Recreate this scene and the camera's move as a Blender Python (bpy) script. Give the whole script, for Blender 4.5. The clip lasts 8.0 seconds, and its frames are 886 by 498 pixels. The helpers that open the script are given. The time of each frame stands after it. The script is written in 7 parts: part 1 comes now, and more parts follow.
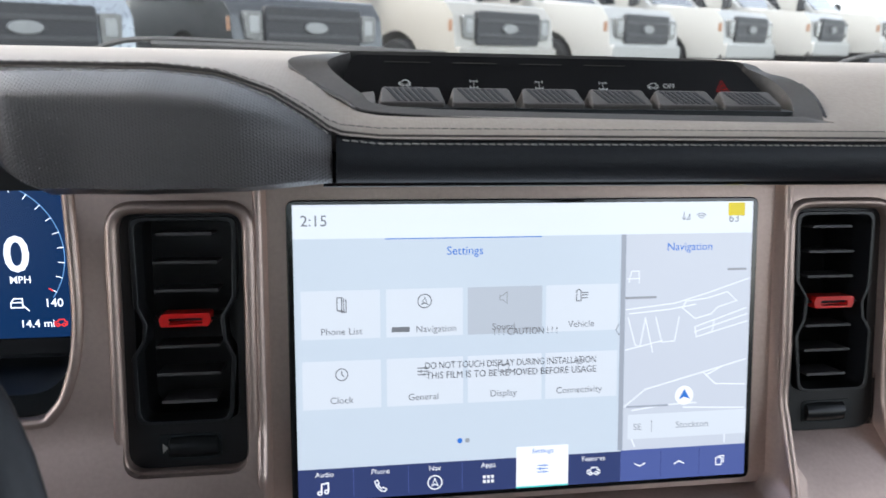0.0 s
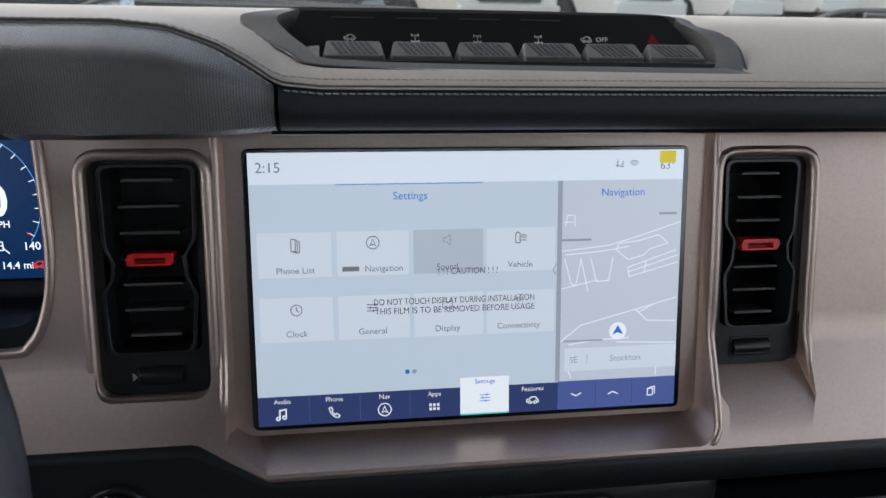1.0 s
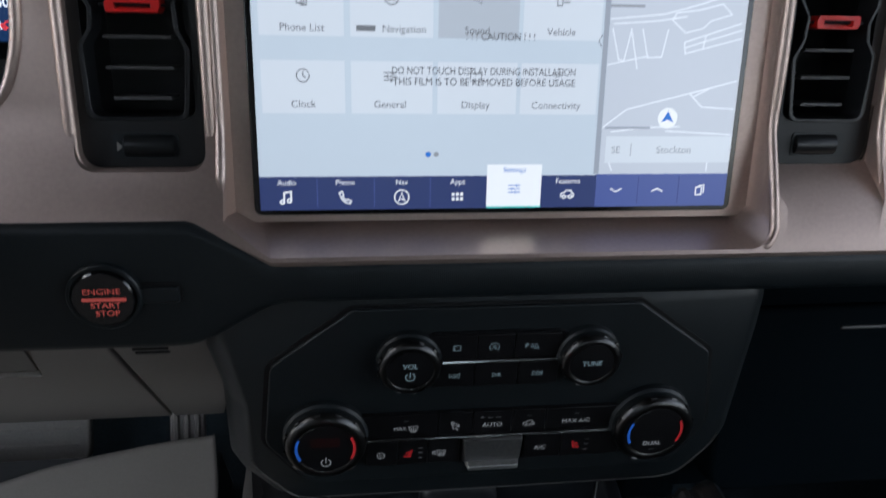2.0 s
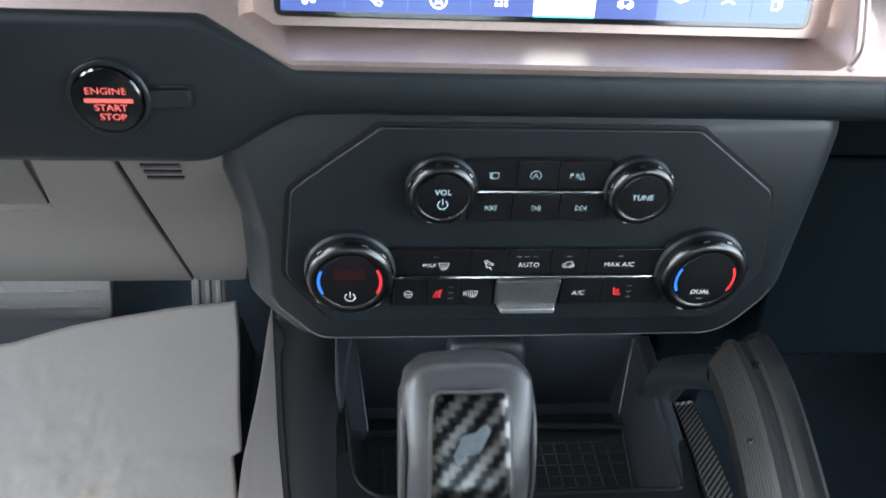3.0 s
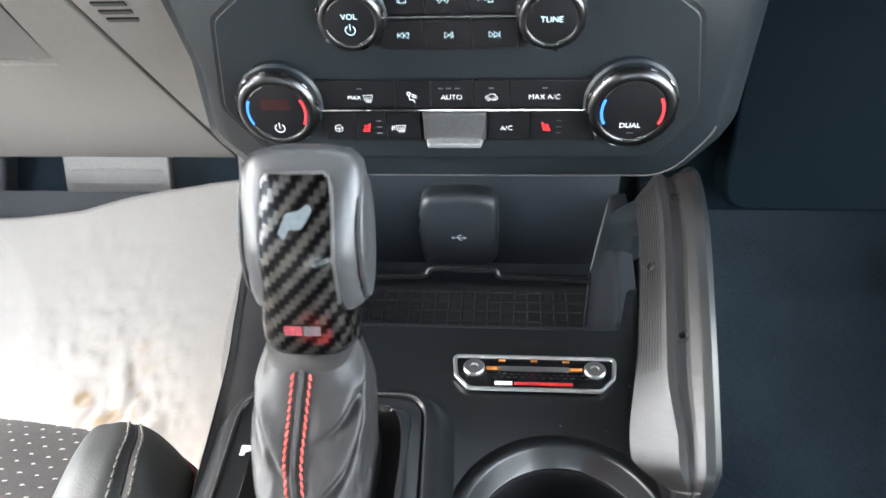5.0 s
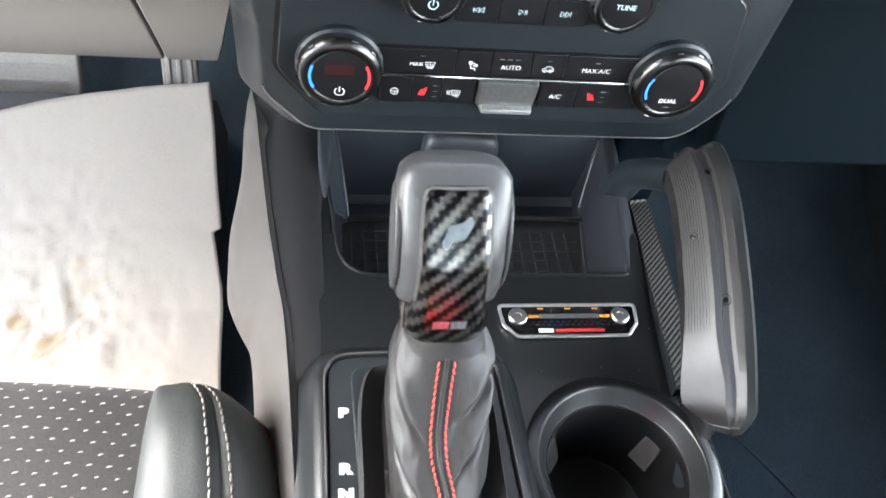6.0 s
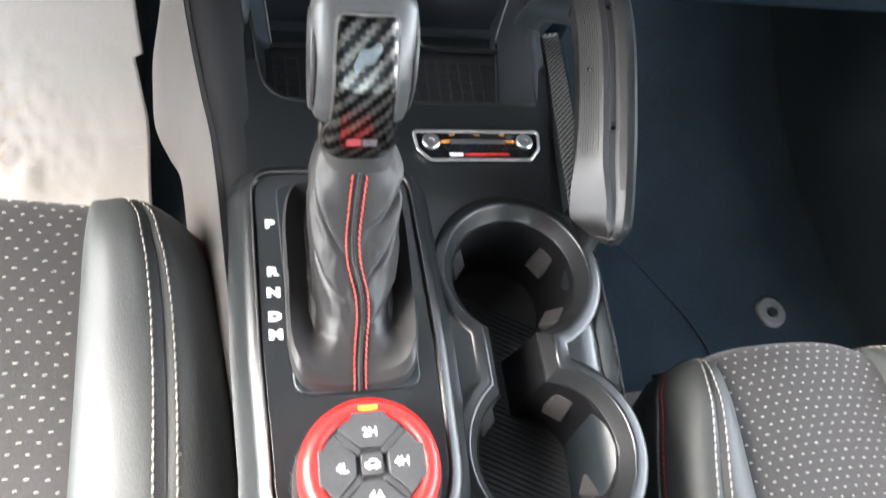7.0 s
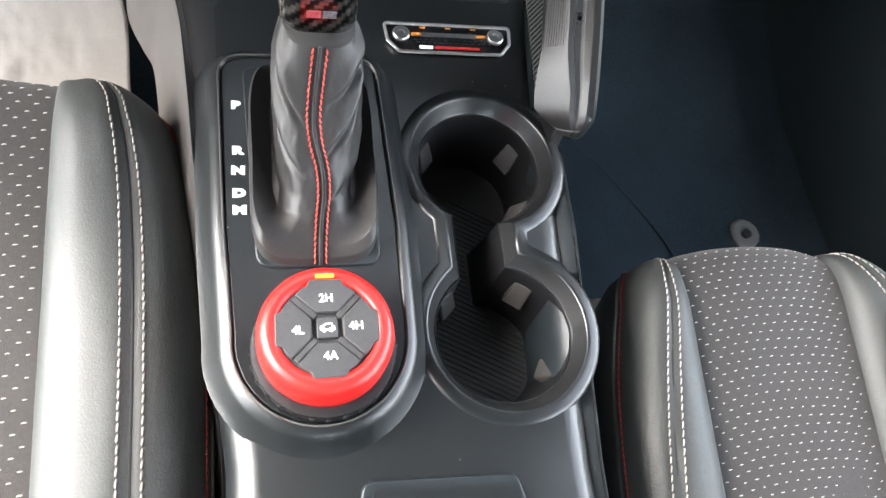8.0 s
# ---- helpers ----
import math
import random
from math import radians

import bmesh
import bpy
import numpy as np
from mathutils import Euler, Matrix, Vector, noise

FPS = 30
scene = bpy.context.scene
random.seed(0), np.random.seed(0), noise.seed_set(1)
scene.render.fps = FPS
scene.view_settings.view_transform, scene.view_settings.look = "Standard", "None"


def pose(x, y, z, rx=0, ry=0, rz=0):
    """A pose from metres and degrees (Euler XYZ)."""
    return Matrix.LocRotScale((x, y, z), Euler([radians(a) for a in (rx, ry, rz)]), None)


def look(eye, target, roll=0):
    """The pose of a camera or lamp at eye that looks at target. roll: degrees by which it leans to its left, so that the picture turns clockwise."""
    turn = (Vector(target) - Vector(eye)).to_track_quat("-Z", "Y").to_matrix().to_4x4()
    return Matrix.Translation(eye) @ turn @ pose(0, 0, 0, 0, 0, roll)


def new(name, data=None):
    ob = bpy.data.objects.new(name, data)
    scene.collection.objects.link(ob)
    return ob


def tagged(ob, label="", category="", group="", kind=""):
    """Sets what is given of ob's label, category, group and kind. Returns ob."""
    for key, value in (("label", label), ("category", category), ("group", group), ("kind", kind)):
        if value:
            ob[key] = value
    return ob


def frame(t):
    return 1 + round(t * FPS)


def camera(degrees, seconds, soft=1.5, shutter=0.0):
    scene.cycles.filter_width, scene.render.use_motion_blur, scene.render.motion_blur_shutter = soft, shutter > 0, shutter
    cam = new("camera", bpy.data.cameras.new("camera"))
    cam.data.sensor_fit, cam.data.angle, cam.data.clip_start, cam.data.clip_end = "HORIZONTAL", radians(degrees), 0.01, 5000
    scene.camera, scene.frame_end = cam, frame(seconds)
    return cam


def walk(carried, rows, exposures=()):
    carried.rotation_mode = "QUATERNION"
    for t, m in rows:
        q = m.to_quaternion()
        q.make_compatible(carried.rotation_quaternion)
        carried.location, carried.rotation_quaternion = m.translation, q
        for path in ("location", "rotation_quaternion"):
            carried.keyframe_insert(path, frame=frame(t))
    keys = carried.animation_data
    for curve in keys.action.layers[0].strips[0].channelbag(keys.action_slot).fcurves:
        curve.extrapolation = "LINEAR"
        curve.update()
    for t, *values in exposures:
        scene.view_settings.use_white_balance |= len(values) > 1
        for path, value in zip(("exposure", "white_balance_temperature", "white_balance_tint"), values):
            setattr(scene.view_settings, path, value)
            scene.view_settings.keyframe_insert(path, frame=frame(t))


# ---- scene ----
cam = camera(62.3, 8.0, soft=1.4, shutter=0.24)
PATH = [
    (0, (-0.111, 0.006, 1.443), (0.176, 1.911, 0.905), 1.3),
    (0.5, (-0.085, -0.029, 1.447), (0.194, 1.866, 0.873), 1.1),
    (1, (-0.081, -0.031, 1.443), (0.19, 1.844, 0.803), 1.1),
    (1.2, (-0.076, -0.036, 1.438), (0.164, 1.844, 0.770), 1.3),
    (1.5, (-0.082, -0.022, 1.411), (0.176, 1.818, 0.669), 1.6),
    (1.7, (-0.075, -0.019, 1.384), (0.148, 1.806, 0.600), 1.7),
    (2, (-0.087, -0.007, 1.355), (0.166, 1.772, 0.477), 2.5),
    (2.2, (-0.093, -0.002, 1.338), (0.162, 1.748, 0.405), 3.1),
    (3.3, (-0.089, 0.005, 1.289), (0.054, 1.65, 0.161), 2.5),
    (3.5, (-0.087, 0.007, 1.288), (0.004, 1.639, 0.136), 1.5),
    (3.8, (-0.057, -0.002, 1.290), (-0.141, 1.612, 0.122), -1.7),
    (4, (-0.034, -0.024, 1.273), (-0.204, 1.591, 0.106), -4.1),
    (4.2, (0.012, -0.026, 1.264), (-0.232, 1.523, 0.031), -5.7),
    (4.5, (0.029, -0.046, 1.248), (-0.236, 1.547, 0.069), -5.6),
    (4.7, (0.041, -0.046, 1.251), (-0.213, 1.543, 0.063), -5.1),
    (5.8, (-0.08, -0.009, 1.301), (0.154, 1.314, -0.181), 7.7),
    (6, (-0.107, -0.015, 1.318), (0.193, 1.26, -0.193), 10.3),
    (6.2, (-0.119, -0.032, 1.334), (0.235, 1.184, -0.214), 12.3),
    (6.5, (-0.119, -0.042, 1.352), (0.315, 1.09, -0.239), 16.4),
    (6.8, (-0.111, -0.034, 1.341), (0.360, 0.977, -0.297), 20.3),
    (7, (-0.103, -0.049, 1.349), (0.367, 0.844, -0.378), 22.8),
    (7.2, (-0.096, -0.062, 1.350), (0.382, 0.773, -0.403), 25.2),
    (7.5, (-0.09, -0.084, 1.348), (0.39, 0.728, -0.415), 26.0),
    (8, (-0.086, -0.088, 1.347), (0.39, 0.663, -0.444), 28.2),
]
EXPOSURES = [(0.0, 1.78, 6200, 10), (0.5, 1.5, 6150, 9), (1.0, 1.33, 6100, 9), (1.5, 1.33, 6050, 9), (2.0, 1.5, 6050, 9), (2.2, 1.7, 6050, 9), (3.3, 4.3, 5950, 7), (4.0, 4.55, 6150, 8), (4.7, 4.7, 6350, 8), (5.8, 4.93, 6400, 8), (6.5, 4.83, 6450, 9), (7.5, 4.52, 6500, 9), (8.0, 4.45, 6500, 9)]
cam.data.dof.use_dof, cam.data.dof.focus_distance, cam.data.dof.aperture_fstop = True, 0.50, 12.0
walk(cam, [(t, look(eye, target, roll)) for t, eye, target, roll in PATH], EXPOSURES)

# ---- daylight: bright overcast sky through the car's glass ----
world = bpy.data.worlds.new("overcast_sky")
scene.world = world
world.use_nodes = True
wn = world.node_tree.nodes
sky = wn.new("ShaderNodeTexSky")
sky.sky_type, sky.sun_disc = "NISHITA", False
sky.sun_elevation, sky.sun_rotation = radians(42), radians(281)
sky.air_density, sky.dust_density, sky.ozone_density = 1.0, 1.2, 1.0
wn["Background"].inputs["Strength"].default_value = 0.15
cloud = wn.new("ShaderNodeHueSaturation")
cloud.inputs["Saturation"].default_value = 0.32
world.node_tree.links.new(sky.outputs["Color"], cloud.inputs["Color"])
world.node_tree.links.new(cloud.outputs["Color"], wn["Background"].inputs["Color"])
sun = new("sun", bpy.data.lights.new("sun", "SUN"))
sun.data.energy, sun.data.angle, sun.data.color = 0.78, radians(50), (1.0, 0.90, 0.80)
sun.matrix_world = look((0, 0, 30), (20, -4, 12.0))


# ---- materials ----
def surface(name, base, rough=0.5, metal=0.0, grain=0.0, bump=0.0, var=0.12, coat=0.0, cells=False, stain=0.0, spec=0.5, jitter=1.0, sheen=0.0):
    """A painted, moulded, woven or cast surface: colour drifting at two scales, roughness drift and fine relief."""
    m = bpy.data.materials.new(name)
    m.use_nodes = True
    nt = m.node_tree
    n, link = nt.nodes, nt.links.new
    b = n["Principled BSDF"]
    b.inputs["Metallic"].default_value = metal
    b.inputs["Coat Weight"].default_value = coat
    b.inputs["Coat Roughness"].default_value = 0.08
    b.inputs["Specular IOR Level"].default_value = spec
    b.inputs["Sheen Weight"].default_value = sheen
    co = n.new("ShaderNodeTexCoord")
    big, fine = n.new("ShaderNodeTexNoise"), n.new("ShaderNodeTexNoise")
    big.inputs["Scale"].default_value, big.inputs["Detail"].default_value = 14.0, 5.0
    fine.inputs["Scale"].default_value, fine.inputs["Detail"].default_value = 420.0, 2.0
    for t in (big, fine):
        link(co.outputs["Object"], t.inputs["Vector"])
    mixed = n.new("ShaderNodeMath")
    mixed.operation = "MULTIPLY_ADD"
    mixed.inputs[1].default_value = 0.55
    link(fine.outputs["Fac"], mixed.inputs[0])
    half = n.new("ShaderNodeMath")
    half.operation = "MULTIPLY"
    half.inputs[1].default_value = 0.45
    link(big.outputs["Fac"], half.inputs[0])
    link(half.outputs[0], mixed.inputs[2])
    ramp = n.new("ShaderNodeValToRGB")
    e = ramp.color_ramp.elements
    e[0].position, e[1].position = 0.35, 0.65
    e[0].color = (*[c * (1 - var) for c in base], 1)
    e[1].color = (*[min(1, c * (1 + var)) for c in base], 1)
    link(mixed.outputs[0], ramp.inputs["Fac"])
    link(ramp.outputs["Color"], b.inputs["Base Color"])
    rr = n.new("ShaderNodeMapRange")
    rr.inputs["To Min"].default_value, rr.inputs["To Max"].default_value = rough * 0.85, min(1, rough * 1.15 + stain)
    link(big.outputs["Fac"], rr.inputs["Value"])
    link(rr.outputs[0], b.inputs["Roughness"])
    if grain:
        if cells == "hex":
            # a honeycomb of dimples, laid over the surface by x and by a blend of y and z
            sep = n.new("ShaderNodeSeparateXYZ")
            link(co.outputs["Object"], sep.inputs[0])

            def calc(kind, a, c):
                q = n.new("ShaderNodeMath")
                q.operation = kind
                for i, v in enumerate((a, c)):
                    if isinstance(v, (int, float)):
                        q.inputs[i].default_value = v
                    else:
                        link(v, q.inputs[i])
                return q.outputs[0]

            k = 2 * math.pi * grain
            u = calc("MULTIPLY", sep.outputs[0], k)
            v = calc("MULTIPLY", calc("ADD", calc("MULTIPLY", sep.outputs[1], jitter), sep.outputs[2]), k * 0.866)
            half_u = calc("MULTIPLY", u, 0.5)
            out = calc("ADD", calc("COSINE", u, 0), calc("ADD", calc("COSINE", calc("ADD", half_u, v), 0), calc("COSINE", calc("SUBTRACT", half_u, v), 0)))
            out = calc("MULTIPLY", out, -0.3)
            g = None
        elif cells:
            g = n.new("ShaderNodeTexVoronoi")
            g.inputs["Randomness"].default_value = jitter
            out = g.outputs["Distance"]
        else:
            g = n.new("ShaderNodeTexNoise")
            g.inputs["Detail"].default_value = 3.0
            out = g.outputs["Fac"]
        if g:
            g.inputs["Scale"].default_value = grain
            link(co.outputs["Object"], g.inputs["Vector"])
        bu = n.new("ShaderNodeBump")
        bu.inputs["Strength"].default_value, bu.inputs["Distance"].default_value = bump, 0.0006
        link(out, bu.inputs["Height"])
        link(bu.outputs["Normal"], b.inputs["Normal"])
    return m


def glow(name, color, strength):
    """A lit display element."""
    m = bpy.data.materials.new(name)
    m.use_nodes = True
    b = m.node_tree.nodes["Principled BSDF"]
    b.inputs["Base Color"].default_value = (*[c * 0.3 for c in color], 1)
    b.inputs["Roughness"].default_value = 0.25
    b.inputs["Emission Color"].default_value = (*color, 1)
    b.inputs["Emission Strength"].default_value = strength
    return m


def carbon(name, per_metre, axes=(0, 1), tow=(0.095, 0.091, 0.085), gloss=0.55, rough=0.30):
    """Twill-woven carbon fibre under clear resin."""
    m = bpy.data.materials.new(name)
    m.use_nodes = True
    n, link = m.node_tree.nodes, m.node_tree.links.new
    b = n["Principled BSDF"]
    co, sep = n.new("ShaderNodeTexCoord"), n.new("ShaderNodeSeparateXYZ")
    link(co.outputs["Object"], sep.inputs[0])

    def op(kind, a, c):
        q = n.new("ShaderNodeMath")
        q.operation = kind
        for i, v in enumerate((a, c)):
            if isinstance(v, (int, float)):
                q.inputs[i].default_value = v
            else:
                link(v, q.inputs[i])
        return q.outputs[0]

    u, v = op("FLOOR", op("MULTIPLY", sep.outputs[axes[0]], per_metre), 0), op("FLOOR", op("MULTIPLY", sep.outputs[axes[1]], per_metre), 0)
    twill = op("LESS_THAN", op("FLOORED_MODULO", op("SUBTRACT", u, v), 4.0), 1.9)
    ramp = n.new("ShaderNodeValToRGB")
    e = ramp.color_ramp.elements
    e[0].color, e[1].color = (0.010, 0.010, 0.011, 1), (*tow, 1)
    link(twill, ramp.inputs["Fac"])
    link(ramp.outputs["Color"], b.inputs["Base Color"])
    b.inputs["Metallic"].default_value = gloss
    b.inputs["Roughness"].default_value = rough
    b.inputs["Coat Weight"].default_value = 0.35
    b.inputs["Coat Roughness"].default_value = rough * 0.8
    return m


TRIM = surface("champagne_metallic_paint", (0.50, 0.386, 0.336), 0.34, metal=0.72, grain=1500, bump=0.12, var=0.06)
PAD = surface("grained_soft_pad", (0.375, 0.336, 0.298), 0.7, grain=560, bump=0.12, cells="hex", jitter=0.9, var=0.07, spec=0.25)
BAND_HIDE = surface("dark_woven_band", (0.022, 0.0245, 0.030), 0.55, grain=900, bump=0.3, cells="hex", jitter=0.3, var=0.1, spec=0.4)
HIDE = surface("dimpled_black_leather", (0.036, 0.029, 0.029), 0.40, grain=760, bump=0.8, cells="hex", jitter=0.25, var=0.06, spec=1.0, coat=0.55)
HIDE.node_tree.nodes["Principled BSDF"].inputs["Coat Roughness"].default_value = 0.42
RIM_HIDE = surface("smooth_wheel_leather", (0.026, 0.029, 0.034), 0.45, grain=900, bump=0.18, cells=True, var=0.12)
SEAT_HIDE = surface("smooth_black_leather", (0.0275, 0.0298, 0.0285), 0.52, grain=900, bump=0.16, cells=True, var=0.12, stain=0.05, spec=0.5)
BOOT_HIDE = surface("soft_gathered_leather", (0.0125, 0.0116, 0.0116), 0.50, grain=1300, bump=0.14, cells=True, var=0.15, spec=0.42)
CLOTH = surface("charcoal_seat_cloth", (0.0195, 0.0168, 0.0158), 0.85, grain=1400, bump=0.5, var=0.25, sheen=0.1)
DARK = surface("black_moulded_plastic", (0.0098, 0.0132, 0.0155), 0.40, grain=1800, bump=0.12, var=0.12, spec=0.38)
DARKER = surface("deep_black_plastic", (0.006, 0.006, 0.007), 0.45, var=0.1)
SATIN = surface("satin_charcoal_plastic", (0.0078, 0.0090, 0.0098), 0.29, grain=2600, bump=0.05, var=0.08, spec=0.5, stain=0.03)
GREYDARK = surface("grained_slate_plastic", (0.055, 0.053, 0.051), 0.48, grain=1300, bump=0.3, var=0.08)
GREY = surface("grained_grey_plastic", (0.205, 0.188, 0.176), 0.62, grain=1300, bump=0.35, var=0.08)
GLOSSY = surface("piano_black", (0.006, 0.006, 0.007), 0.1, var=0.1, coat=0.6)
CHROME = surface("brushed_chrome", (0.62, 0.62, 0.62), 0.16, metal=1.0, var=0.04)
SMOKED = surface("smoked_chrome", (0.085, 0.085, 0.085), 0.28, metal=1.0, var=0.06)
SILVERY = surface("silver_paint", (0.55, 0.55, 0.54), 0.30, metal=0.85, grain=900, bump=0.1)
STEEL = surface("scuffed_aluminium", (0.45, 0.45, 0.44), 0.35, metal=1.0, grain=900, bump=0.15)
RED = surface("red_lacquer", (0.74, 0.012, 0.010), 0.38, var=0.06, coat=0.1)
ORANGE = surface("orange_thread", (0.50, 0.055, 0.035), 0.7, var=0.1)
DULLTHREAD = surface("grey_thread", (0.22, 0.21, 0.20), 0.8, var=0.1)
SEAM_THREAD = surface("tan_grey_thread", (0.27, 0.25, 0.22), 0.75, var=0.15)
THREAD = surface("pale_grey_thread", (0.40, 0.385, 0.35), 0.7, var=0.1)
FLECK = surface("pale_fleck_yarn", (0.33, 0.315, 0.285), 0.8, var=0.1)
REDTHREAD = surface("red_thread", (0.5, 0.02, 0.02), 0.7, var=0.1)
PAPER = surface("crumpled_paper_mat", (0.285, 0.257, 0.231), 0.8, grain=60, bump=0.5, var=0.05)


def soil(m, at, reach, color, thresh):
    """Brown smears trodden into a sheet, ragged and gathered about one spot."""
    n, link = m.node_tree.nodes, m.node_tree.links.new
    b = n["Principled BSDF"]
    old = b.inputs["Base Color"].links[0].from_socket
    co, rag, dist = n.new("ShaderNodeTexCoord"), n.new("ShaderNodeTexNoise"), n.new("ShaderNodeVectorMath")
    rag.inputs["Scale"].default_value, rag.inputs["Detail"].default_value, rag.inputs["Distortion"].default_value = 26.0, 8.0, 1.2
    link(co.outputs["Object"], rag.inputs["Vector"])
    dist.operation = "DISTANCE"
    dist.inputs[1].default_value = at
    link(co.outputs["Object"], dist.inputs[0])
    fall, keep = n.new("ShaderNodeMapRange"), n.new("ShaderNodeMath")
    fall.inputs["From Min"].default_value, fall.inputs["From Max"].default_value = 0.0, reach
    fall.inputs["To Min"].default_value, fall.inputs["To Max"].default_value = 0.22, -0.25
    link(dist.outputs["Value"], fall.inputs["Value"])
    keep.operation = "ADD"
    link(rag.outputs["Fac"], keep.inputs[0])
    link(fall.outputs[0], keep.inputs[1])
    ramp, mix = n.new("ShaderNodeValToRGB"), n.new("ShaderNodeMix")
    e = ramp.color_ramp.elements
    e[0].position, e[1].position = thresh, thresh + 0.12
    e[1].color = (0.9, 0.9, 0.9, 1)
    link(keep.outputs[0], ramp.inputs["Fac"])
    mix.data_type = "RGBA"
    link(ramp.outputs["Color"], mix.inputs["Factor"])
    link(old, mix.inputs[6])
    mix.inputs[7].default_value = (*color, 1)
    link(mix.outputs[2], b.inputs["Base Color"])


soil(PAPER, (-0.402, 0.440, 0.640), 0.080, (0.22, 0.15, 0.08), 0.57)
soil(PAPER, (-0.365, 0.500, 0.665), 0.075, (0.28, 0.235, 0.19), 0.60)
RUBBER = surface("ribbed_rubber", (0.02, 0.021, 0.023), 0.7, grain=1500, bump=0.2)
CARPET = surface("black_carpet", (0.0165, 0.0260, 0.0340), 0.95, grain=1800, bump=0.8, var=0.35, spec=0.15)
CARBON = carbon("carbon_twill", 430, (0, 2), (0.135, 0.128, 0.117), 0.95, 0.235)
CARBON_SIDE = carbon("carbon_twill_fine", 1000, (0, 1), (0.22, 0.215, 0.20))
WHITE_INK = surface("white_ink", (0.75, 0.76, 0.74), 0.5, var=0.03)
SILVER_INK = surface("pewter_badge", (0.115, 0.135, 0.145), 0.45, metal=0.6, var=0.15)
YELLOW = surface("yellow_plastic", (0.85, 0.48, 0.02), 0.5, var=0.05)
AMBER = surface("amber_enamel", (0.55, 0.22, 0.05), 0.4, var=0.05)
DUST = surface("dark_red_ink", (0.30, 0.05, 0.06), 0.45, var=0.1)


# ---- building helpers ----
def thing(name, label, category, at=(0, 0, 0), group="", kind=""):
    e = new(name)
    e.empty_display_size = 0.02
    e.location = at
    return tagged(e, label, category, group, kind)


def finish(ob, bevel=0.0, seg=2, smooth=True, angle=35):
    me = ob.data
    if smooth:
        me.polygons.foreach_set("use_smooth", [True] * len(me.polygons))
        me.set_sharp_from_angle(angle=radians(angle))
    if bevel:
        b = ob.modifiers.new("rounded", "BEVEL")
        b.width, b.segments, b.limit_method, b.angle_limit, b.use_clamp_overlap, b.harden_normals = bevel, seg, "ANGLE", radians(angle), True, True
    return ob


def part(name, bm, material, parent=None, label="", bevel=0.0, seg=2, smooth=True, angle=35):
    bmesh.ops.recalc_face_normals(bm, faces=bm.faces)
    me = bpy.data.meshes.new(name)
    bm.to_mesh(me)
    bm.free()
    me.materials.append(material)
    ob = new(name, me)
    hang(ob, parent)
    if label:
        ob["label"] = label
    return finish(ob, bevel, seg, smooth, angle)


def hang(ob, parent):
    if parent:
        ob.parent = parent
        ob.matrix_parent_inverse = Matrix.Translation(-parent.location)
    return ob


def rounded(corners, n=5):
    """A polygon of (x, y, radius) corners, each rounded off."""
    out = []
    k = len(corners)
    for i in range(k):
        p, a, c = Vector(corners[i][:2]), Vector(corners[i - 1][:2]), Vector(corners[(i + 1) % k][:2])
        r = corners[i][2] if len(corners[i]) > 2 else 0
        if r <= 0:
            out.append((p.x, p.y))
            continue
        d1, d2 = (a - p).normalized(), (c - p).normalized()
        half = d1.angle(d2) / 2
        cut = min(r / math.tan(half), 0.48 * (a - p).length, 0.48 * (c - p).length)
        s, e = p + d1 * cut, p + d2 * cut
        for j in range(n + 1):
            t = j / n
            q = s * (1 - t) ** 2 + p * 2 * t * (1 - t) + e * t * t
            out.append((q.x, q.y))
    return out


def rrect(x0, x1, y0, y1, r, n=5):
    return rounded([(x0, y0, r), (x1, y0, r), (x1, y1, r), (x0, y1, r)], n)


def circle(r, n=32, cx=0.0, cy=0.0):
    return [(cx + r * math.cos(2 * math.pi * i / n), cy + r * math.sin(2 * math.pi * i / n)) for i in range(n)]


def prism(poly, z0, z1, m=Matrix(), bm=None, top=None):
    """A closed block over a polygon, from z0 to z1, its top face optionally another polygon of as many corners."""
    bm = bm or bmesh.new()
    lo = [bm.verts.new(m @ Vector((x, y, z0))) for x, y in poly]
    hi = [bm.verts.new(m @ Vector((x, y, z1))) for x, y in (top or poly)]
    k = len(poly)
    for i in range(k):
        bm.faces.new((lo[i], lo[(i + 1) % k], hi[(i + 1) % k], hi[i]))
    bm.faces.new(lo[::-1])
    bm.faces.new(hi)
    return bm


def loft(rings, bm=None, closed=True, caps=True, first=True):
    """A skin over rings of equally many points."""
    bm = bm or bmesh.new()
    vs = [[bm.verts.new(p) for p in r] for r in rings]
    k = len(vs[0])
    for a, b in zip(vs, vs[1:]):
        for i in range(k if closed else k - 1):
            bm.faces.new((a[i], a[(i + 1) % k], b[(i + 1) % k], b[i]))
    if caps and closed:
        if first:
            bm.faces.new(vs[0][::-1])
        bm.faces.new(vs[-1])
    return bm


def lathe(profile, m=Matrix(), n=40, bm=None):
    """(radius, height) pairs turned about the local z axis."""
    rings = [[m @ Vector((r * math.cos(2 * math.pi * i / n), r * math.sin(2 * math.pi * i / n), z)) for i in range(n)] for r, z in profile]
    return loft(rings, bm)


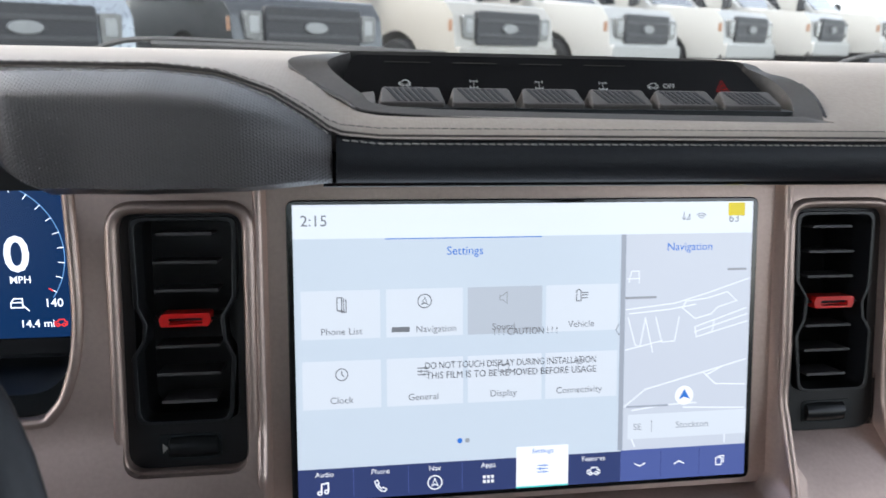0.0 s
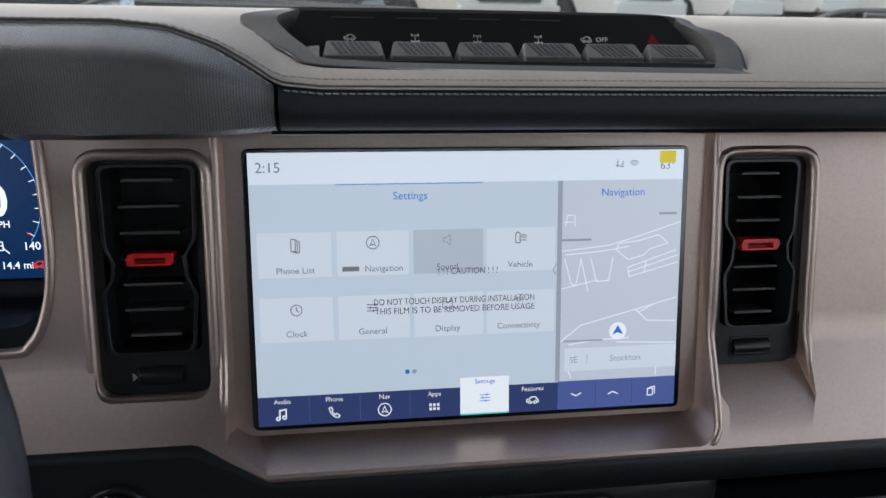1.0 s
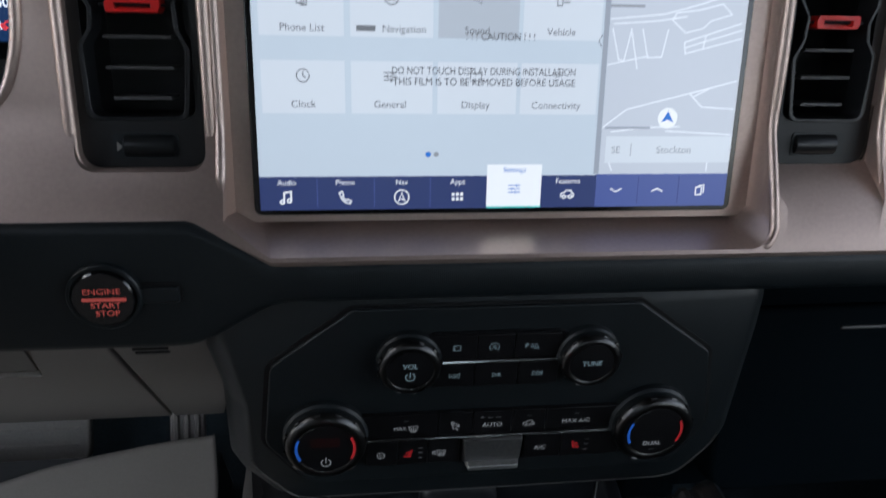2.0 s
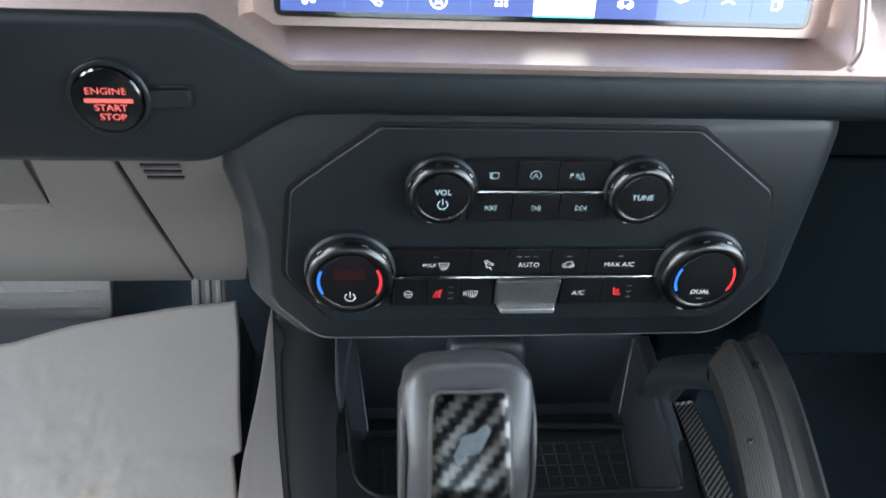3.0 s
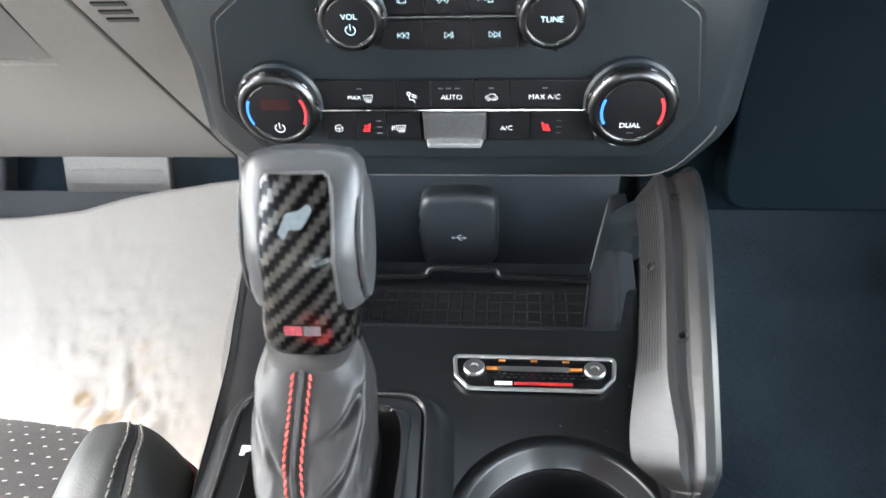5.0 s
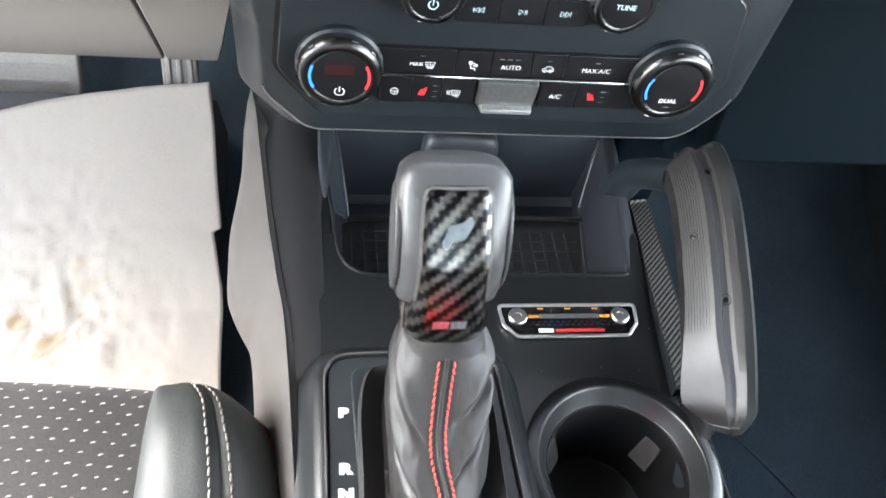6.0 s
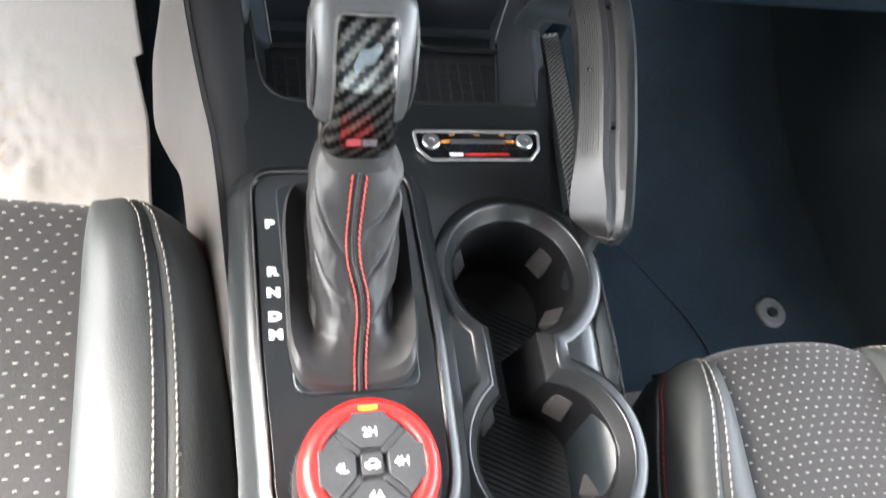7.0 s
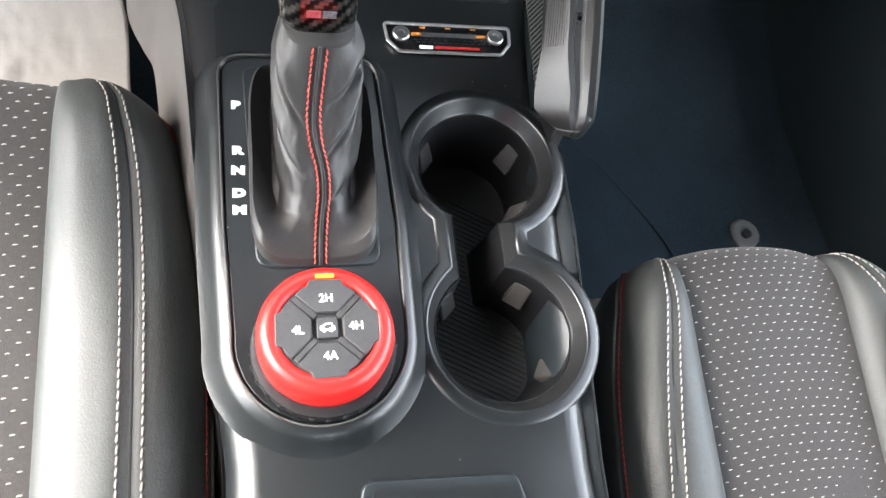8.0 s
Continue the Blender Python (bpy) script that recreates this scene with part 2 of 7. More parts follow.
def tube(path, r, n=8, bm=None, caps=True, flat=1.0, up=(0, 0, 1)):
    """A rod of radius r along a path; flat squeezes it along up."""
    pts = [Vector(p) for p in path]
    rings = []
    for i, p in enumerate(pts):
        d = (pts[min(i + 1, len(pts) - 1)] - pts[max(i - 1, 0)]).normalized()
        s = d.cross(Vector(up))
        s = s.normalized() if s.length > 1e-6 else Vector((1, 0, 0))
        w = s.cross(d).normalized()
        rr = r[i] if isinstance(r, (list, tuple)) else r
        rings.append([p + s * rr * math.cos(2 * math.pi * j / n) + w * rr * flat * math.sin(2 * math.pi * j / n) for j in range(n)])
    return loft(rings, bm, caps=caps)


def spline(pts, n=8):
    """Catmull-Rom through the points."""
    P = [Vector(p) for p in pts]
    P = [2 * P[0] - P[1]] + P + [2 * P[-1] - P[-2]]
    out = []
    for i in range(1, len(P) - 2):
        a, b, c, d = P[i - 1:i + 3]
        for j in range(n):
            t = j / n
            out.append(0.5 * ((2 * b) + (c - a) * t + (2 * a - 5 * b + 4 * c - d) * t * t + (3 * b - a - 3 * c + d) * t ** 3))
    return out + [P[-2]]


def along(path, step):
    """Points and directions at even steps along a path."""
    pts = [Vector(p) for p in path]
    out, left = [], step / 2
    for a, b in zip(pts, pts[1:]):
        d = (b - a).length
        while left <= d and d > 0:
            out.append((a + (b - a) * (left / d), (b - a).normalized()))
            left += step
        left -= d
    return out


def stitches(name, path, step, length, r, material, parent, skew=0.0, normal=(0, 0, 1), label=""):
    """A row of small thread stitches lying along a path."""
    bm = bmesh.new()
    nv = Vector(normal)
    for p, d in along(path, step):
        s = d.cross(nv).normalized()
        d = (d + s * skew).normalized()
        tube([p - d * length / 2, p - d * length * 0.3 + nv * r * 0.7, p + d * length * 0.3 + nv * r * 0.7, p + d * length / 2], [r * 0.5, r, r, r * 0.5], 5, bm, up=nv)
    return part(name, bm, material, parent, label)


def lettering(body, size, m, material, parent, name="lettering", align="CENTER", bold=0.0, lift=0.0):
    """Flat letters in the built-in font, standing in the local x-y plane of m."""
    cu = bpy.data.curves.new(name, "FONT")
    cu.body, cu.size, cu.align_x, cu.align_y, cu.offset, cu.extrude = body, size, align, "CENTER", bold, lift
    cu.resolution_u = 3
    tmp = bpy.data.objects.new(name, cu)
    me = bpy.data.meshes.new_from_object(tmp)
    bpy.data.objects.remove(tmp)
    me.name = name
    me.transform(m)
    me.materials.clear()
    me.materials.append(material)
    ob = new(name, me)
    return hang(ob, parent)


def flat(poly, z, m, material, parent, name, label="", thick=0.0):
    """A printed or lit area on a surface."""
    bm = bmesh.new()
    if thick:
        prism(poly, z - thick, z, m, bm)
    else:
        bm.faces.new([bm.verts.new(m @ Vector((x, y, z))) for x, y in poly])
    return part(name, bm, material, parent, label, smooth=False)


def bars(boxes, z, m, material, parent, name, label=""):
    """Several small printed bars as one mark."""
    bm = bmesh.new()
    for x0, x1, y0, y1 in boxes:
        bm.faces.new([bm.verts.new(m @ Vector((x, y, z))) for x, y in ((x0, y0), (x1, y0), (x1, y1), (x0, y1))])
    return part(name, bm, material, parent, label, smooth=False)


def strokes(lines, width, z, m, material, parent, name, label="", thick=0.00015):
    """A mark drawn with strokes of one width in the local plane of m."""
    bm = bmesh.new()
    for ln in lines:
        pts = [Vector(p) for k, p in enumerate(ln) if k == 0 or (Vector(p) - Vector(ln[k - 1])).length > 1e-9]
        loop = len(pts) > 3 and (pts[0] - pts[-1]).length < 1e-7
        if loop:
            pts = pts[:-1]
        if len(pts) < 2:
            continue
        sides = []
        for k, p in enumerate(pts):
            a = pts[k - 1] if k or loop else None
            b = pts[(k + 1) % len(pts)] if k < len(pts) - 1 or loop else None
            d0 = (p - a).normalized() if a is not None else (b - p).normalized()
            d1 = (b - p).normalized() if b is not None else d0
            t = d0 + d1
            t = t.normalized() if t.length > 0.2 else d0
            nrm = Vector((-t.y, t.x))
            wide = width / 2 / max(0.55, nrm.dot(Vector((-d0.y, d0.x))))
            if a is None:
                p = p - d0 * width * 0.3
            if b is None:
                p = p + d0 * width * 0.3
            sides.append([bm.verts.new(m @ Vector((q.x, q.y, z))) for q in (p + nrm * wide, p - nrm * wide)])
        for k in range(len(sides) if loop else len(sides) - 1):
            (a, b), (c, d) = sides[k], sides[(k + 1) % len(sides)]
            bm.faces.new((a, b, d, c))
    return part(name, bm, material, parent, label, smooth=False)


def arc(cx, cy, r, a0, a1, n=12):
    return [(cx + r * math.cos(radians(a0 + (a1 - a0) * i / n)), cy + r * math.sin(radians(a0 + (a1 - a0) * i / n))) for i in range(n + 1)]


def cut(ob, cutters):
    """Carves closed cutter meshes out of an object, and keeps the carved mesh."""
    for bm in cutters:
        bmesh.ops.recalc_face_normals(bm, faces=bm.faces)
        me = bpy.data.meshes.new("cutter")
        bm.to_mesh(me)
        bm.free()
        c = new("cutter", me)
        md = ob.modifiers.new("opening", "BOOLEAN")
        md.operation, md.solver, md.object = "DIFFERENCE", "EXACT", c
        md.name = "opening"
        ob.modifiers.move(len(ob.modifiers) - 1, 0)
        bpy.context.view_layer.update()
        keep = [x for x in ob.modifiers if x.type != "BOOLEAN"]
        shown = [(x, x.show_viewport) for x in keep]
        for x in keep:
            x.show_viewport = False
        bpy.context.view_layer.update()
        done = bpy.data.meshes.new_from_object(ob.evaluated_get(bpy.context.evaluated_depsgraph_get()))
        for x, s in shown:
            x.show_viewport = s
        ob.modifiers.remove(ob.modifiers["opening"])
        ob.data = done
        bpy.data.objects.remove(c)
    ob.data.polygons.foreach_set("use_smooth", [True] * len(ob.data.polygons))
    ob.data.set_sharp_from_angle(angle=radians(35))
    return ob


def hull(points, m=Matrix()):
    bm = bmesh.new()
    for p in points:
        bm.verts.new(m @ Vector(p))
    bmesh.ops.convex_hull(bm, input=bm.verts)
    return bm


def lerp(table, x):
    return float(np.interp(x, [a for a, _ in table], [b for _, b in table]))


FACE = pose(0, 0.37, 1.193, 79.8)      # the screen's plane: x right, y up, z towards the seats
HVAC = pose(0, 0.342, 1.06, 90)        # the climate panel's plane


# ---- dashboard: soft upper pad, leather roll, painted trim ----
dash = thing("dashboard", "grey grained dashboard with black stitched leather roll and champagne trim", "dashboard", (0, 0.4, 1.0), kind="structure")
HOOD = [(-0.9, 1.432), (-0.25, 1.431), (-0.185, 1.431), (-0.16, 1.4285), (-0.139, 1.421), (-0.124, 1.412), (-0.111, 1.4025), (-0.09, 1.4005), (0.9, 1.3995)]
BROW = [(-0.9, 1.425), (-0.33, 1.42), (-0.27, 1.408), (-0.253, 1.399), (-0.24, 1.387), (-0.23, 1.379), (0.9, 1.378)]
NOSE = [(-0.9, 0.30), (-0.3, 0.32), (-0.16, 0.338), (-0.11, 0.343), (0.9, 0.343)]
XS = sorted(set([round(-0.85 + 0.05 * i, 3) for i in range(12)] + [round(-0.30 + 0.006 * i, 4) for i in range(40)] + [round(-0.05 + 0.05 * i, 3) for i in range(19)]))


def pad_section(x):
    h, y = lerp(HOOD, x), lerp(NOSE, x)
    crest = max(1.434, h + 0.003)
    return [(y + 0.002, h), (y + 0.010, h + (crest - h) * 0.12 + 0.0008), (y + 0.030, h + (crest - h) * 0.32 + 0.0006), (0.40, h + (crest - h) * 0.60), (0.43, h + (crest - h) * 0.88), (0.47, crest - 0.001), (0.56, crest), (0.80, 1.433), (0.9, 1.40), (0.9, 1.36), (0.5, 1.36)]


def roll_section(x):
    h, y, lo = lerp(HOOD, x), lerp(NOSE, x), lerp(BROW, x)
    d = h - lo
    k = min(1.0, max(0.0, (d - 0.026) / 0.02))
    plain = [(y + 0.004, h - 0.0005), (y + 0.0014, h - 0.10 * d), (y, h - 0.18 * d), (y - 0.001, h - 0.28 * d), (y - 0.002, h - 0.4 * d), (y - 0.001, h - 0.65 * d), (y + 0.003, h - 0.88 * d), (y + 0.008, lo)]
    lean = 0.011 * float(np.interp(x, (-0.245, -0.215, -0.190, -0.125), (0.0, 0.25, 1.0, 0.7)))
    brow = [(y + 0.004, h - 0.0002), (y - 0.0055, h - 0.0020), (y - 0.0185, h - 0.0085), (y - 0.0205, h - 0.0103), (y - 0.0212 - 0.1 * lean, h - 0.0130), (y - 0.0195 - 0.4 * lean, h - 0.55 * d), (y - 0.0145 - lean, h - 0.90 * d), (y - 0.002 - 0.6 * lean, lo)]
    face = [(a[0] * (1 - k) + b[0] * k, a[1] * (1 - k) + b[1] * k) for a, b in zip(plain, brow)]
    return face + [(y + 0.03, lo - 0.0015), (0.42, lo), (0.42, h - 0.0005)]


soft_pad = part("soft_pad", loft([[Vector((x, a, b)) for a, b in pad_section(x)] for x in XS]), PAD, dash, "grey finely grained soft dashboard top")
left_x, right_x = [x for x in XS if x < -0.1125] + [-0.1125], [-0.1105] + [x for x in XS if x > -0.1105]
part("leather_roll", loft([[Vector((x, a, b)) for a, b in roll_section(x)] for x in left_x]), HIDE, dash, "dimpled black leather brow over the gauges")
part("leather_roll", loft([[Vector((x, a, b)) for a, b in roll_section(x)] for x in right_x]), BAND_HIDE, dash, "dimpled black leather roll above the screen")
edge = [Vector((x, lerp(NOSE, x) + 0.0045, lerp(HOOD, x) + 0.0006)) for x in XS if x > -0.5]
part("piping", tube(edge, 0.0013, 6), surface("dark_seam_fold", (0.055, 0.048, 0.043), 0.6, grain=900, bump=0.2), dash, "folded seam between pad and leather")
stitches("stitching", [p + Vector((0, 0.003, 0.0002 + 0.69 * (0.12 * (max(1.434, lerp(HOOD, p.x) + 0.003) - lerp(HOOD, p.x)) + 0.0008))) for p in edge], 0.0040, 0.0031, 0.0003, DULLTHREAD, dash, 0.1, (0, -0.3, 0.95), "grey seam thread")
stitches("stitching", [p + Vector((0, -0.0052, -0.0026)) for p in edge if p.x > -0.111], 0.0040, 0.0031, 0.00036, THREAD, dash, 0.1, (0, -0.9, 0.4))
stitches("stitching", [p + Vector((0, -0.0068, -0.0020)) for p in edge if p.x < -0.111], 0.0040, 0.0031, 0.00034, THREAD, dash, 0.1, (0, -0.6, 0.8))
part("shadow_gap", prism(rrect(-0.9, 0.9, 0.0, 0.022, 0.002), -0.02, -0.004, FACE @ pose(0, 0.176, 0)), DARKER, dash)
part("brightwork", tube([(x, 0.3725, 1.3755) for x in (-0.117, 0.0, 0.2, 0.9)], 0.0028, 8), SATIN, dash, "satin black strip under the leather roll")


# painted trim with openings for the vents, the screen and the gauges
def trim_section(x):
    low = lerp([(-0.9, 0.0), (-0.168, 0.0), (-0.128, -0.0205), (0.9, -0.0205)], x)
    lip = 0.027 if x > -0.128 else lerp([(-0.9, 0.022), (-0.168, 0.022), (-0.128, 0.027)], x)
    pts = [(0.182, 0.003), (0.12, 0.005), (0.06, 0.006), (0.046, 0.0065), (0.040, 0.0085), (0.012, 0.0175 if x > -0.128 else 0.016), (low + 0.006, lip - 0.002), (low, lip), (low - 0.004, lip - 0.002), (low - 0.005, lip - 0.014), (low - 0.003, -0.012), (0.05, -0.012), (0.182, -0.012)]
    return [FACE @ Vector((x, v, w)) for v, w in pts]


TX = sorted(set([round(-0.7 + 0.05 * i, 3) for i in range(10)] + [round(-0.24 + 0.008 * i, 3) for i in range(60)] + [0.3, 0.35, 0.4, 0.5, 0.6, 0.7, 0.8]))
trim = part("trim_panel", loft([trim_section(x) for x in TX]), TRIM, dash, "champagne metallic painted dashboard panel", bevel=0.0028, seg=3, angle=40)
VENT_L, VENT_R = (-0.2240, -0.1595, 0.0250, 0.165), (0.1572, 0.2185, 0.0255, 0.164)
screen_cut = hull([(x, y, w) for y in (0.0, 0.179) for x, w in ((-0.1395, -0.03), (-0.1395, -0.0036), (-0.1515, 0.006), (-0.1515, 0.06), (0.1385, -0.03), (0.1385, -0.0036), (0.1530, 0.006), (0.1530, 0.06))] + [(x, y, w) for x, y in ((-0.127, -0.0195), (0.1530, -0.0065), (0.1520, -0.0110), (0.1490, -0.0155), (0.1450, -0.0182), (0.1400, -0.0195)) for w in (0.030, 0.06)], FACE)
gauge_cut = prism(rounded([(-0.7, 0.055, 0.01), (-0.256, 0.055, 0.03), (-0.2435, 0.10, 0.05), (-0.2470, 0.25, 0.0), (-0.7, 0.25, 0.0)], 8), -0.05, 0.06, FACE)
vent_pocket = hull([(VENT_R[0] - 0.002, 0.06, -0.002), (VENT_R[1] + 0.002, 0.06, -0.002), (VENT_R[0] - 0.002, 0.06, 0.06), (VENT_R[1] + 0.002, 0.06, 0.06), (VENT_R[0] - 0.002, 0.0270, -0.002), (VENT_R[1] + 0.002, 0.0270, -0.002)] + [(x, y, w) for x, y in ((VENT_R[0] - 0.001, 0.012), (VENT_R[0] + 0.004, 0.004), (VENT_R[0] + 0.013, -0.0005), (VENT_R[1] - 0.006, -0.0010), (VENT_R[1] + 0.001, 0.002), (VENT_R[1] + 0.0035, 0.008)) for w in (0.0235 - (y + 0.001) * 0.78, 0.06)], FACE)
cut(trim, [vent_pocket, prism(rrect(*VENT_L, 0.011, 6), -0.05, 0.06, FACE), prism(rrect(*VENT_R, 0.011, 6), -0.05, 0.06, FACE), screen_cut, gauge_cut])
FACE_OUT = [(-0.0205, 0.027), (-0.0145, 0.025), (0.012, 0.0175), (0.040, 0.0085), (0.046, 0.0065), (0.06, 0.006), (0.12, 0.005), (0.182, 0.003)]


def on_trim(pts, r, sink=0.0016, n=6, ends=(False, True)):
    """A rounded edge that follows the bulging face of the trim."""
    line = spline([(x, y, 0) for x, y in pts], n)
    fade = [min(1.0, 0.1 + 7 * i / len(line) if ends[0] else 1, 0.1 + 7 * (len(line) - 1 - i) / len(line) if ends[1] else 1) for i in range(len(line))]
    return tube([FACE @ Vector((p.x, p.y, lerp(FACE_OUT, p.y) - sink - (1 - f) * r)) for p, f in zip(line, fade)], [r * (0.3 + 0.7 * f) for f in fade], 12, up=FACE.col[2].to_3d())


part("recess_edge", on_trim([(0.1540, 0.176), (0.1540, 0.12), (0.1540, 0.06), (0.1540, 0.02), (0.1540, -0.004), (0.1525, -0.0115), (0.1485, -0.0168), (0.1420, -0.0190)], 0.0028), TRIM, dash, "soft edge of the screen recess", angle=60)
part("recess_edge", on_trim([(-0.1525, 0.176), (-0.1525, 0.12), (-0.1525, 0.06), (-0.1525, 0.03), (-0.1524, 0.012)], 0.0028), TRIM, dash, "soft edge of the screen recess", angle=60)
gauge_lip = spline([(-0.60, 0.055, 0.0045), (-0.40, 0.055, 0.0045), (-0.279, 0.055, 0.0045), (-0.258, 0.0605, 0.0045), (-0.2480, 0.082, 0.0045), (-0.2445, 0.11, 0.0045), (-0.2455, 0.15, 0.0040), (-0.2470, 0.180, 0.0030)], 6)
part("gauge_lip", tube([FACE @ p for p in gauge_lip], 0.0032, 10, up=FACE.col[2].to_3d()), TRIM, dash, "rounded champagne edge round the gauges", angle=60)
part("screen_surround", prism(rrect(-0.156, 0.163, -0.006, 0.182, 0.006), -0.0125, -0.0035, FACE), TRIM, dash, "recessed champagne surround of the screen")


# ---- air vents ----
VENT_GREY = surface("glossy_charcoal_plastic", (0.014, 0.015, 0.017), 0.30, var=0.08)
VENT_SLAT = surface("dusty_slat_plastic", (0.075, 0.072, 0.070), 0.5, var=0.1)


def air_vent(x0, x1, y0, y1, mirror):
    """A tall vent: black housing with a notched inner frame, slats, a red centre tab and a thumbwheel."""
    v = thing("air_vent", "tall black air vent with horizontal slats and red adjuster tab", "air vent", FACE @ Vector(((x0 + x1) / 2, y0, 0)), "dashboard air vents")
    cx, w, s = (x0 + x1) / 2, (x1 - x0) / 2, mirror
    m = FACE @ pose(cx, y0, 0)
    H = y1 - y0
    if s < 0:
        part("trim_lip", on_trim([(x0 - 0.0030, 0.022), (x0 - 0.0030, 0.035), (x0 - 0.0026, 0.08), (x0 - 0.0026, 0.14), (x0 - 0.0015, 0.159), (x0 + 0.0035, 0.1648), (x0 + 0.012, 0.1662), (cx, 0.1664), (x1 - 0.012, 0.1662), (x1 - 0.0035, 0.1648), (x1 + 0.0015, 0.159), (x1 + 0.0026, 0.14), (x1 + 0.0026, 0.08), (x1 + 0.0026, 0.045), (x1 + 0.0033, 0.028), (x1 + 0.0040, 0.016)], 0.0034, 0.0010, 4, (True, True)), TRIM, v, "raised champagne lip round the vent", angle=60)
    lip = rrect(-w - 0.0022, w + 0.0022, -0.0022, H + 0.0022, 0.0125, 8)
    if s > 0:
        part("trim_lip", tube([m @ Vector((x, y, 0.0045)) for x, y in lip + lip[:2]], 0.0034, 10, caps=False, flat=1.0, up=FACE.col[2].to_3d()), TRIM, v, "raised champagne lip round the vent", angle=60)
    box = prism(rrect(-w - 0.002, w + 0.002, -0.002, H + 0.002, 0.012, 6), -0.05, -0.002, m)
    ob = part("housing", box, DARKER, v)
    cut(ob, [prism(rrect(-w + 0.006, w - 0.006, 0.026, H - 0.004, 0.006), -0.045, 0.01, m)])
    outline = [(-w + 0.005, 0.025, 0.006), (w - 0.009, 0.025, 0.006), (w - 0.006, 0.060), (w - 0.011, 0.070), (w - 0.012, 0.083), (w - 0.005, 0.094), (w - 0.004, H - 0.003, 0.006), (-w + 0.005, H - 0.003, 0.006), (-w + 0.006, 0.090), (-w + 0.0105, 0.080), (-w + 0.0095, 0.070), (-w + 0.004, 0.062)]
    outline = [(s * q[0], *q[1:]) for q in outline]
    inner = [(q[0] * 0.9, (q[1] - H / 2) * 0.965 + H / 2, *(q[2:])) for q in outline]
    o, i = rounded(outline, 4), rounded(inner, 4)
    bm = bmesh.new()
    rings = [[m @ Vector((x, y, z)) for x, y in poly] for poly, z in ((o, -0.016), (o, 0.0005), (i, 0.0005), (i, -0.016))]
    loft(rings, bm, caps=False)
    part("inner_frame", bm, VENT_GREY, v, "notched charcoal inner frame", bevel=0.0006)
    for k in range(8):
        y = H - 0.0125 - k * 0.01525
        if k == 3:
            continue
        half = (w - 0.0155) * (1.0 if k in (1, 2, 4, 5) else 0.86)
        part("slat", prism(rrect(-half, half, y - 0.0008, y + 0.0008, 0.0006, 2), -0.024, -0.0035, m), GREYDARK if k % 3 else VENT_SLAT, v)
    y = H - 0.0125 - 3 * 0.01525
    tab = prism(rounded([(-0.0128, y - 0.0036, 0.0012), (0.0118, y - 0.0036, 0.0012), (0.0132, y - 0.0005, 0.001), (0.0128, y + 0.0036, 0.0012), (-0.0118, y + 0.0036, 0.0012), (-0.0134, y + 0.0005, 0.001)]), -0.012, 0.0012, m)
    part("tab_pin", tube([m @ Vector((x, y, -0.002)) for x in (-0.0165, 0.0165)], 0.0009, 6), DARK, v)
    tab_ob = part("adjuster_tab", tab, RED, v, "red adjuster tab with a slot", bevel=0.0008)
    cut(tab_ob, [prism(rrect(-0.0088, 0.0088, y - 0.0022, y + 0.0010, 0.0008, 3), -0.004, 0.01, m)])
    part("slat", prism(rrect(-w + 0.014, w - 0.014, y - 0.0008, y + 0.0008, 0.0006, 2), -0.024, -0.010, m), DARKER, v)
    ax = m @ pose(0.002 * s, 0.0115, -0.004, 0, 90, 0)
    wheel = lathe([(0.004, -0.0135), (0.0062, -0.0125), (0.0066, -0.005), (0.0066, 0.005), (0.0062, 0.0125), (0.004, 0.0135)], ax, 28)
    part("thumbwheel", wheel, SATIN, v, "ribbed thumbwheel")
    part("wheel_slot", prism(rrect(-0.0165, 0.0165, 0.0045, 0.0185, 0.003), -0.004, -0.0012, m), DARK, v)
    flat([(-0.0145 * 1, 0.0085), (-0.0115, 0.0112), (-0.0145, 0.014)], -0.0008, m, THREAD, v, "arrow_mark")
    return v


air_vent(*VENT_L, 1)
air_vent(*VENT_R, -1)


# ---- touchscreen ----
screen = thing("touchscreen", "large black-edged touchscreen lit with a pale settings page", "touchscreen", FACE @ Vector((0, 0, 0)))
part("bezel", prism(rrect(-0.1380, 0.1362, -0.0015, 0.1700, 0.005), -0.006, 0.0006, FACE), GLOSSY, screen, "gloss black bezel", bevel=0.0008)
S = FACE
LIT = glow("screen_page", (0.62, 0.70, 0.79), 0.282)
LIT_HEAD = glow("screen_header", (0.80, 0.86, 0.94), 0.297)
LIT_TILE = glow("screen_tile", (0.72, 0.77, 0.84), 0.290)
LIT_SOUND = glow("screen_tile_pressed", (0.52, 0.565, 0.63), 0.282)
LIT_MAP = glow("screen_map", (0.62, 0.66, 0.74), 0.282)
LIT_ROAD = glow("screen_road", (0.86, 0.9, 0.97), 0.297)
LIT_SHADE = glow("screen_fold", (0.42, 0.46, 0.53), 0.239)
LIT_NAVY = glow("screen_menu_bar", (0.045, 0.065, 0.19), 0.239)
LIT_BLUE = glow("screen_menu_bar_bright", (0.10, 0.14, 0.40), 0.239)
LIT_WHITE = glow("screen_white", (0.95, 0.97, 1.0), 0.297)
INK_BLUE = glow("screen_blue_text", (0.05, 0.22, 0.75), 0.239)
INK_GREY = glow("screen_grey_text", (0.19, 0.20, 0.22), 0.29)
INK_PALE = glow("screen_pale_text", (0.32, 0.34, 0.37), 0.31)
INK_TEAL = glow("screen_teal", (0.1, 0.7, 0.65), 0.239)
FILM_INK = surface("film_print", (0.10, 0.10, 0.11), 0.6)


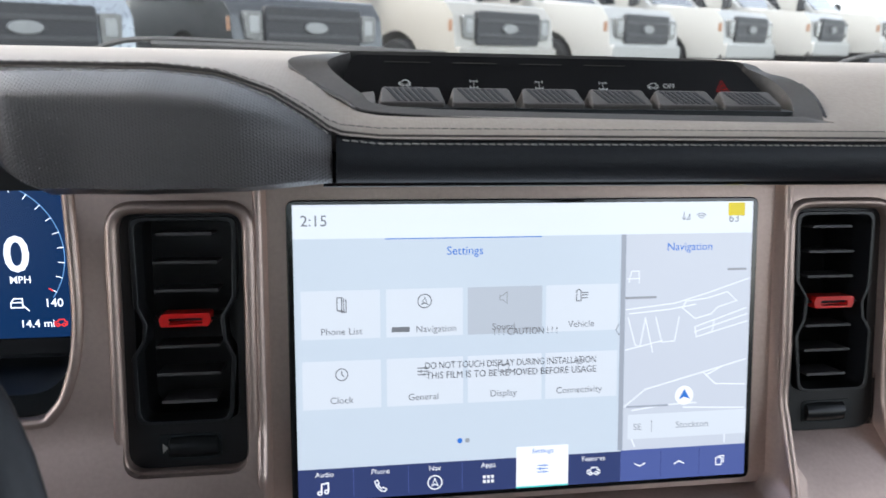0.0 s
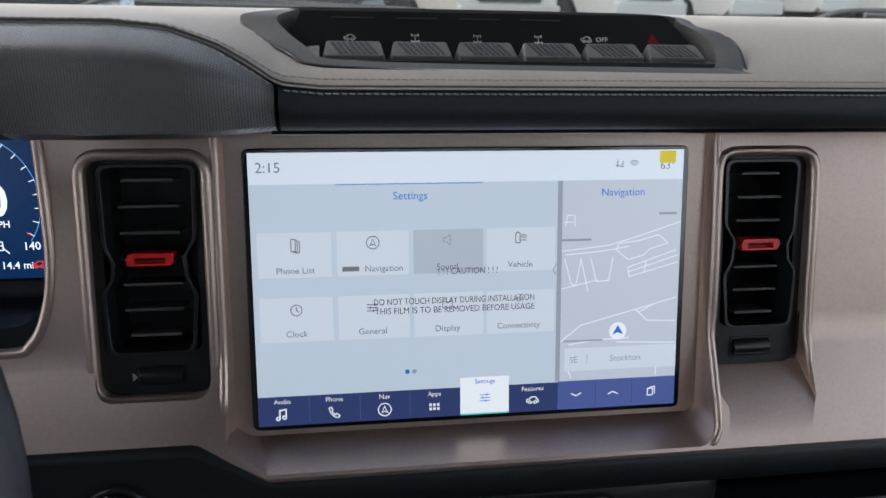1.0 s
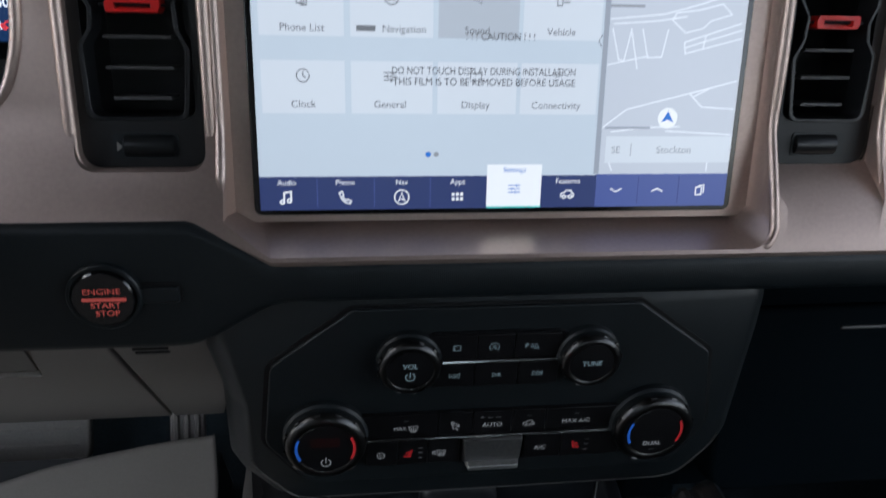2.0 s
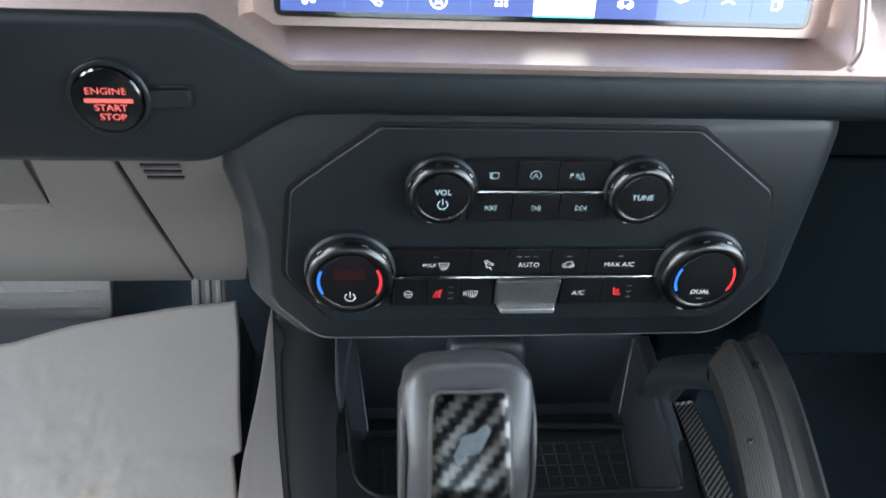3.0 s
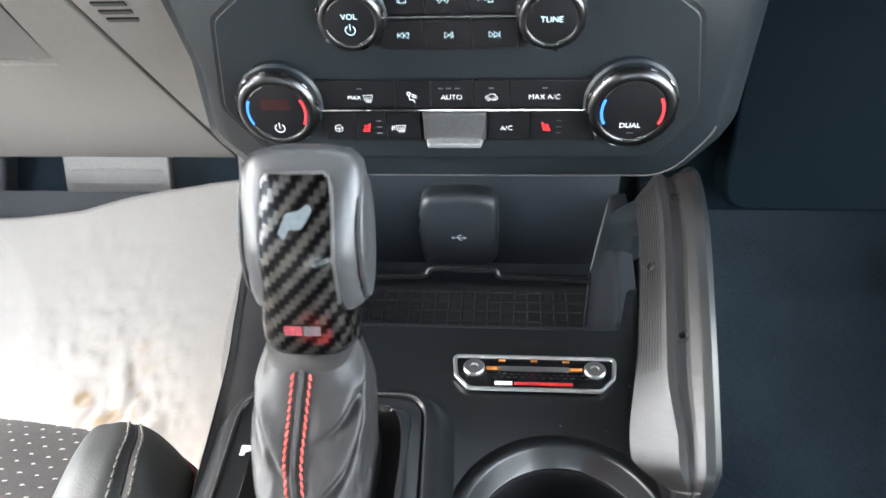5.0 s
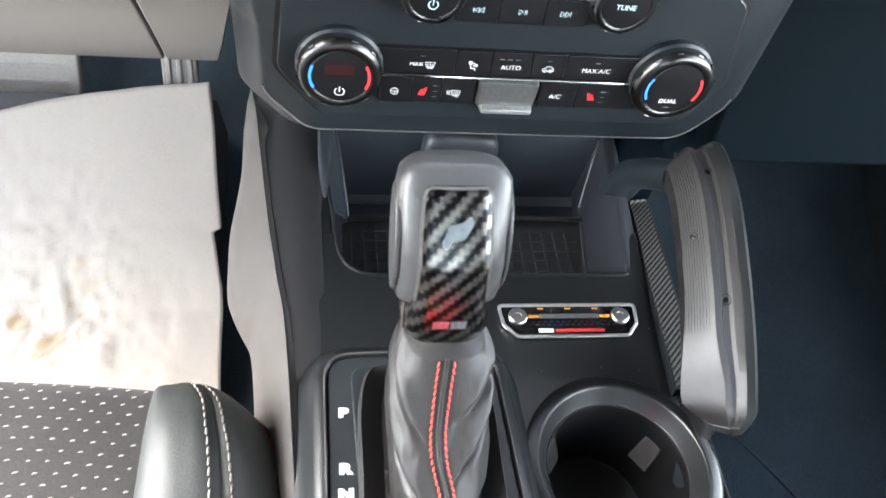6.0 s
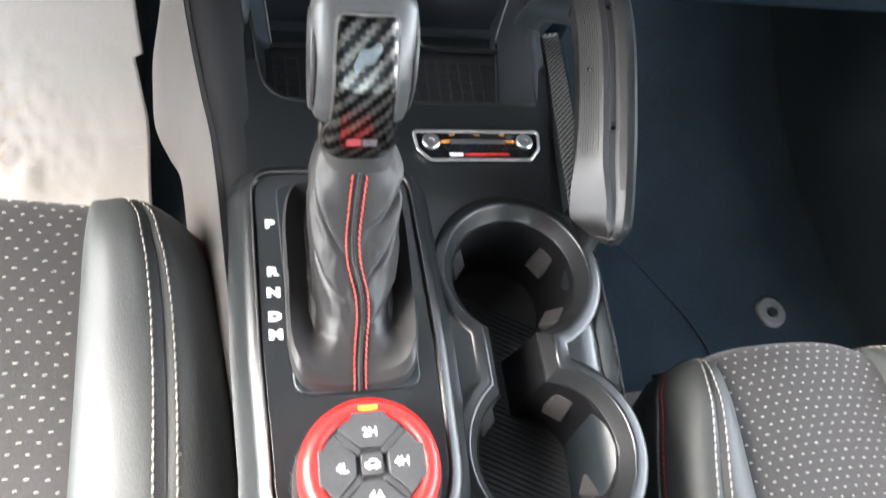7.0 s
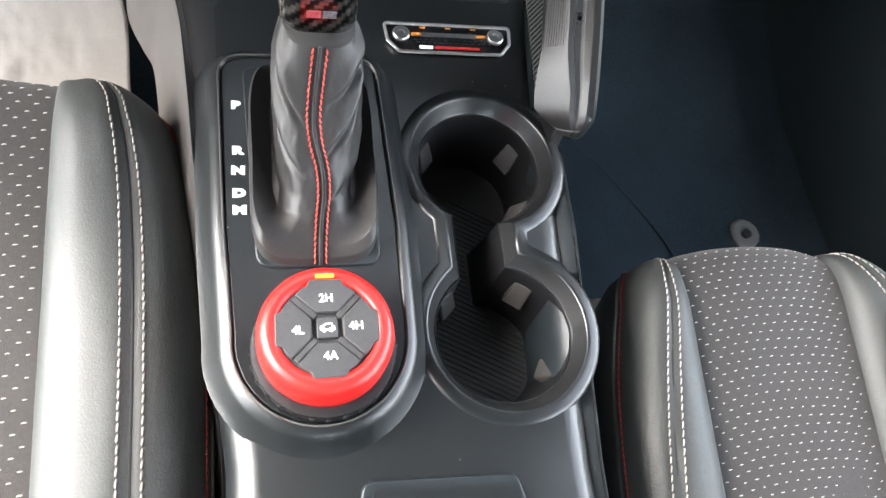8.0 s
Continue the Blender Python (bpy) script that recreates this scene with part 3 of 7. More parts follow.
def area(x0, x1, y0, y1, z, material, name):
    return flat([(x0, y0), (x1, y0), (x1, y1), (x0, y1)], z, S, material, screen, name)


Z0 = 0.0008
area(-0.1345, 0.1325, 0.0015, 0.1675, Z0, LIT, "page")
area(-0.1345, 0.1325, 0.149, 0.1675, Z0 + 0.0001, LIT_HEAD, "header")
area(0.0545, 0.1325, 0.0205, 0.149, Z0 + 0.0001, LIT_MAP, "map")
area(0.0515, 0.0545, 0.0205, 0.149, Z0 + 0.0001, LIT_SHADE, "page_fold")
for k, x in enumerate((-0.131, -0.0845, -0.0385, 0.0070)):
    area(x, x + 0.0432, 0.0935, 0.1205, Z0 + 0.0001, LIT_SOUND if k == 2 else LIT_TILE, "tile")
    area(x, x + 0.0432, 0.054, 0.0812, Z0 + 0.0001, LIT_TILE, "tile")
area(-0.0845, 0.004, 0.1483, 0.1488, Z0 + 0.0002, INK_BLUE, "underline")


def say(body, x, y, size, material=INK_GREY, align="CENTER", bold=0.0):
    return lettering(body, size, S @ pose(x, y, Z0 + 0.0003), material, screen, "lettering", align, bold)


say("2:15", -0.1305, 0.1585, 0.0086, INK_GREY, "LEFT")
say("Settings", -0.040, 0.1412, 0.0067, INK_BLUE)
say("Navigation", 0.0935, 0.1412, 0.0066, INK_BLUE)
say("63\u00b0", 0.122, 0.1575, 0.0070)
for body, x, y in (("Phone List", -0.1092, 0.0975), ("Sound", -0.0178, 0.0975), ("Vehicle", 0.0280, 0.0975), ("Clock", -0.1097, 0.0587), ("General", -0.0640, 0.0587), ("Display", -0.0178, 0.0587), ("Connectivity", 0.0272, 0.0587)):
    say(body, x, y, 0.0054)
say("Navigation", -0.0565, 0.0975, 0.0054)
bars([(-0.0815, -0.0715, 0.0963, 0.0992)], Z0 + 0.0003, S, INK_GREY, screen, "name_bar")
say("SE", 0.0635, 0.0342, 0.0056, INK_PALE)
say("Stockton", 0.098, 0.0342, 0.0058, INK_PALE)
bars([(0.0722, 0.0726, 0.031, 0.038)], Z0 + 0.0003, S, INK_PALE, screen, "divider")
area(0.0575, 0.1325, 0.027, 0.042, Z0 + 0.00022, LIT_TILE, "road_label")
bars([(0.0545, 0.0735, 0.1112, 0.1126)], Z0 + 0.0003, S, INK_PALE, screen, "street_name_bar")
bars([(0.1175, 0.1295, 0.1268, 0.1282)], Z0 + 0.0003, S, INK_PALE, screen, "street_name_bar")
bars([(0.0565, 0.0825, 0.0462, 0.0474)], Z0 + 0.0003, S, LIT_SHADE, screen, "street_name_bar")
# map roads
for road in [[(0.0565, 0.121), (0.058, 0.1275), (0.0625, 0.1275), (0.0628, 0.1205)], [(0.0555, 0.123), (0.063, 0.1232)]]:
    strokes([road], 0.0006, Z0 + 0.0002, S, LIT_ROAD, screen, "map_road")
for road in [[(0.055, 0.105), (0.085, 0.108), (0.105, 0.1135), (0.132, 0.122)], [(0.057, 0.1025), (0.082, 0.1045), (0.098, 0.107)], [(0.0565, 0.1), (0.061, 0.084), (0.064, 0.083), (0.067, 0.099)], [(0.067, 0.1), (0.072, 0.079)], [(0.0735, 0.1), (0.0775, 0.085), (0.0855, 0.0855), (0.088, 0.1)], [(0.055, 0.081), (0.078, 0.086)]]:
    strokes([road], 0.0007, Z0 + 0.0002, S, LIT_ROAD, screen, "map_road")
for road in [[(0.090, 0.105), (0.092, 0.109), (0.105, 0.1105), (0.118, 0.114), (0.124, 0.1085), (0.112, 0.105), (0.108, 0.101), (0.098, 0.0985), (0.090, 0.105)], [(0.098, 0.0935), (0.130, 0.104)], [(0.098, 0.0905), (0.131, 0.1005)], [(0.099, 0.0875), (0.131, 0.096)], [(0.098, 0.0935), (0.099, 0.0875)], [(0.110, 0.097), (0.109, 0.0905)]]:
    strokes([road], 0.0007, Z0 + 0.0002, S, LIT_ROAD, screen, "map_road")
for road in [[(0.055, 0.047), (0.068, 0.057), (0.092, 0.063), (0.112, 0.068), (0.131, 0.073)], [(0.104, 0.066), (0.112, 0.0585), (0.131, 0.0575)], [(0.060, 0.0445), (0.080, 0.047), (0.1, 0.0475)], [(0.106, 0.064), (0.116, 0.069)], [(0.06, 0.027), (0.062, 0.0225)], [(0.119, 0.027), (0.119, 0.022)], [(0.092, 0.045), (0.131, 0.043)]]:
    strokes([road], 0.0008, Z0 + 0.0002, S, LIT_ROAD, screen, "map_road")
flat(circle(0.0058, 24, 0.0925, 0.0522), Z0 + 0.00025, S, LIT_WHITE, screen, "marker_disc")
flat([(0.0925, 0.0562), (0.0888, 0.0498), (0.0925, 0.0514), (0.0962, 0.0498)], Z0 + 0.00035, S, INK_BLUE, screen, "position_arrow")
# page dots and menu bar
flat(circle(0.0015, 16, -0.0432, 0.032), Z0 + 0.0002, S, INK_BLUE, screen, "page_dot")
flat(circle(0.0014, 16, -0.0388, 0.032), Z0 + 0.0002, S, INK_PALE, screen, "page_dot")
area(-0.1345, 0.0535, 0.0015, 0.0200, Z0 + 0.00022, LIT_NAVY, "menu_bar")
area(0.0535, 0.1325, 0.0015, 0.0205, Z0 + 0.00024, LIT_BLUE, "menu_bar")
area(-0.0100, 0.0213, 0.0015, 0.0262, Z0 + 0.00026, LIT_WHITE, "menu_tab")
area(-0.0100, 0.0213, 0.0015, 0.0024, Z0 + 0.0003, INK_TEAL, "tab_underline")
for x in (-0.104, -0.073, -0.042, 0.0785, 0.103):
    area(x, x + 0.0003, 0.003, 0.019, Z0 + 0.0003, LIT_BLUE if x < 0.05 else LIT_NAVY, "divider")
for body, x, mt in (("Audio", -0.120, LIT_WHITE), ("Phone", -0.0887, LIT_WHITE), ("Nav", -0.0577, LIT_WHITE), ("Apps", -0.0265, LIT_WHITE), ("Features", 0.0368, LIT_WHITE)):
    say(body, x, 0.0166, 0.0042, mt)
say("Settings", 0.0058, 0.0232, 0.0042, INK_BLUE)


def icon(lines, x, y, s, material=INK_GREY, width=0.0006, name="icon"):
    return strokes([[(x + a * s, y + b * s) for a, b in ln] for ln in lines], width, Z0 + 0.0004, S, material, screen, name)


RING = arc(0, 0, 1, 0, 360, 24)
NAVI = [RING, [(-0.45, -0.5), (0, 0.55), (0.45, -0.5), (0, -0.25), (-0.45, -0.5)]]
SLID = [[(-1, 0.6), (1, 0.6)], [(-1, 0), (1, 0)], [(-1, -0.6), (1, -0.6)], [(0.4, 0.85), (0.4, 0.35)], [(-0.4, 0.25), (-0.4, -0.25)], [(0.2, -0.35), (0.2, -0.85)]]
CAR = [[(-1, -0.35), (-1, 0.15), (-0.5, 0.25), (-0.25, 0.6), (0.6, 0.6), (0.7, 0.2), (1, 0.15), (1, -0.35), (0.75, -0.35)], arc(0.5, -0.35, 0.25, 0, 360, 10), arc(-0.5, -0.35, 0.25, 0, 360, 10), [(-0.25, -0.35), (0.25, -0.35)]]
icon([[(-0.6, -1), (0.1, -1), (0.1, 1), (-0.6, 1), (-0.6, -1)], [(0.3, 0.8), (0.4, 0.8), (0.4, -1.1), (-0.3, -1.1)], [(0.65, 0.6), (0.75, 0.6), (0.75, -1.25), (0.0, -1.25)]], -0.1092, 0.113, 0.0036)
icon(NAVI, -0.063, 0.1135, 0.0038)
icon([[(-0.8, -0.4), (-0.8, 0.4), (-0.3, 0.4), (0.5, 1), (0.5, -1), (-0.3, -0.4), (-0.8, -0.4)]], -0.0175, 0.1142, 0.0032, INK_PALE)
icon([[(-0.9, -1), (-0.9, 0.7), (-0.5, 1), (-0.1, 0.7), (-0.1, -1), (-0.9, -1)], [(0.1, 0.4), (1.1, 0.4)], [(0.1, 0), (1.1, 0)], [(0.1, -0.5), (1.1, -0.5)]], 0.0280, 0.1145, 0.0034)
icon([RING, [(0, 0.6), (0, 0), (0.4, -0.3)]], -0.1095, 0.0735, 0.0033)
icon(SLID, -0.0640, 0.0735, 0.0032)
icon([[(-1, -0.6), (1, -0.6), (1, 0.7), (-1, 0.7), (-1, -0.6)]], -0.0178, 0.0735, 0.0030, INK_PALE)
icon([arc(0, -0.4, 0.4, 30, 150), arc(0, -0.4, 0.9, 30, 150), arc(0, -0.4, 1.3, 30, 150)], 0.0272, 0.0745, 0.0026, INK_PALE)
icon([[(-0.5, -0.7), (-0.5, 0.8), (0.6, 1), (0.6, -0.5)], arc(-0.8, -0.7, 0.3, 0, 360, 10), arc(0.3, -0.5, 0.3, 0, 360, 10)], -0.120, 0.0085, 0.0034, LIT_WHITE, 0.0009)
icon([[(-0.9, 0.7), (-0.5, 0.9), (-0.25, 0.35), (-0.45, 0.1), (0.1, -0.5), (0.4, -0.3), (0.9, -0.6), (0.7, -1), (0.1, -0.9), (-0.6, -0.2), (-0.9, 0.7)]], -0.0887, 0.0085, 0.0036, LIT_WHITE, 0.0007)
icon(NAVI, -0.0577, 0.0083, 0.0040, LIT_WHITE, 0.0007)
bars([(-0.0265 + i * 0.0024 - 0.0008, -0.0265 + i * 0.0024 + 0.0008, 0.0083 + j * 0.0027 - 0.0009, 0.0083 + j * 0.0027 + 0.0009) for i in (-1, 0, 1) for j in (-0.5, 0.5)], Z0 + 0.0004, S, LIT_WHITE, screen, "icon")
icon(SLID, 0.0058, 0.0125, 0.0033, INK_BLUE, 0.0005)
icon(CAR, 0.0368, 0.0090, 0.0037, LIT_WHITE, 0.0007)
icon([[(-1, 0.3), (0, -0.2), (1, 0.3)]], 0.0655, 0.011, 0.0032, LIT_WHITE, 0.0008)
icon([[(-1, -0.2), (0, 0.3), (1, -0.2)]], 0.0903, 0.011, 0.0032, LIT_WHITE, 0.0008)
icon([[(-0.8, -0.9), (0.3, -0.9), (0.3, 0.5), (-0.8, 0.5), (-0.8, -0.9)], [(-0.4, 0.7), (0.7, 0.9), (0.7, -0.6)]], 0.1165, 0.011, 0.0032, LIT_WHITE, 0.0007)
icon([[(-0.5, 0.9), (-0.5, -0.7)], [(-0.9, -0.3), (-0.5, -0.7), (-0.1, -0.3)], [(0.2, -0.7), (0.9, -0.7), (0.9, 0.6), (0.2, -0.7)]], 0.0905, 0.159, 0.0026, INK_GREY, 0.0005)
icon([arc(0, -0.7, 0.4, 40, 140), arc(0, -0.7, 0.9, 40, 140), arc(0, -0.7, 1.4, 40, 140)], 0.1, 0.159, 0.0026, INK_GREY, 0.0005)
icon([[(0.3, 1), (-0.3, 0), (0.3, -1)]], 0.0500, 0.0935, 0.0033, INK_GREY, 0.0004)
# protective film over the glass, with its printed warning and yellow pull tab
film = thing("screen_film", "clear protective film with printed warning and yellow pull tab", "film", FACE @ Vector((0, 0.08, 0.002)))
FZ = 0.0016
for body, y, x0, x1 in (("! ! ! CAUTION ! ! !", 0.0945, -0.0235, 0.0135), ("DO NOT TOUCH DISPLAY DURING INSTALLATION", 0.0765, -0.0630, 0.0370), ("THIS FILM IS TO BE REMOVED BEFORE USAGE", 0.0708, -0.0625, 0.0372)):
    tx = lettering(body, 0.0056, Matrix(), FILM_INK, None, "warning_print", "CENTER")
    xs = [v.co.x for v in tx.data.vertices]
    k = (x1 - x0) / (max(xs) - min(xs))
    tx.data.transform(FACE @ pose((x0 + x1) / 2, y, FZ) @ Matrix.Diagonal((k, 1, 1, 1)))
    hang(tx, film)
# the tab's own glow stands in for screen light coming through it
part("pull_tab", prism(rrect(0.1165, 0.1268, 0.1592, 0.1668, 0.0004, 2), FZ, FZ + 0.0004, FACE), glow("backlit_yellow_film", (0.62, 0.50, 0.01), 0.34), film, "yellow pull tab")


# ---- switch pod on top of the dash ----
pod = thing("switch_pod", "black switch pod with six slotted buttons on the dashboard", "switch panel", (0.01, 0.39, 1.41))
OUTER = [(-0.133, 0.414, 1.4345), (-0.129, 0.402, 1.4275), (-0.106, 0.378, 1.4165), (-0.088, 0.367, 1.4105), (0.0, 0.364, 1.4085), (0.138, 0.361, 1.4075), (0.1453, 0.3645, 1.4080), (0.1490, 0.374, 1.4133), (0.1520, 0.389, 1.4212), (0.1490, 0.403, 1.4278), (0.1390, 0.415, 1.4312), (0.1190, 0.4225, 1.4372), (0.0, 0.424, 1.4385), (-0.100, 0.4255, 1.4385), (-0.106, 0.4235, 1.4375)]
INNER = [(-0.113, 0.408, 1.4335), (-0.112, 0.402, 1.4285), (-0.098, 0.383, 1.4185), (-0.083, 0.373, 1.4125), (0.0, 0.370, 1.4105), (0.124, 0.3675, 1.4097), (0.129, 0.3690, 1.4101), (0.1330, 0.374, 1.4125), (0.1385, 0.389, 1.4190), (0.1365, 0.402, 1.4262), (0.1260, 0.4125, 1.4325), (0.1110, 0.4180, 1.4370), (0.0, 0.419, 1.438), (-0.098, 0.4205, 1.438), (-0.102, 0.418, 1.437)]
OUTER, INNER = ([tuple(q) for q in spline([*loop[-2:], *loop, *loop[:2]], 4)[8:8 + 4 * len(loop)]] for loop in (OUTER, INNER))
POD_GREY = surface("satin_brown_grey_plastic", (0.068, 0.062, 0.057), 0.55, grain=1800, bump=0.1)
rings = [[Vector((x, y, z - 0.020)) for x, y, z in OUTER], [Vector((x, y, z)) for x, y, z in OUTER], [Vector((x, y, z + 0.0006)) for x, y, z in INNER], [Vector((x * 0.99, y, z - 0.014 if y < 0.4 else z - 0.018)) for x, y, z in INNER]]
cut(soft_pad, [prism([(x * 0.995, y * 0.9995) for x, y, z in OUTER][::1], 1.39, 1.5)])
part("rim", loft(rings, caps=False), POD_GREY, pod, "satin charcoal rim", bevel=0.0016)
# black tube drawn as the line of shade where the rim meets the pad
part("rim_shadow_line", tube([Vector((x * 1.004, y - 0.0010, z - 0.0012)) for x, y, z in OUTER if y < 0.402], 0.0011, 6), DARKER, pod, "black line for the shadow gap round the rim")
# sloping back wall with symbols, and the floor of the tray
BACK = pose(0.0, 0.3985, 1.4195, 58)
part("back_wall", prism(rounded([(-0.114, -0.016, 0.004), (0.142, -0.016, 0.004), (0.115, 0.0205, 0.006), (-0.101, 0.0205, 0.006)]), -0.004, 0.0, BACK), DARKER, pod, "black back wall with white symbols")
part("tray_floor", prism(rounded([(-0.104, 0.384), (-0.085, 0.372), (0.138, 0.368), (0.134, 0.41), (-0.11, 0.41)]), 1.398, 1.406), DARKER, pod)
part("button_plinth", prism(rounded([(-0.096, 0.3745, 0.003), (0.132, 0.3715, 0.003), (0.137, 0.392, 0.003), (-0.110, 0.394, 0.003)]), 1.402, 1.4125), DARK, pod, "dark plinth under the buttons", bevel=0.001)
BTN_GREY = surface("satin_button_plastic", (0.090, 0.082, 0.077), 0.5, grain=1800, bump=0.1)
part("plinth_end", hull([(-0.1075, 0.3860, 1.4120), (-0.0960, 0.3755, 1.4120), (-0.0905, 0.3740, 1.4128), (-0.0905, 0.3900, 1.4195), (-0.0960, 0.3930, 1.4190), (-0.0905, 0.3900, 1.4040), (-0.1075, 0.3870, 1.4040), (-0.0905, 0.3740, 1.4040)]), BTN_GREY, pod, "sloping end beside the buttons", bevel=0.0012)
for k in range(6):
    x = -0.0722 + k * 0.0366
    m = pose(x, 0.3825, 1.4140, 29)
    b = prism(rounded([(-0.0178, -0.009, 0.001), (0.0178, -0.009, 0.001), (0.0165, 0.0095, 0.002), (-0.0165, 0.0095, 0.002)]), -0.006, 0.0042, m, top=rounded([(-0.0165, -0.006, 0.002), (0.0165, -0.006, 0.002), (0.0145, 0.0085, 0.002), (-0.0145, 0.0085, 0.002)]))
    btn = part("button", b, BTN_GREY, pod, "charcoal button with slanted slots", bevel=0.0007)
    for j in range(7):
        xx = -0.0074 + j * 0.0031
        part("slot", prism([(xx, -0.0045), (xx + 0.0018, -0.0045), (xx - 0.0034, 0.0068), (xx - 0.0052, 0.0068)], 0.0041, 0.00445, m), DARKER, btn)
AXLE = [[(-1, -0.9), (1, -0.9)], [(0, -0.9), (0, 0.9)], [(-0.9, 0.9), (0.9, 0.9)], [(-1, -1.3), (-1, -0.5)], [(1, -1.3), (1, -0.5)], [(-0.9, 0.5), (-0.9, 1.3)], [(0.9, 0.5), (0.9, 1.3)]]


def mark(lines, x, y, s, m, material, parent, width=0.0004, name="symbol", z=0.0002):
    return strokes([[(x + a * s, y + b * s) for a, b in ln] for ln in lines], width, z, m, material, parent, name)


mark(CAR, -0.074, 0.0038, 0.0030, BACK, WHITE_INK, pod)
for k, x in enumerate((-0.037, -0.001, 0.035)):
    mark(AXLE, x, 0.0038, 0.0021, BACK, WHITE_INK, pod)
mark(CAR, 0.0640, 0.0042, 0.0030, BACK, WHITE_INK, pod)
lettering("OFF", 0.0042, BACK @ pose(0.0735, 0.0042, 0.0002), WHITE_INK, pod)
mark([[(-1, -0.8), (1, -0.8), (0, 1), (-1, -0.8)], [(-0.45, -0.5), (0.45, -0.5), (0, 0.35), (-0.45, -0.5)]], 0.105, 0.0045, 0.0038, BACK, glow("hazard_red", (0.8, 0.03, 0.03), 0.09), pod, 0.0003, "hazard_symbol")
for k in range(4):
    part("clip_slot", prism(rrect(-0.084 + k * 0.0365, -0.060 + k * 0.0365, 0.0162, 0.0167, 0.0002, 2), -0.001, 0.0003, BACK), POD_GREY, pod)

# ---- gauge display ----
gauge = thing("gauge_display", "dark blue lit instrument display behind the steering wheel", "instrument display", (-0.40, 0.45, 1.26))
G = pose(-0.40, 0.45, 1.31, 84)
part("screen_glass", prism(rrect(-0.17, 0.150, -0.052, 0.055, 0.012), -0.01, 0, G), GLOSSY, gauge)
flat(rrect(-0.17, 0.1385, -0.042, 0.053, 0.012), 0.0004, G, glow("gauge_blue", (0.004, 0.022, 0.075), 0.42), gauge, "lit_page")
GW = glow("gauge_white", (0.85, 0.9, 1.0), 0.42)
GR = glow("gauge_red", (0.9, 0.05, 0.05), 0.33)
lettering("0", 0.030, G @ pose(0.1030, 0.0078, 0.0008), GW, gauge, bold=0.0005)
lettering("MPH", 0.0060, G @ pose(0.1040, -0.0066, 0.0008), GW, gauge, bold=0.0001)
lettering("140", 0.0072, G @ pose(0.1215, -0.0210, 0.0008), GW, gauge, bold=0.0001)
lettering("14.4 mi", 0.0066, G @ pose(0.1115, -0.0335, 0.0008), GW, gauge, bold=0.0001)
strokes([arc(0.085, 0.008, 0.0445, -35, 150, 40)], 0.0006, 0.0007, G, glow("gauge_ring", (0.15, 0.35, 0.7), 0.29), gauge, "dial_ring")
strokes([[(0.085 + 0.041 * math.cos(radians(a)), 0.008 + 0.041 * math.sin(radians(a))), (0.085 + 0.0445 * math.cos(radians(a)), 0.008 + 0.0445 * math.sin(radians(a)))] for a in range(-30, 150, 12)], 0.0006, 0.0008, G, GW, gauge, "tick_marks")
strokes([[(0.1215, -0.0135), (0.1195, -0.012)]], 0.0008, 0.0009, G, GR, gauge, "tick_mark")
mark([[(-1, -0.6), (-1, 0.3), (-0.5, 1), (0.9, 1), (0.9, -0.6), (-1, -0.6)], [(-0.8, 0.3), (0.8, 0.3)], [(0.9, -0.2), (1.9, -1.2)]], 0.1010, -0.0212, 0.0034, G, GW, gauge, 0.0008, "car_symbol", 0.0008)
mark(CAR, 0.1245, -0.0332, 0.0035, G, GR, gauge, 0.0008, "warning_symbol", 0.0009)
shroud = part("shroud", prism(rounded([(-0.30, -0.12, 0.02), (0.150, -0.075, 0.03), (0.160, -0.02, 0.03), (0.160, 0.09, 0.01), (-0.30, 0.10, 0.01)], 8), -0.02, 0.055, G), DARK, gauge, "matt black shroud round the display")
cut(shroud, [prism(rounded([(-0.28, -0.058, 0.02), (0.142, -0.058, 0.03), (0.1525, -0.02, 0.03), (0.1525, 0.08, 0.01), (-0.28, 0.08, 0.01)], 8), -0.012, 0.09, G)])

# ---- steering wheel ----
wheel = thing("steering_wheel", "black leather steering wheel with thick rim", "steering wheel", (-0.40, 0.24, 1.10))
W = pose(-0.402, 0.215, 1.235, 62)
rim = [W @ Vector((0.183 * math.cos(a), 0.183 * math.sin(a), 0)) for a in [2 * math.pi * i / 64 for i in range(65)]]
part("rim", tube(rim, 0.0165, 14, caps=False, up=(0, -0.88, 0.47)), RIM_HIDE, wheel, "black leather rim")
part("hub", prism(rrect(-0.075, 0.075, -0.055, 0.055, 0.03), -0.03, 0.02, W), DARK, wheel, bevel=0.006)
for a in (-8, 188, 270):
    c, s = math.cos(radians(a)), math.sin(radians(a))
    part("spoke", tube([W @ Vector((0.05 * c, 0.05 * s, -0.01)), W @ Vector((0.12 * c, 0.12 * s, -0.008)), W @ Vector((0.18 * c, 0.18 * s, 0))], [0.025, 0.019, 0.015], 10, flat=0.5, up=(0, -0.88, 0.47)), DARK, wheel)
part("column", tube([W @ Vector((0, 0, -0.02)), W @ Vector((0, 0, -0.10)), W @ Vector((0, -0.02, -0.24))], [0.055, 0.075, 0.08], 20, flat=0.8), DARK, wheel, "black steering column shroud")

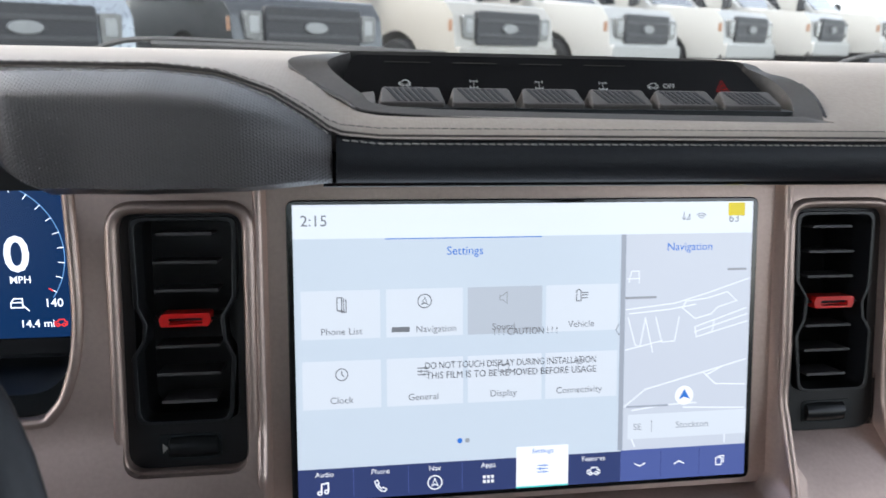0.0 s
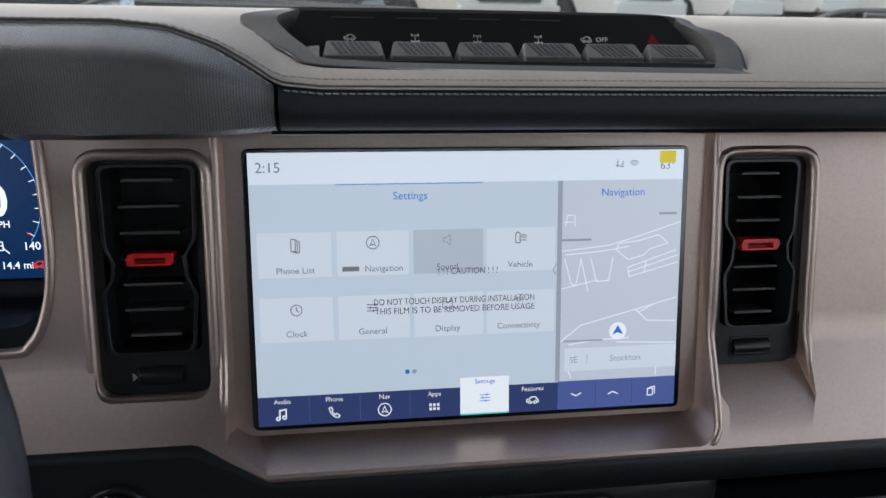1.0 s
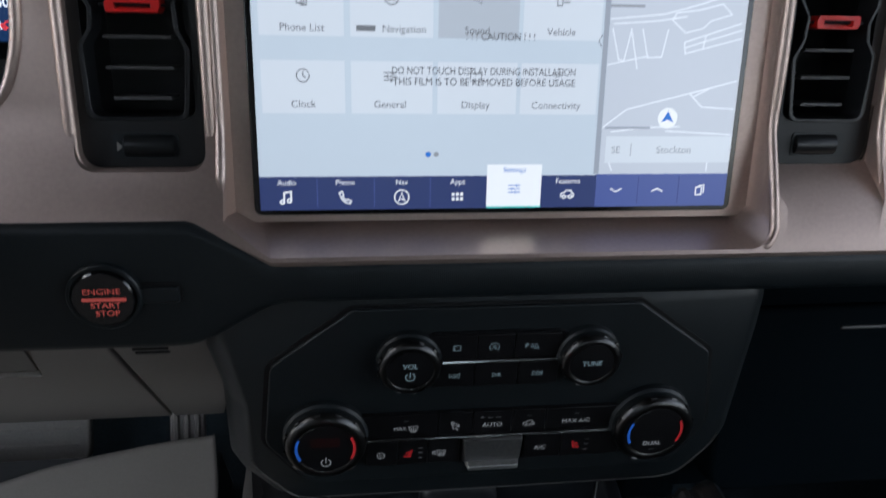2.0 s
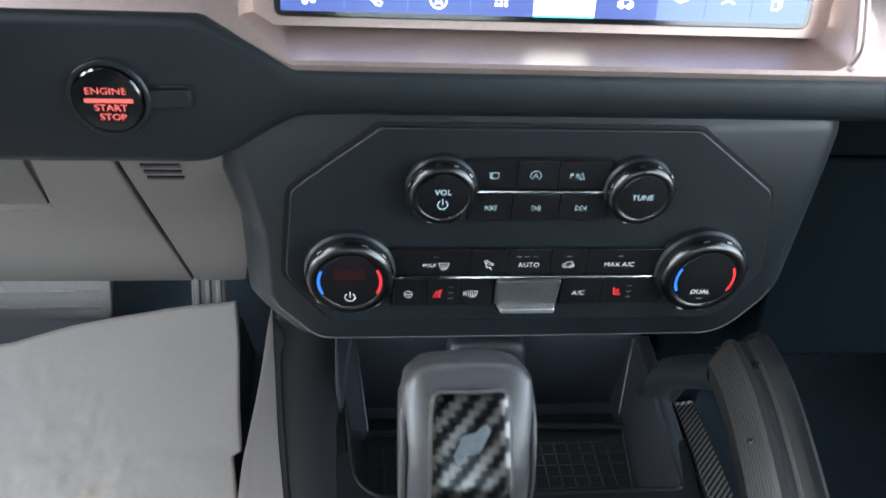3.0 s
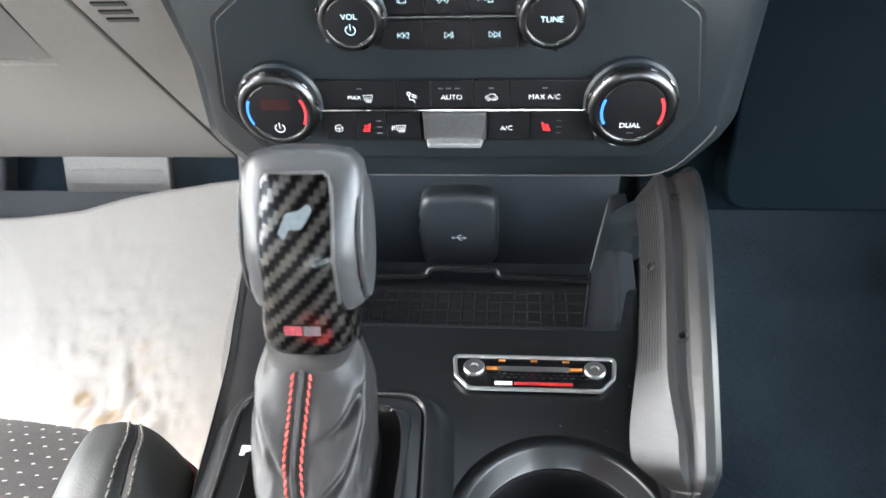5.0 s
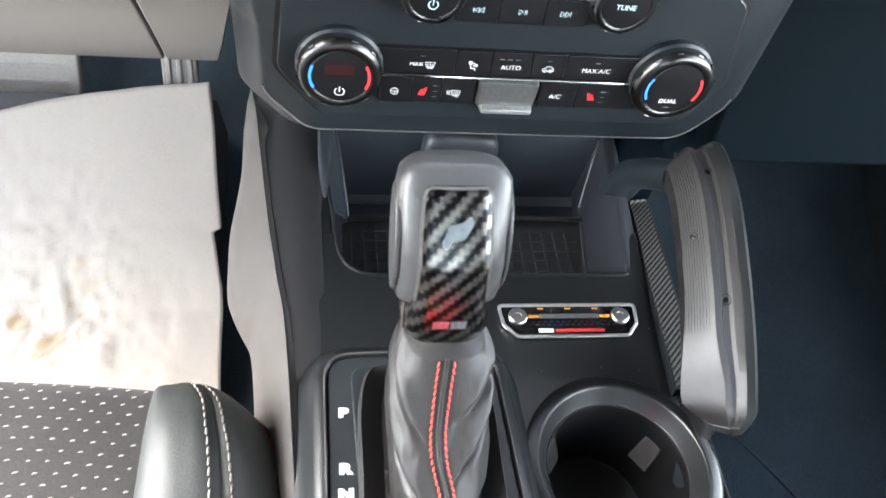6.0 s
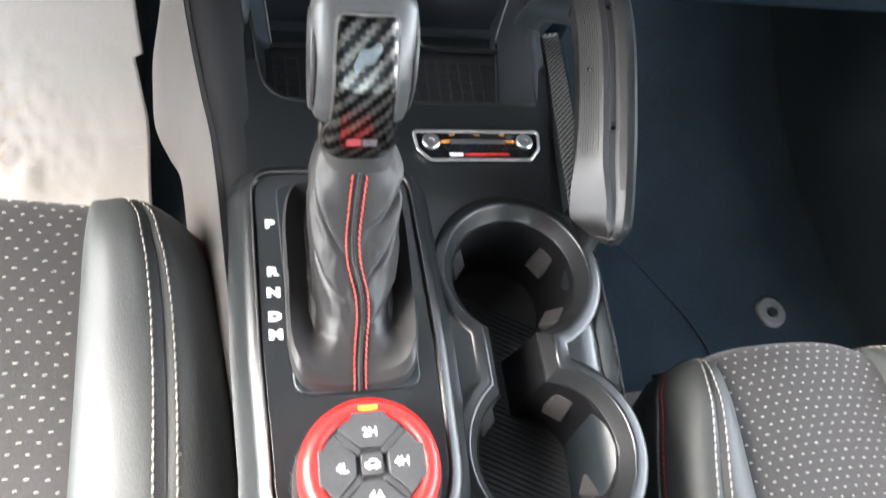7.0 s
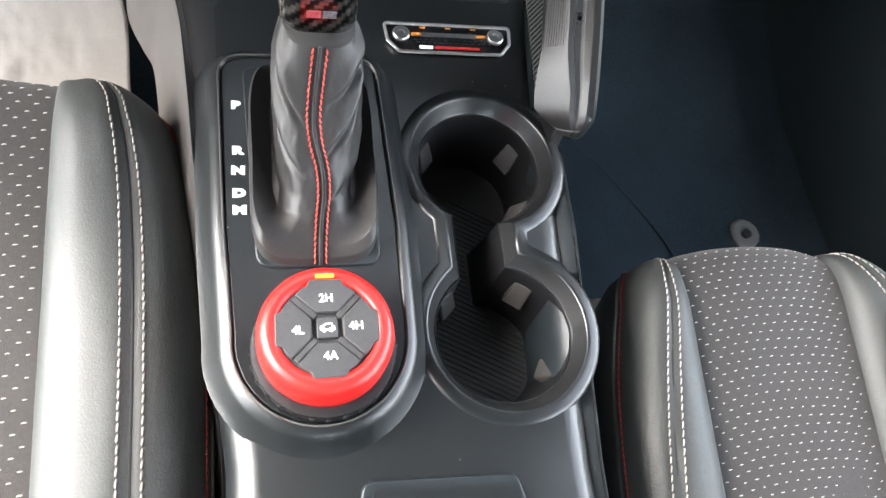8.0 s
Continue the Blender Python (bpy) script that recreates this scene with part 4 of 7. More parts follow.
# ---- lower dash ----
lower = thing("lower_dashboard", "black lower dashboard with textured band and grey knee panel", "dashboard", (0, 0.4, 0.95), kind="structure")
fascia = []
for x in [-0.281, -0.275, -0.24, -0.20] + [round(-0.19 + 0.004 * i, 4) for i in range(22)] + [-0.08, 0.0, 0.2, 0.4, 0.85]:
    k = float(np.interp(x, (-0.181, -0.172, -0.158, -0.140, -0.128, -0.118), (1.0, 0.96, 0.72, 0.28, 0.05, 0.0)))
    hi, lo = lerp(((-0.2, 1.1985), (-0.168, 1.1985), (-0.127, 1.1772), (-0.11, 1.1768)), x), 1.1515 - 0.029 * k
    yf = 0.3405 - 0.0015 * (1 - k) + 0.003 * k
    tuck = 0.008 - 0.004 * k
    fascia.append([Vector((x, y, z)) for y, z in ((yf + 0.010, hi), (yf + 0.004, hi - 0.0006), (yf + 0.001, hi - 0.0025), (yf, hi - 0.006), (yf - 0.0006, (hi + lo) / 2), (yf, lo + 0.006), (yf + 0.0012, lo + 0.0028), (yf + 0.004, lo + 0.0008), (yf + tuck + 0.004, lo), (0.40, lo), (0.40, hi))])
smooth_end = next(i for i, r in enumerate(fascia) if r[0].x > -0.112)
part("fascia", loft(fascia[:smooth_end + 1]), DARK, lower, "matt black fascia sweeping out from the start button", angle=60)
part("textured_band", loft(fascia[smooth_end:]), surface("woven_black_band", (0.0092, 0.0130, 0.0155), 0.40, grain=900, bump=0.22, cells="hex", jitter=0.3, var=0.1, spec=0.38), lower, "black band with woven texture", angle=60)
# deep black sheet painted in for the shade under the driver's dash
part("dark_opening_sheet", prism(rrect(-0.85, -0.27, -0.06, 0.015, 0.01), 0.0, 0.02, pose(0, 0.40, 1.13, -90)), DARKER, lower)
# climate shell under the band
SH = rounded([(-0.172, 0.095, 0.02), (-0.178, 0.07, 0.02), (-0.165, 0.02, 0.02), (-0.165, -0.035, 0.02), (-0.140, -0.062, 0.02), (0.0, -0.064, 0.0), (0.140, -0.062, 0.03), (0.168, -0.03, 0.03), (0.172, 0.06, 0.02), (0.172, 0.095, 0.02)], 6)
SF = rounded([(-0.150, 0.095, 0.02), (-0.160, 0.07, 0.02), (-0.150, 0.02, 0.02), (-0.150, -0.025, 0.02), (-0.125, -0.0525, 0.02), (0.0, -0.053, 0.0), (0.128, -0.0525, 0.03), (0.152, -0.022, 0.03), (0.156, 0.06, 0.02), (0.156, 0.095, 0.02)], 6)
shell = loft([[HVAC @ Vector((x * 1.06, y, -0.16)) for x, y in SH], [HVAC @ Vector((x, y, -0.03)) for x, y in SH], [HVAC @ Vector((x * 0.5 + a * 0.5, y * 0.5 + b * 0.5, -0.014)) for (x, y), (a, b) in zip(SH, SF)], [HVAC @ Vector((x, y, -0.006)) for x, y in SF], [HVAC @ Vector((x * 0.975, y * 0.97, -0.003)) for x, y in SF]])
part("climate_shell", shell, DARK, lower, "rounded black housing of the climate panel", angle=60)
part("shell_ledge", tube([HVAC @ Vector((x * 0.985, y * 0.985, -0.0040)) for x, y in SF if y < -0.018], 0.0010, 6), GREYDARK, lower, "fine ledge along the housing")
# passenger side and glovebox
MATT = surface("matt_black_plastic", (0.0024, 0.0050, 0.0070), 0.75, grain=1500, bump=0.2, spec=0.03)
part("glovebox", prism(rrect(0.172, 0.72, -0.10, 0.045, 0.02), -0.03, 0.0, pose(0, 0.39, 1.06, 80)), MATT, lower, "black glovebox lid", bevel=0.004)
part("glovebox_trim", tube([(0.232, 0.366, 1.108), (0.45, 0.366, 1.109), (0.7, 0.366, 1.109)], 0.0013, 6), GREYDARK, lower, "thin grey trim line")
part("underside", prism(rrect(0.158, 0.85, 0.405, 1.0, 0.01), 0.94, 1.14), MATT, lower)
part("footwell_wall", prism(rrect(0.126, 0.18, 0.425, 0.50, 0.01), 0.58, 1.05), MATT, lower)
# knee panel: a 45 degree grey board with pocket, seam and louvres


def board(poly, t0, t1):
    return prism(poly, t0, t1, KB)


KB = Matrix(((1, 0, 0, 0), (0, 0.724, -0.69, 0.357), (0, -0.69, -0.724, 1.122), (0, 0, 0, 1)))
knee = part("knee_panel", board([(-0.85, 0.002), (-0.229, 0.002), (-0.2268, 0.004), (-0.2895, 0.452), (-0.85, 0.452)], -0.012, 0.0), GREY, lower, "grained grey knee panel", bevel=0.0015)
part("knee_side", board(rounded([(-0.2235, 0.002, 0), (-0.160, 0.002, 0), (-0.170, 0.1, 0.03), (-0.215, 0.36, 0.03), (-0.232, 0.452, 0.01), (-0.2865, 0.452, 0)], 5), -0.012, 0.0), GREY, lower, "grained grey side panel with louvres", bevel=0.0015)
part("seam_backing", board([(-0.24, 0.003), (-0.215, 0.003), (-0.27, 0.45), (-0.30, 0.45)], -0.02, -0.009), DARKER, lower)
cut(knee, [board([(-0.80, -0.05), (-0.252, -0.05), (-0.266, 0.0), (-0.303, 0.123), (-0.80, 0.123)], -0.006, 0.03)])
part("pocket_recess", board([(-0.80, 0.004), (-0.268, 0.004), (-0.276, 0.018), (-0.300, 0.018), (-0.335, 0.052), (-0.80, 0.057)], -0.0062, -0.0045), DARK, lower, "dark pocket behind its lid")
part("pocket_lid", board(rounded([(-0.80, 0.055, 0), (-0.335, 0.050, 0.04), (-0.300, 0.016, 0.03), (-0.276, 0.016, 0.006), (-0.3045, 0.1195, 0.002), (-0.80, 0.1195, 0)], 6), -0.0058, -0.0035), surface("grained_mid_grey_plastic", (0.16, 0.15, 0.143), 0.6, grain=1300, bump=0.35, var=0.08), lower, "pocket lid in the knee panel", bevel=0.001)
for j in range(4):
    x, d = -0.2125, 0.0015 + 0.0117 * j
    part("louvre", board([(x - 0.0015 * j, d), (x + 0.0205 - 0.0015 * j, d), (x + 0.0205 - 0.0020 * j, d + 0.0045), (x - 0.0005 - 0.0015 * j, d + 0.0045)], -0.003, 0.0012), DARKER, lower)

# ---- start button ----
start = thing("start_button", "round black engine start button with red lit lettering", "start button", (-0.213, 0.345, 1.15))
B = pose(-0.213, 0.3430, 1.1595, 90) @ Matrix.Scale(0.93, 4)
part("collar", lathe([(0.020, -0.002), (0.0203, 0.0035), (0.0195, 0.0045), (0.0178, 0.0045), (0.0172, 0.001), (0.0172, -0.002)], B, 44), DARK, start)
part("button_face", lathe([(0.0168, 0.0), (0.0168, 0.0052), (0.0160, 0.006), (0.0001, 0.0060)], B, 44), GLOSSY, start)
part("tab_groove", prism(rrect(0.016, 0.0415, -0.0062, 0.0070, 0.003), -0.001, 0.0006, B), DARKER, start)
part("tab", prism(rrect(0.0185, 0.0400, -0.0050, 0.0050, 0.002), -0.001, 0.0032, B), DARK, start, "tab beside the button", bevel=0.0012, seg=3)
REDLIT = glow("button_red", (1.0, 0.17, 0.14), 0.078)
lettering("ENGINE", 0.0052, B @ pose(-0.0002, 0.0050, 0.0063) @ Matrix.Diagonal((1.10, 0.95, 1, 1)), REDLIT, start)
bars([(-0.0112, 0.0124, -0.0010, 0.0012)], 0.0063, B, REDLIT, start, "lit_bar")
lettering("START", 0.0048, B @ pose(0.0010, -0.0037, 0.0063) @ Matrix.Diagonal((1.15, 1, 1, 1)), REDLIT, start, bold=0.00005)
lettering("STOP", 0.0048, B @ pose(0.0014, -0.0087, 0.0063) @ Matrix.Diagonal((1.15, 1, 1, 1)), REDLIT, start, bold=0.00005)

# ---- climate and audio panel ----
hv = thing("climate_panel", "black octagonal climate and audio panel with four knobs", "control panel", (0, 0.342, 1.02))
PLATE = rounded([(-0.086, 0.086, 0.008), (-0.133, 0.050, 0.01), (-0.139, -0.004, 0.012), (-0.114, -0.037, 0.014), (0.118, -0.037, 0.014), (0.137, -0.004, 0.012), (0.129, 0.050, 0.01), (0.080, 0.086, 0.008)], 6)[::-1]
part("groove", prism([(x * 1.02, y * 1.02) for x, y in PLATE], -0.006, -0.0022, HVAC), DARKER, hv)
part("plate", prism(PLATE, -0.006, 0.0, HVAC), DARK, hv, "satin black octagonal plate", bevel=0.0012, seg=3)
UP = rounded([(-0.060, 0.045, 0.003), (-0.036, 0.0325, 0.006), (0.030, 0.0325, 0.006), (0.054, 0.045, 0.003), (0.054, 0.060, 0.003), (0.034, 0.0705, 0.005), (-0.040, 0.0705, 0.005), (-0.060, 0.060, 0.003)])
KEY_BLACK = surface("satin_black_keys", (0.006, 0.006, 0.007), 0.34, var=0.1, spec=0.4)
part("audio_recess", prism(UP, -0.002, 0.0012, HVAC), KEY_BLACK, hv)
part("climate_recess", prism(rounded([(-0.095, 0.015, 0.004), (-0.075, -0.0245, 0.006), (0.078, -0.0245, 0.006), (0.098, 0.015, 0.004)]), -0.002, 0.0012, HVAC), KEY_BLACK, hv)


def key(x0, x1, y0, y1, name="button"):
    return part(name, prism(rrect(x0, x1, y0, y1, 0.0008, 3), 0.001, 0.0032, HVAC), KEY_BLACK, hv, "gloss black key", bevel=0.0005)


for x0, x1 in ((-0.0420, -0.0155), (-0.0150, 0.0065), (0.0070, 0.0340)):
    key(x0, x1, 0.0535, 0.0695)
for x0, x1 in ((-0.0400, -0.0165), (-0.0160, 0.0095), (0.0100, 0.0340)):
    key(x0, x1, 0.0340, 0.0500)
for x0, x1 in ((-0.0860, -0.0362), (-0.0358, -0.0152), (-0.0148, 0.0092), (0.0096, 0.0300), (0.0304, 0.0840)):
    key(x0, x1, -0.0015, 0.0150)
for x0, x1 in ((-0.0790, -0.0602), (-0.0598, -0.0422), (-0.0418, -0.0222), (0.0184, 0.0418), (0.0422, 0.0800)):
    key(x0, x1, -0.0230, -0.0048)
part("chrome_bar", tube([HVAC @ Vector((x, 0.0517, 0.0035)) for x in (-0.044, 0.038)], 0.0010, 8), CHROME, hv, "chrome bar")
part("chrome_bar", tube([HVAC @ Vector((x, -0.0032, 0.0035)) for x in (-0.088, 0.084)], 0.0010, 8), CHROME, hv, "chrome bar")
fan = prism(rrect(-0.0205, 0.0168, -0.0240, -0.0040, 0.001), 0.001, 0.0065, HVAC, top=rounded([(-0.0185, -0.0215, 0.001), (0.0148, -0.0215, 0.001), (0.0165, -0.0045, 0.001), (-0.0202, -0.0045, 0.001)], 5))
part("fan_rocker", fan, surface("smoky_silver_plastic", (0.15, 0.15, 0.148), 0.30, metal=0.7, var=0.12), hv, "silver fan rocker", bevel=0.001)
part("fan_rocker_lip", prism(rrect(-0.0190, 0.0153, -0.0250, -0.0195, 0.0018), 0.002, 0.0105, HVAC, top=rrect(-0.0175, 0.0138, -0.0246, -0.0212, 0.0012)), SILVERY, hv, "bright lower lip of the fan rocker", bevel=0.001)

DIM_INK = surface("grey_key_ink", (0.10, 0.10, 0.105), 0.5)
ICON = glow("key_symbol_light", (0.62, 0.85, 0.92), 0.047)
WHT = glow("key_white_light", (0.85, 0.88, 0.90), 0.05)
RDL = glow("key_red_light", (0.95, 0.05, 0.06), 0.068)
BLU = glow("key_blue_light", (0.05, 0.22, 0.95), 0.088)
IZ = 0.0035
lettering("AUTO", 0.0044, HVAC @ pose(-0.0029, 0.0048, IZ), WHT, hv)
lettering("MAX A/C", 0.0044, HVAC @ pose(0.0495, 0.0048, IZ), WHT, hv)
lettering("MAX", 0.0036, HVAC @ pose(-0.0590, 0.0048, IZ), WHT, hv)
lettering("A/C", 0.0044, HVAC @ pose(0.0285, -0.0150, IZ), WHT, hv)
lettering("R", 0.0044, HVAC @ pose(-0.0378, -0.0150, IZ), WHT, hv)
lettering("P", 0.0042, HVAC @ pose(0.0135, 0.0612, IZ), ICON, hv)
SCREENI = [[(-0.9, 0.6), (0.9, 0.6), (0.6, -0.5), (-0.6, -0.5), (-0.9, 0.6)], [(-0.4, 0.3), (-0.3, -0.9)], [(0, 0.3), (0.05, -0.9)], [(0.4, 0.3), (0.4, -0.9)]]
mark(SCREENI, -0.0510, 0.0045, 0.00317, HVAC, WHT, hv, 0.00033, z=IZ)
mark(SCREENI, -0.0335, -0.0150, 0.00317, HVAC, WHT, hv, 0.00033, z=IZ)
mark([arc(-0.5, 0.7, 0.3, 0, 360, 10), [(-0.5, 0.4), (-0.4, -0.5), (0.3, -0.5), (0.5, -1)], [(0.1, 0.6), (0.8, 0.2)], [(0.0, 0.2), (0.8, -0.1)]], -0.0257, 0.0050, 0.00317, HVAC, WHT, hv, 0.00055, z=IZ)
mark(CAR, 0.0197, 0.0048, 0.00334, HVAC, WHT, hv, 0.00036, z=IZ)
mark([RING, [(-0.9, 0), (0.9, 0)], [(0, 0), (0, -0.9)]], -0.0705, -0.0150, 0.00229, HVAC, WHT, hv, 0.00036, z=IZ)
SEATI = [[(-0.9, -0.8), (0.3, -0.8), (0.7, 0.9)], [(-0.8, -0.4), (0.1, -0.4), (0.4, 0.8)], [(-0.4, 0.0), (-0.4, 0.5)], [(-0.1, 0.0), (-0.1, 0.5)]]
mark(SEATI, -0.0535, -0.0145, 0.00299, HVAC, RDL, hv, 0.00055, "heated_seat_symbol", z=IZ)
mark([[(-a, b) for a, b in ln] for ln in SEATI], 0.0510, -0.0140, 0.00299, HVAC, RDL, hv, 0.00055, "heated_seat_symbol", z=IZ)
for x, y in [(x, y) for x in (-0.0478, 0.0570) for y in (-0.0105, -0.0145, -0.0185)]:
    bars([(x, x + 0.003, y, y + 0.0007)], IZ, HVAC, DIM_INK, hv, "indicator_bar")
for x in (-0.0570, -0.0105, -0.0058, -0.001, 0.0182, 0.0480):
    bars([(x, x + 0.003, 0.0100, 0.0109)], IZ, HVAC, DIM_INK, hv, "indicator_bar")
mark([[(-0.7, -0.7), (0.8, -0.7), (0.8, 0.7), (-0.7, 0.7), (-0.7, -0.7)], [(-0.7, 0.4), (-1.1, 0.6), (-1.1, -0.6), (-0.7, -0.4)]], -0.0270, 0.0612, 0.00229, HVAC, ICON, hv, 0.00033, z=IZ)
mark([arc(0, 0, 1, -50, 230, 20), [(-0.45, -0.5), (0, 0.6), (0.45, -0.5)], [(-0.3, -0.1), (0.3, -0.1)]], -0.0055, 0.0612, 0.00282, HVAC, ICON, hv, 0.00033, z=IZ)
mark([[(-0.2, -0.8), (0.3, 0.9), (0.9, -0.8), (-0.2, -0.8)], [(-0.6, -0.5), (-0.5, 0.6)], [(-1, -0.5), (-0.9, 0.6)]], 0.0185, 0.0612, 0.00229, HVAC, ICON, hv, 0.00033, z=IZ)
TRI = [(-0.8, 0.7), (-0.8, -0.7), (0.3, 0), (-0.8, 0.7)]
mark([[(-q[0] - 0.7, q[1]) for q in TRI], [(-q[0] + 0.5, q[1]) for q in TRI], [(-1.2, 0.7), (-1.2, -0.7)]], -0.0280, 0.0418, 0.00229, HVAC, ICON, hv, 0.00033, z=IZ)
mark([[(q[0], q[1]) for q in TRI], [(0.7, 0.7), (0.7, -0.7)], [(1.1, 0.7), (1.1, -0.7)]], -0.0035, 0.0418, 0.00229, HVAC, ICON, hv, 0.00033, z=IZ)
mark([[(q[0] - 0.5, q[1]) for q in TRI], [(q[0] + 0.7, q[1]) for q in TRI], [(1.2, 0.7), (1.2, -0.7)]], 0.0215, 0.0418, 0.00229, HVAC, ICON, hv, 0.00033, z=IZ)
mark([[(-3.6, 0.6), (-2.6, 0.6), (-3.1, 0), (-3.6, 0.6)], [(2.6, 0), (3.6, 0), (3.1, 0.6), (2.6, 0)], RING, [(-1, 0), (1, 0)], [(0, -1), (0, 1)]], -0.0018, -0.0098, 0.00211, HVAC @ pose(0, 0, 0.0033), DIM_INK, hv, 0.0004, "fan_symbol", z=IZ)


def knob(x, v, r, depth, name, label):
    """A knurled rotary knob with a smoked chrome crown and a gloss black face."""
    m = HVAC @ pose(x, v, 0, 3)
    k = part(name, lathe([(r * 1.06, -0.001), (r * 1.06, 0.003), (r, 0.0045), (r, depth * 0.62), (r * 0.985, depth * 0.72)], m, 56), DARK, hv, label)
    part("crown", lathe([(r * 0.99, depth * 0.55), (r * 1.01, depth * 0.66), (r * 0.985, depth * 0.84), (r * 0.93, depth * 0.97), (r * 0.84, depth * 1.03), (r * 0.77, depth * 1.01), (r * 0.735, depth * 0.96)], m, 56), SMOKED, k, "smoked chrome crown")
    part("face", lathe([(r * 0.745, depth * 0.9), (r * 0.74, depth * 0.985), (r * 0.70, depth * 1.0), (0.0001, depth * 1.0)], m, 56), KEY_BLACK, k, "gloss black face")
    for j in range(12):
        a = math.radians(j * 30 + 10)
        part("chrome_notch", tube([m @ Vector((r * 1.006 * math.cos(a + q), r * 1.006 * math.sin(a + q), depth * 0.80 + 0.0)) for q in (-0.07, 0, 0.07)], 0.0008, 6), SMOKED, k)
    for a0, a1 in ((110, 150), (215, 250), (285, 320)):
        strokes([arc(0, 0, r * 0.715, a0, a1, 8)], 0.0006, depth * 1.0 + 0.0002, m, CHROME, k, "chrome_arc")
    return k, m @ pose(0, 0, depth * 1.0 + 0.0003)


k1, m1 = knob(-0.0545, 0.0535, 0.0178, 0.0118, "volume_knob", "volume knob")
lettering("VOL", 0.0045, m1 @ pose(0, 0.0028, 0), ICON, k1, bold=0.00005)
strokes([arc(0, -0.0045, 0.0026, 125, 415, 16), [(0, -0.0045), (0, -0.0012)]], 0.0006, 0, m1, ICON, k1, "power_symbol")
k2, m2 = knob(0.0510, 0.0535, 0.0178, 0.0118, "tune_knob", "tuning knob")
lettering("TUNE", 0.0045, m2, ICON, k2, bold=0.00005)
k3, m3 = knob(-0.1030, 0.0015, 0.0238, 0.0130, "temperature_knob", "temperature knob with blue and red arcs")
k4, m4 = knob(0.0975, 0.0015, 0.0248, 0.0130, "temperature_knob", "temperature knob with blue and red arcs")
for k, m in ((k3, m3), (k4, m4)):
    strokes([arc(0, 0, 0.0168, 155, 207, 10)], 0.0016, 0, m, BLU, k, "blue_arc")
    strokes([arc(0, 0, 0.0168, -27, 27, 10)], 0.0016, 0, m, RDL, k, "red_arc")
strokes([arc(0, -0.0105, 0.0028, 125, 415, 16), [(0, -0.0105), (0, -0.0068)]], 0.0006, 0, m3, WHT, k3, "power_symbol")
bars([(-0.0085, 0.0085, 0.0015, 0.0085)], 0, m3, surface("unlit_readout", (0.025, 0.006, 0.006), 0.3), k3, "readout")
lettering("DUAL", 0.0045, m4 @ pose(-0.0005, -0.0090, 0), WHT, k4, bold=0.00005)
bars([(-0.0018, 0.0018, -0.0142, -0.0133)], 0, m4, DIM_INK, k4, "indicator_bar")


# ---- centre console ----
con = thing("centre_console", "satin black centre console between the seats", "console", (0, 0.1, 0.6))
DECK = rounded([(-0.131, 0.335, 0.0), (-0.1265, 0.20, 0.1), (-0.1235, 0.08, 0.1), (-0.109, -0.035, 0.05), (-0.104, -0.42, 0.01), (0.105, -0.42, 0.01), (0.102, -0.055, 0.05), (0.111, 0.10, 0.1), (0.113, 0.22, 0.1), (0.119, 0.335, 0.0)], 6)


def grow(poly, d):
    """The polygon pushed out by d."""
    c = Vector((sum(p[0] for p in poly) / len(poly), sum(p[1] for p in poly) / len(poly)))
    out = []
    for i in range(len(poly)):
        a, b = Vector(poly[i - 1]), Vector(poly[(i + 1) % len(poly)])
        t = (b - a).normalized()
        nrm = Vector((t.y, -t.x))
        if nrm.dot(Vector(poly[i]) - c) < 0:
            nrm = -nrm
        q = Vector(poly[i]) + nrm * d
        out.append((q.x, q.y))
    return out


deck = part("deck", loft([[Vector((x, y, z)) for x, y in grow(DECK, d)] for d, z in ((0.0, 0.845), (0.0, 0.914), (-0.0012, 0.9205), (-0.0040, 0.9265), (-0.0080, 0.9315), (-0.0130, 0.9347), (-0.0190, 0.9360))]), SATIN, con, "satin black console top with rolled edges", angle=60)


def eight(d):
    """The outline of the joined cup wells, drawn in by d."""
    ra, rb, xl, xr = 0.0490 - d, 0.0505 - d, 0.0275 + d, 0.0720 - d
    ca, cb = (0.0575, 0.1475), (0.0580, 0.0310)
    aA = [math.acos((xr - ca[0]) / ra), math.acos((xl - ca[0]) / ra)]
    aB = [math.acos((xl - cb[0]) / rb), math.acos((xr - cb[0]) / rb)]
    A = [(ca[0] + ra * math.cos(a), ca[1] + ra * math.sin(a)) for a in np.linspace(-aA[0], 2 * math.pi - aA[1], 40)]
    Bq = [(cb[0] + rb * math.cos(a), cb[1] + rb * math.sin(a)) for a in np.linspace(aB[0], 2 * math.pi + aB[1], 40)]
    return A + Bq


TRAY = rounded([(-0.108, 0.36, 0.01), (-0.100, 0.285, 0.03), (0.0785, 0.285, 0.012), (0.0895, 0.36, 0.004)], 6)
cut(deck, [prism(eight(-0.0015), 0.80, 0.98), prism(rounded([(-0.108, 0.40, 0.0), (-0.100, 0.285, 0.03), (0.0965, 0.285, 0.006), (0.1072, 0.367, 0.0), (0.1110, 0.40, 0.0)], 6), 0.898, 0.98)])
WELL = surface("polished_black_plastic", (0.012, 0.0125, 0.013), 0.33, grain=2600, bump=0.03, var=0.08, coat=0.2)
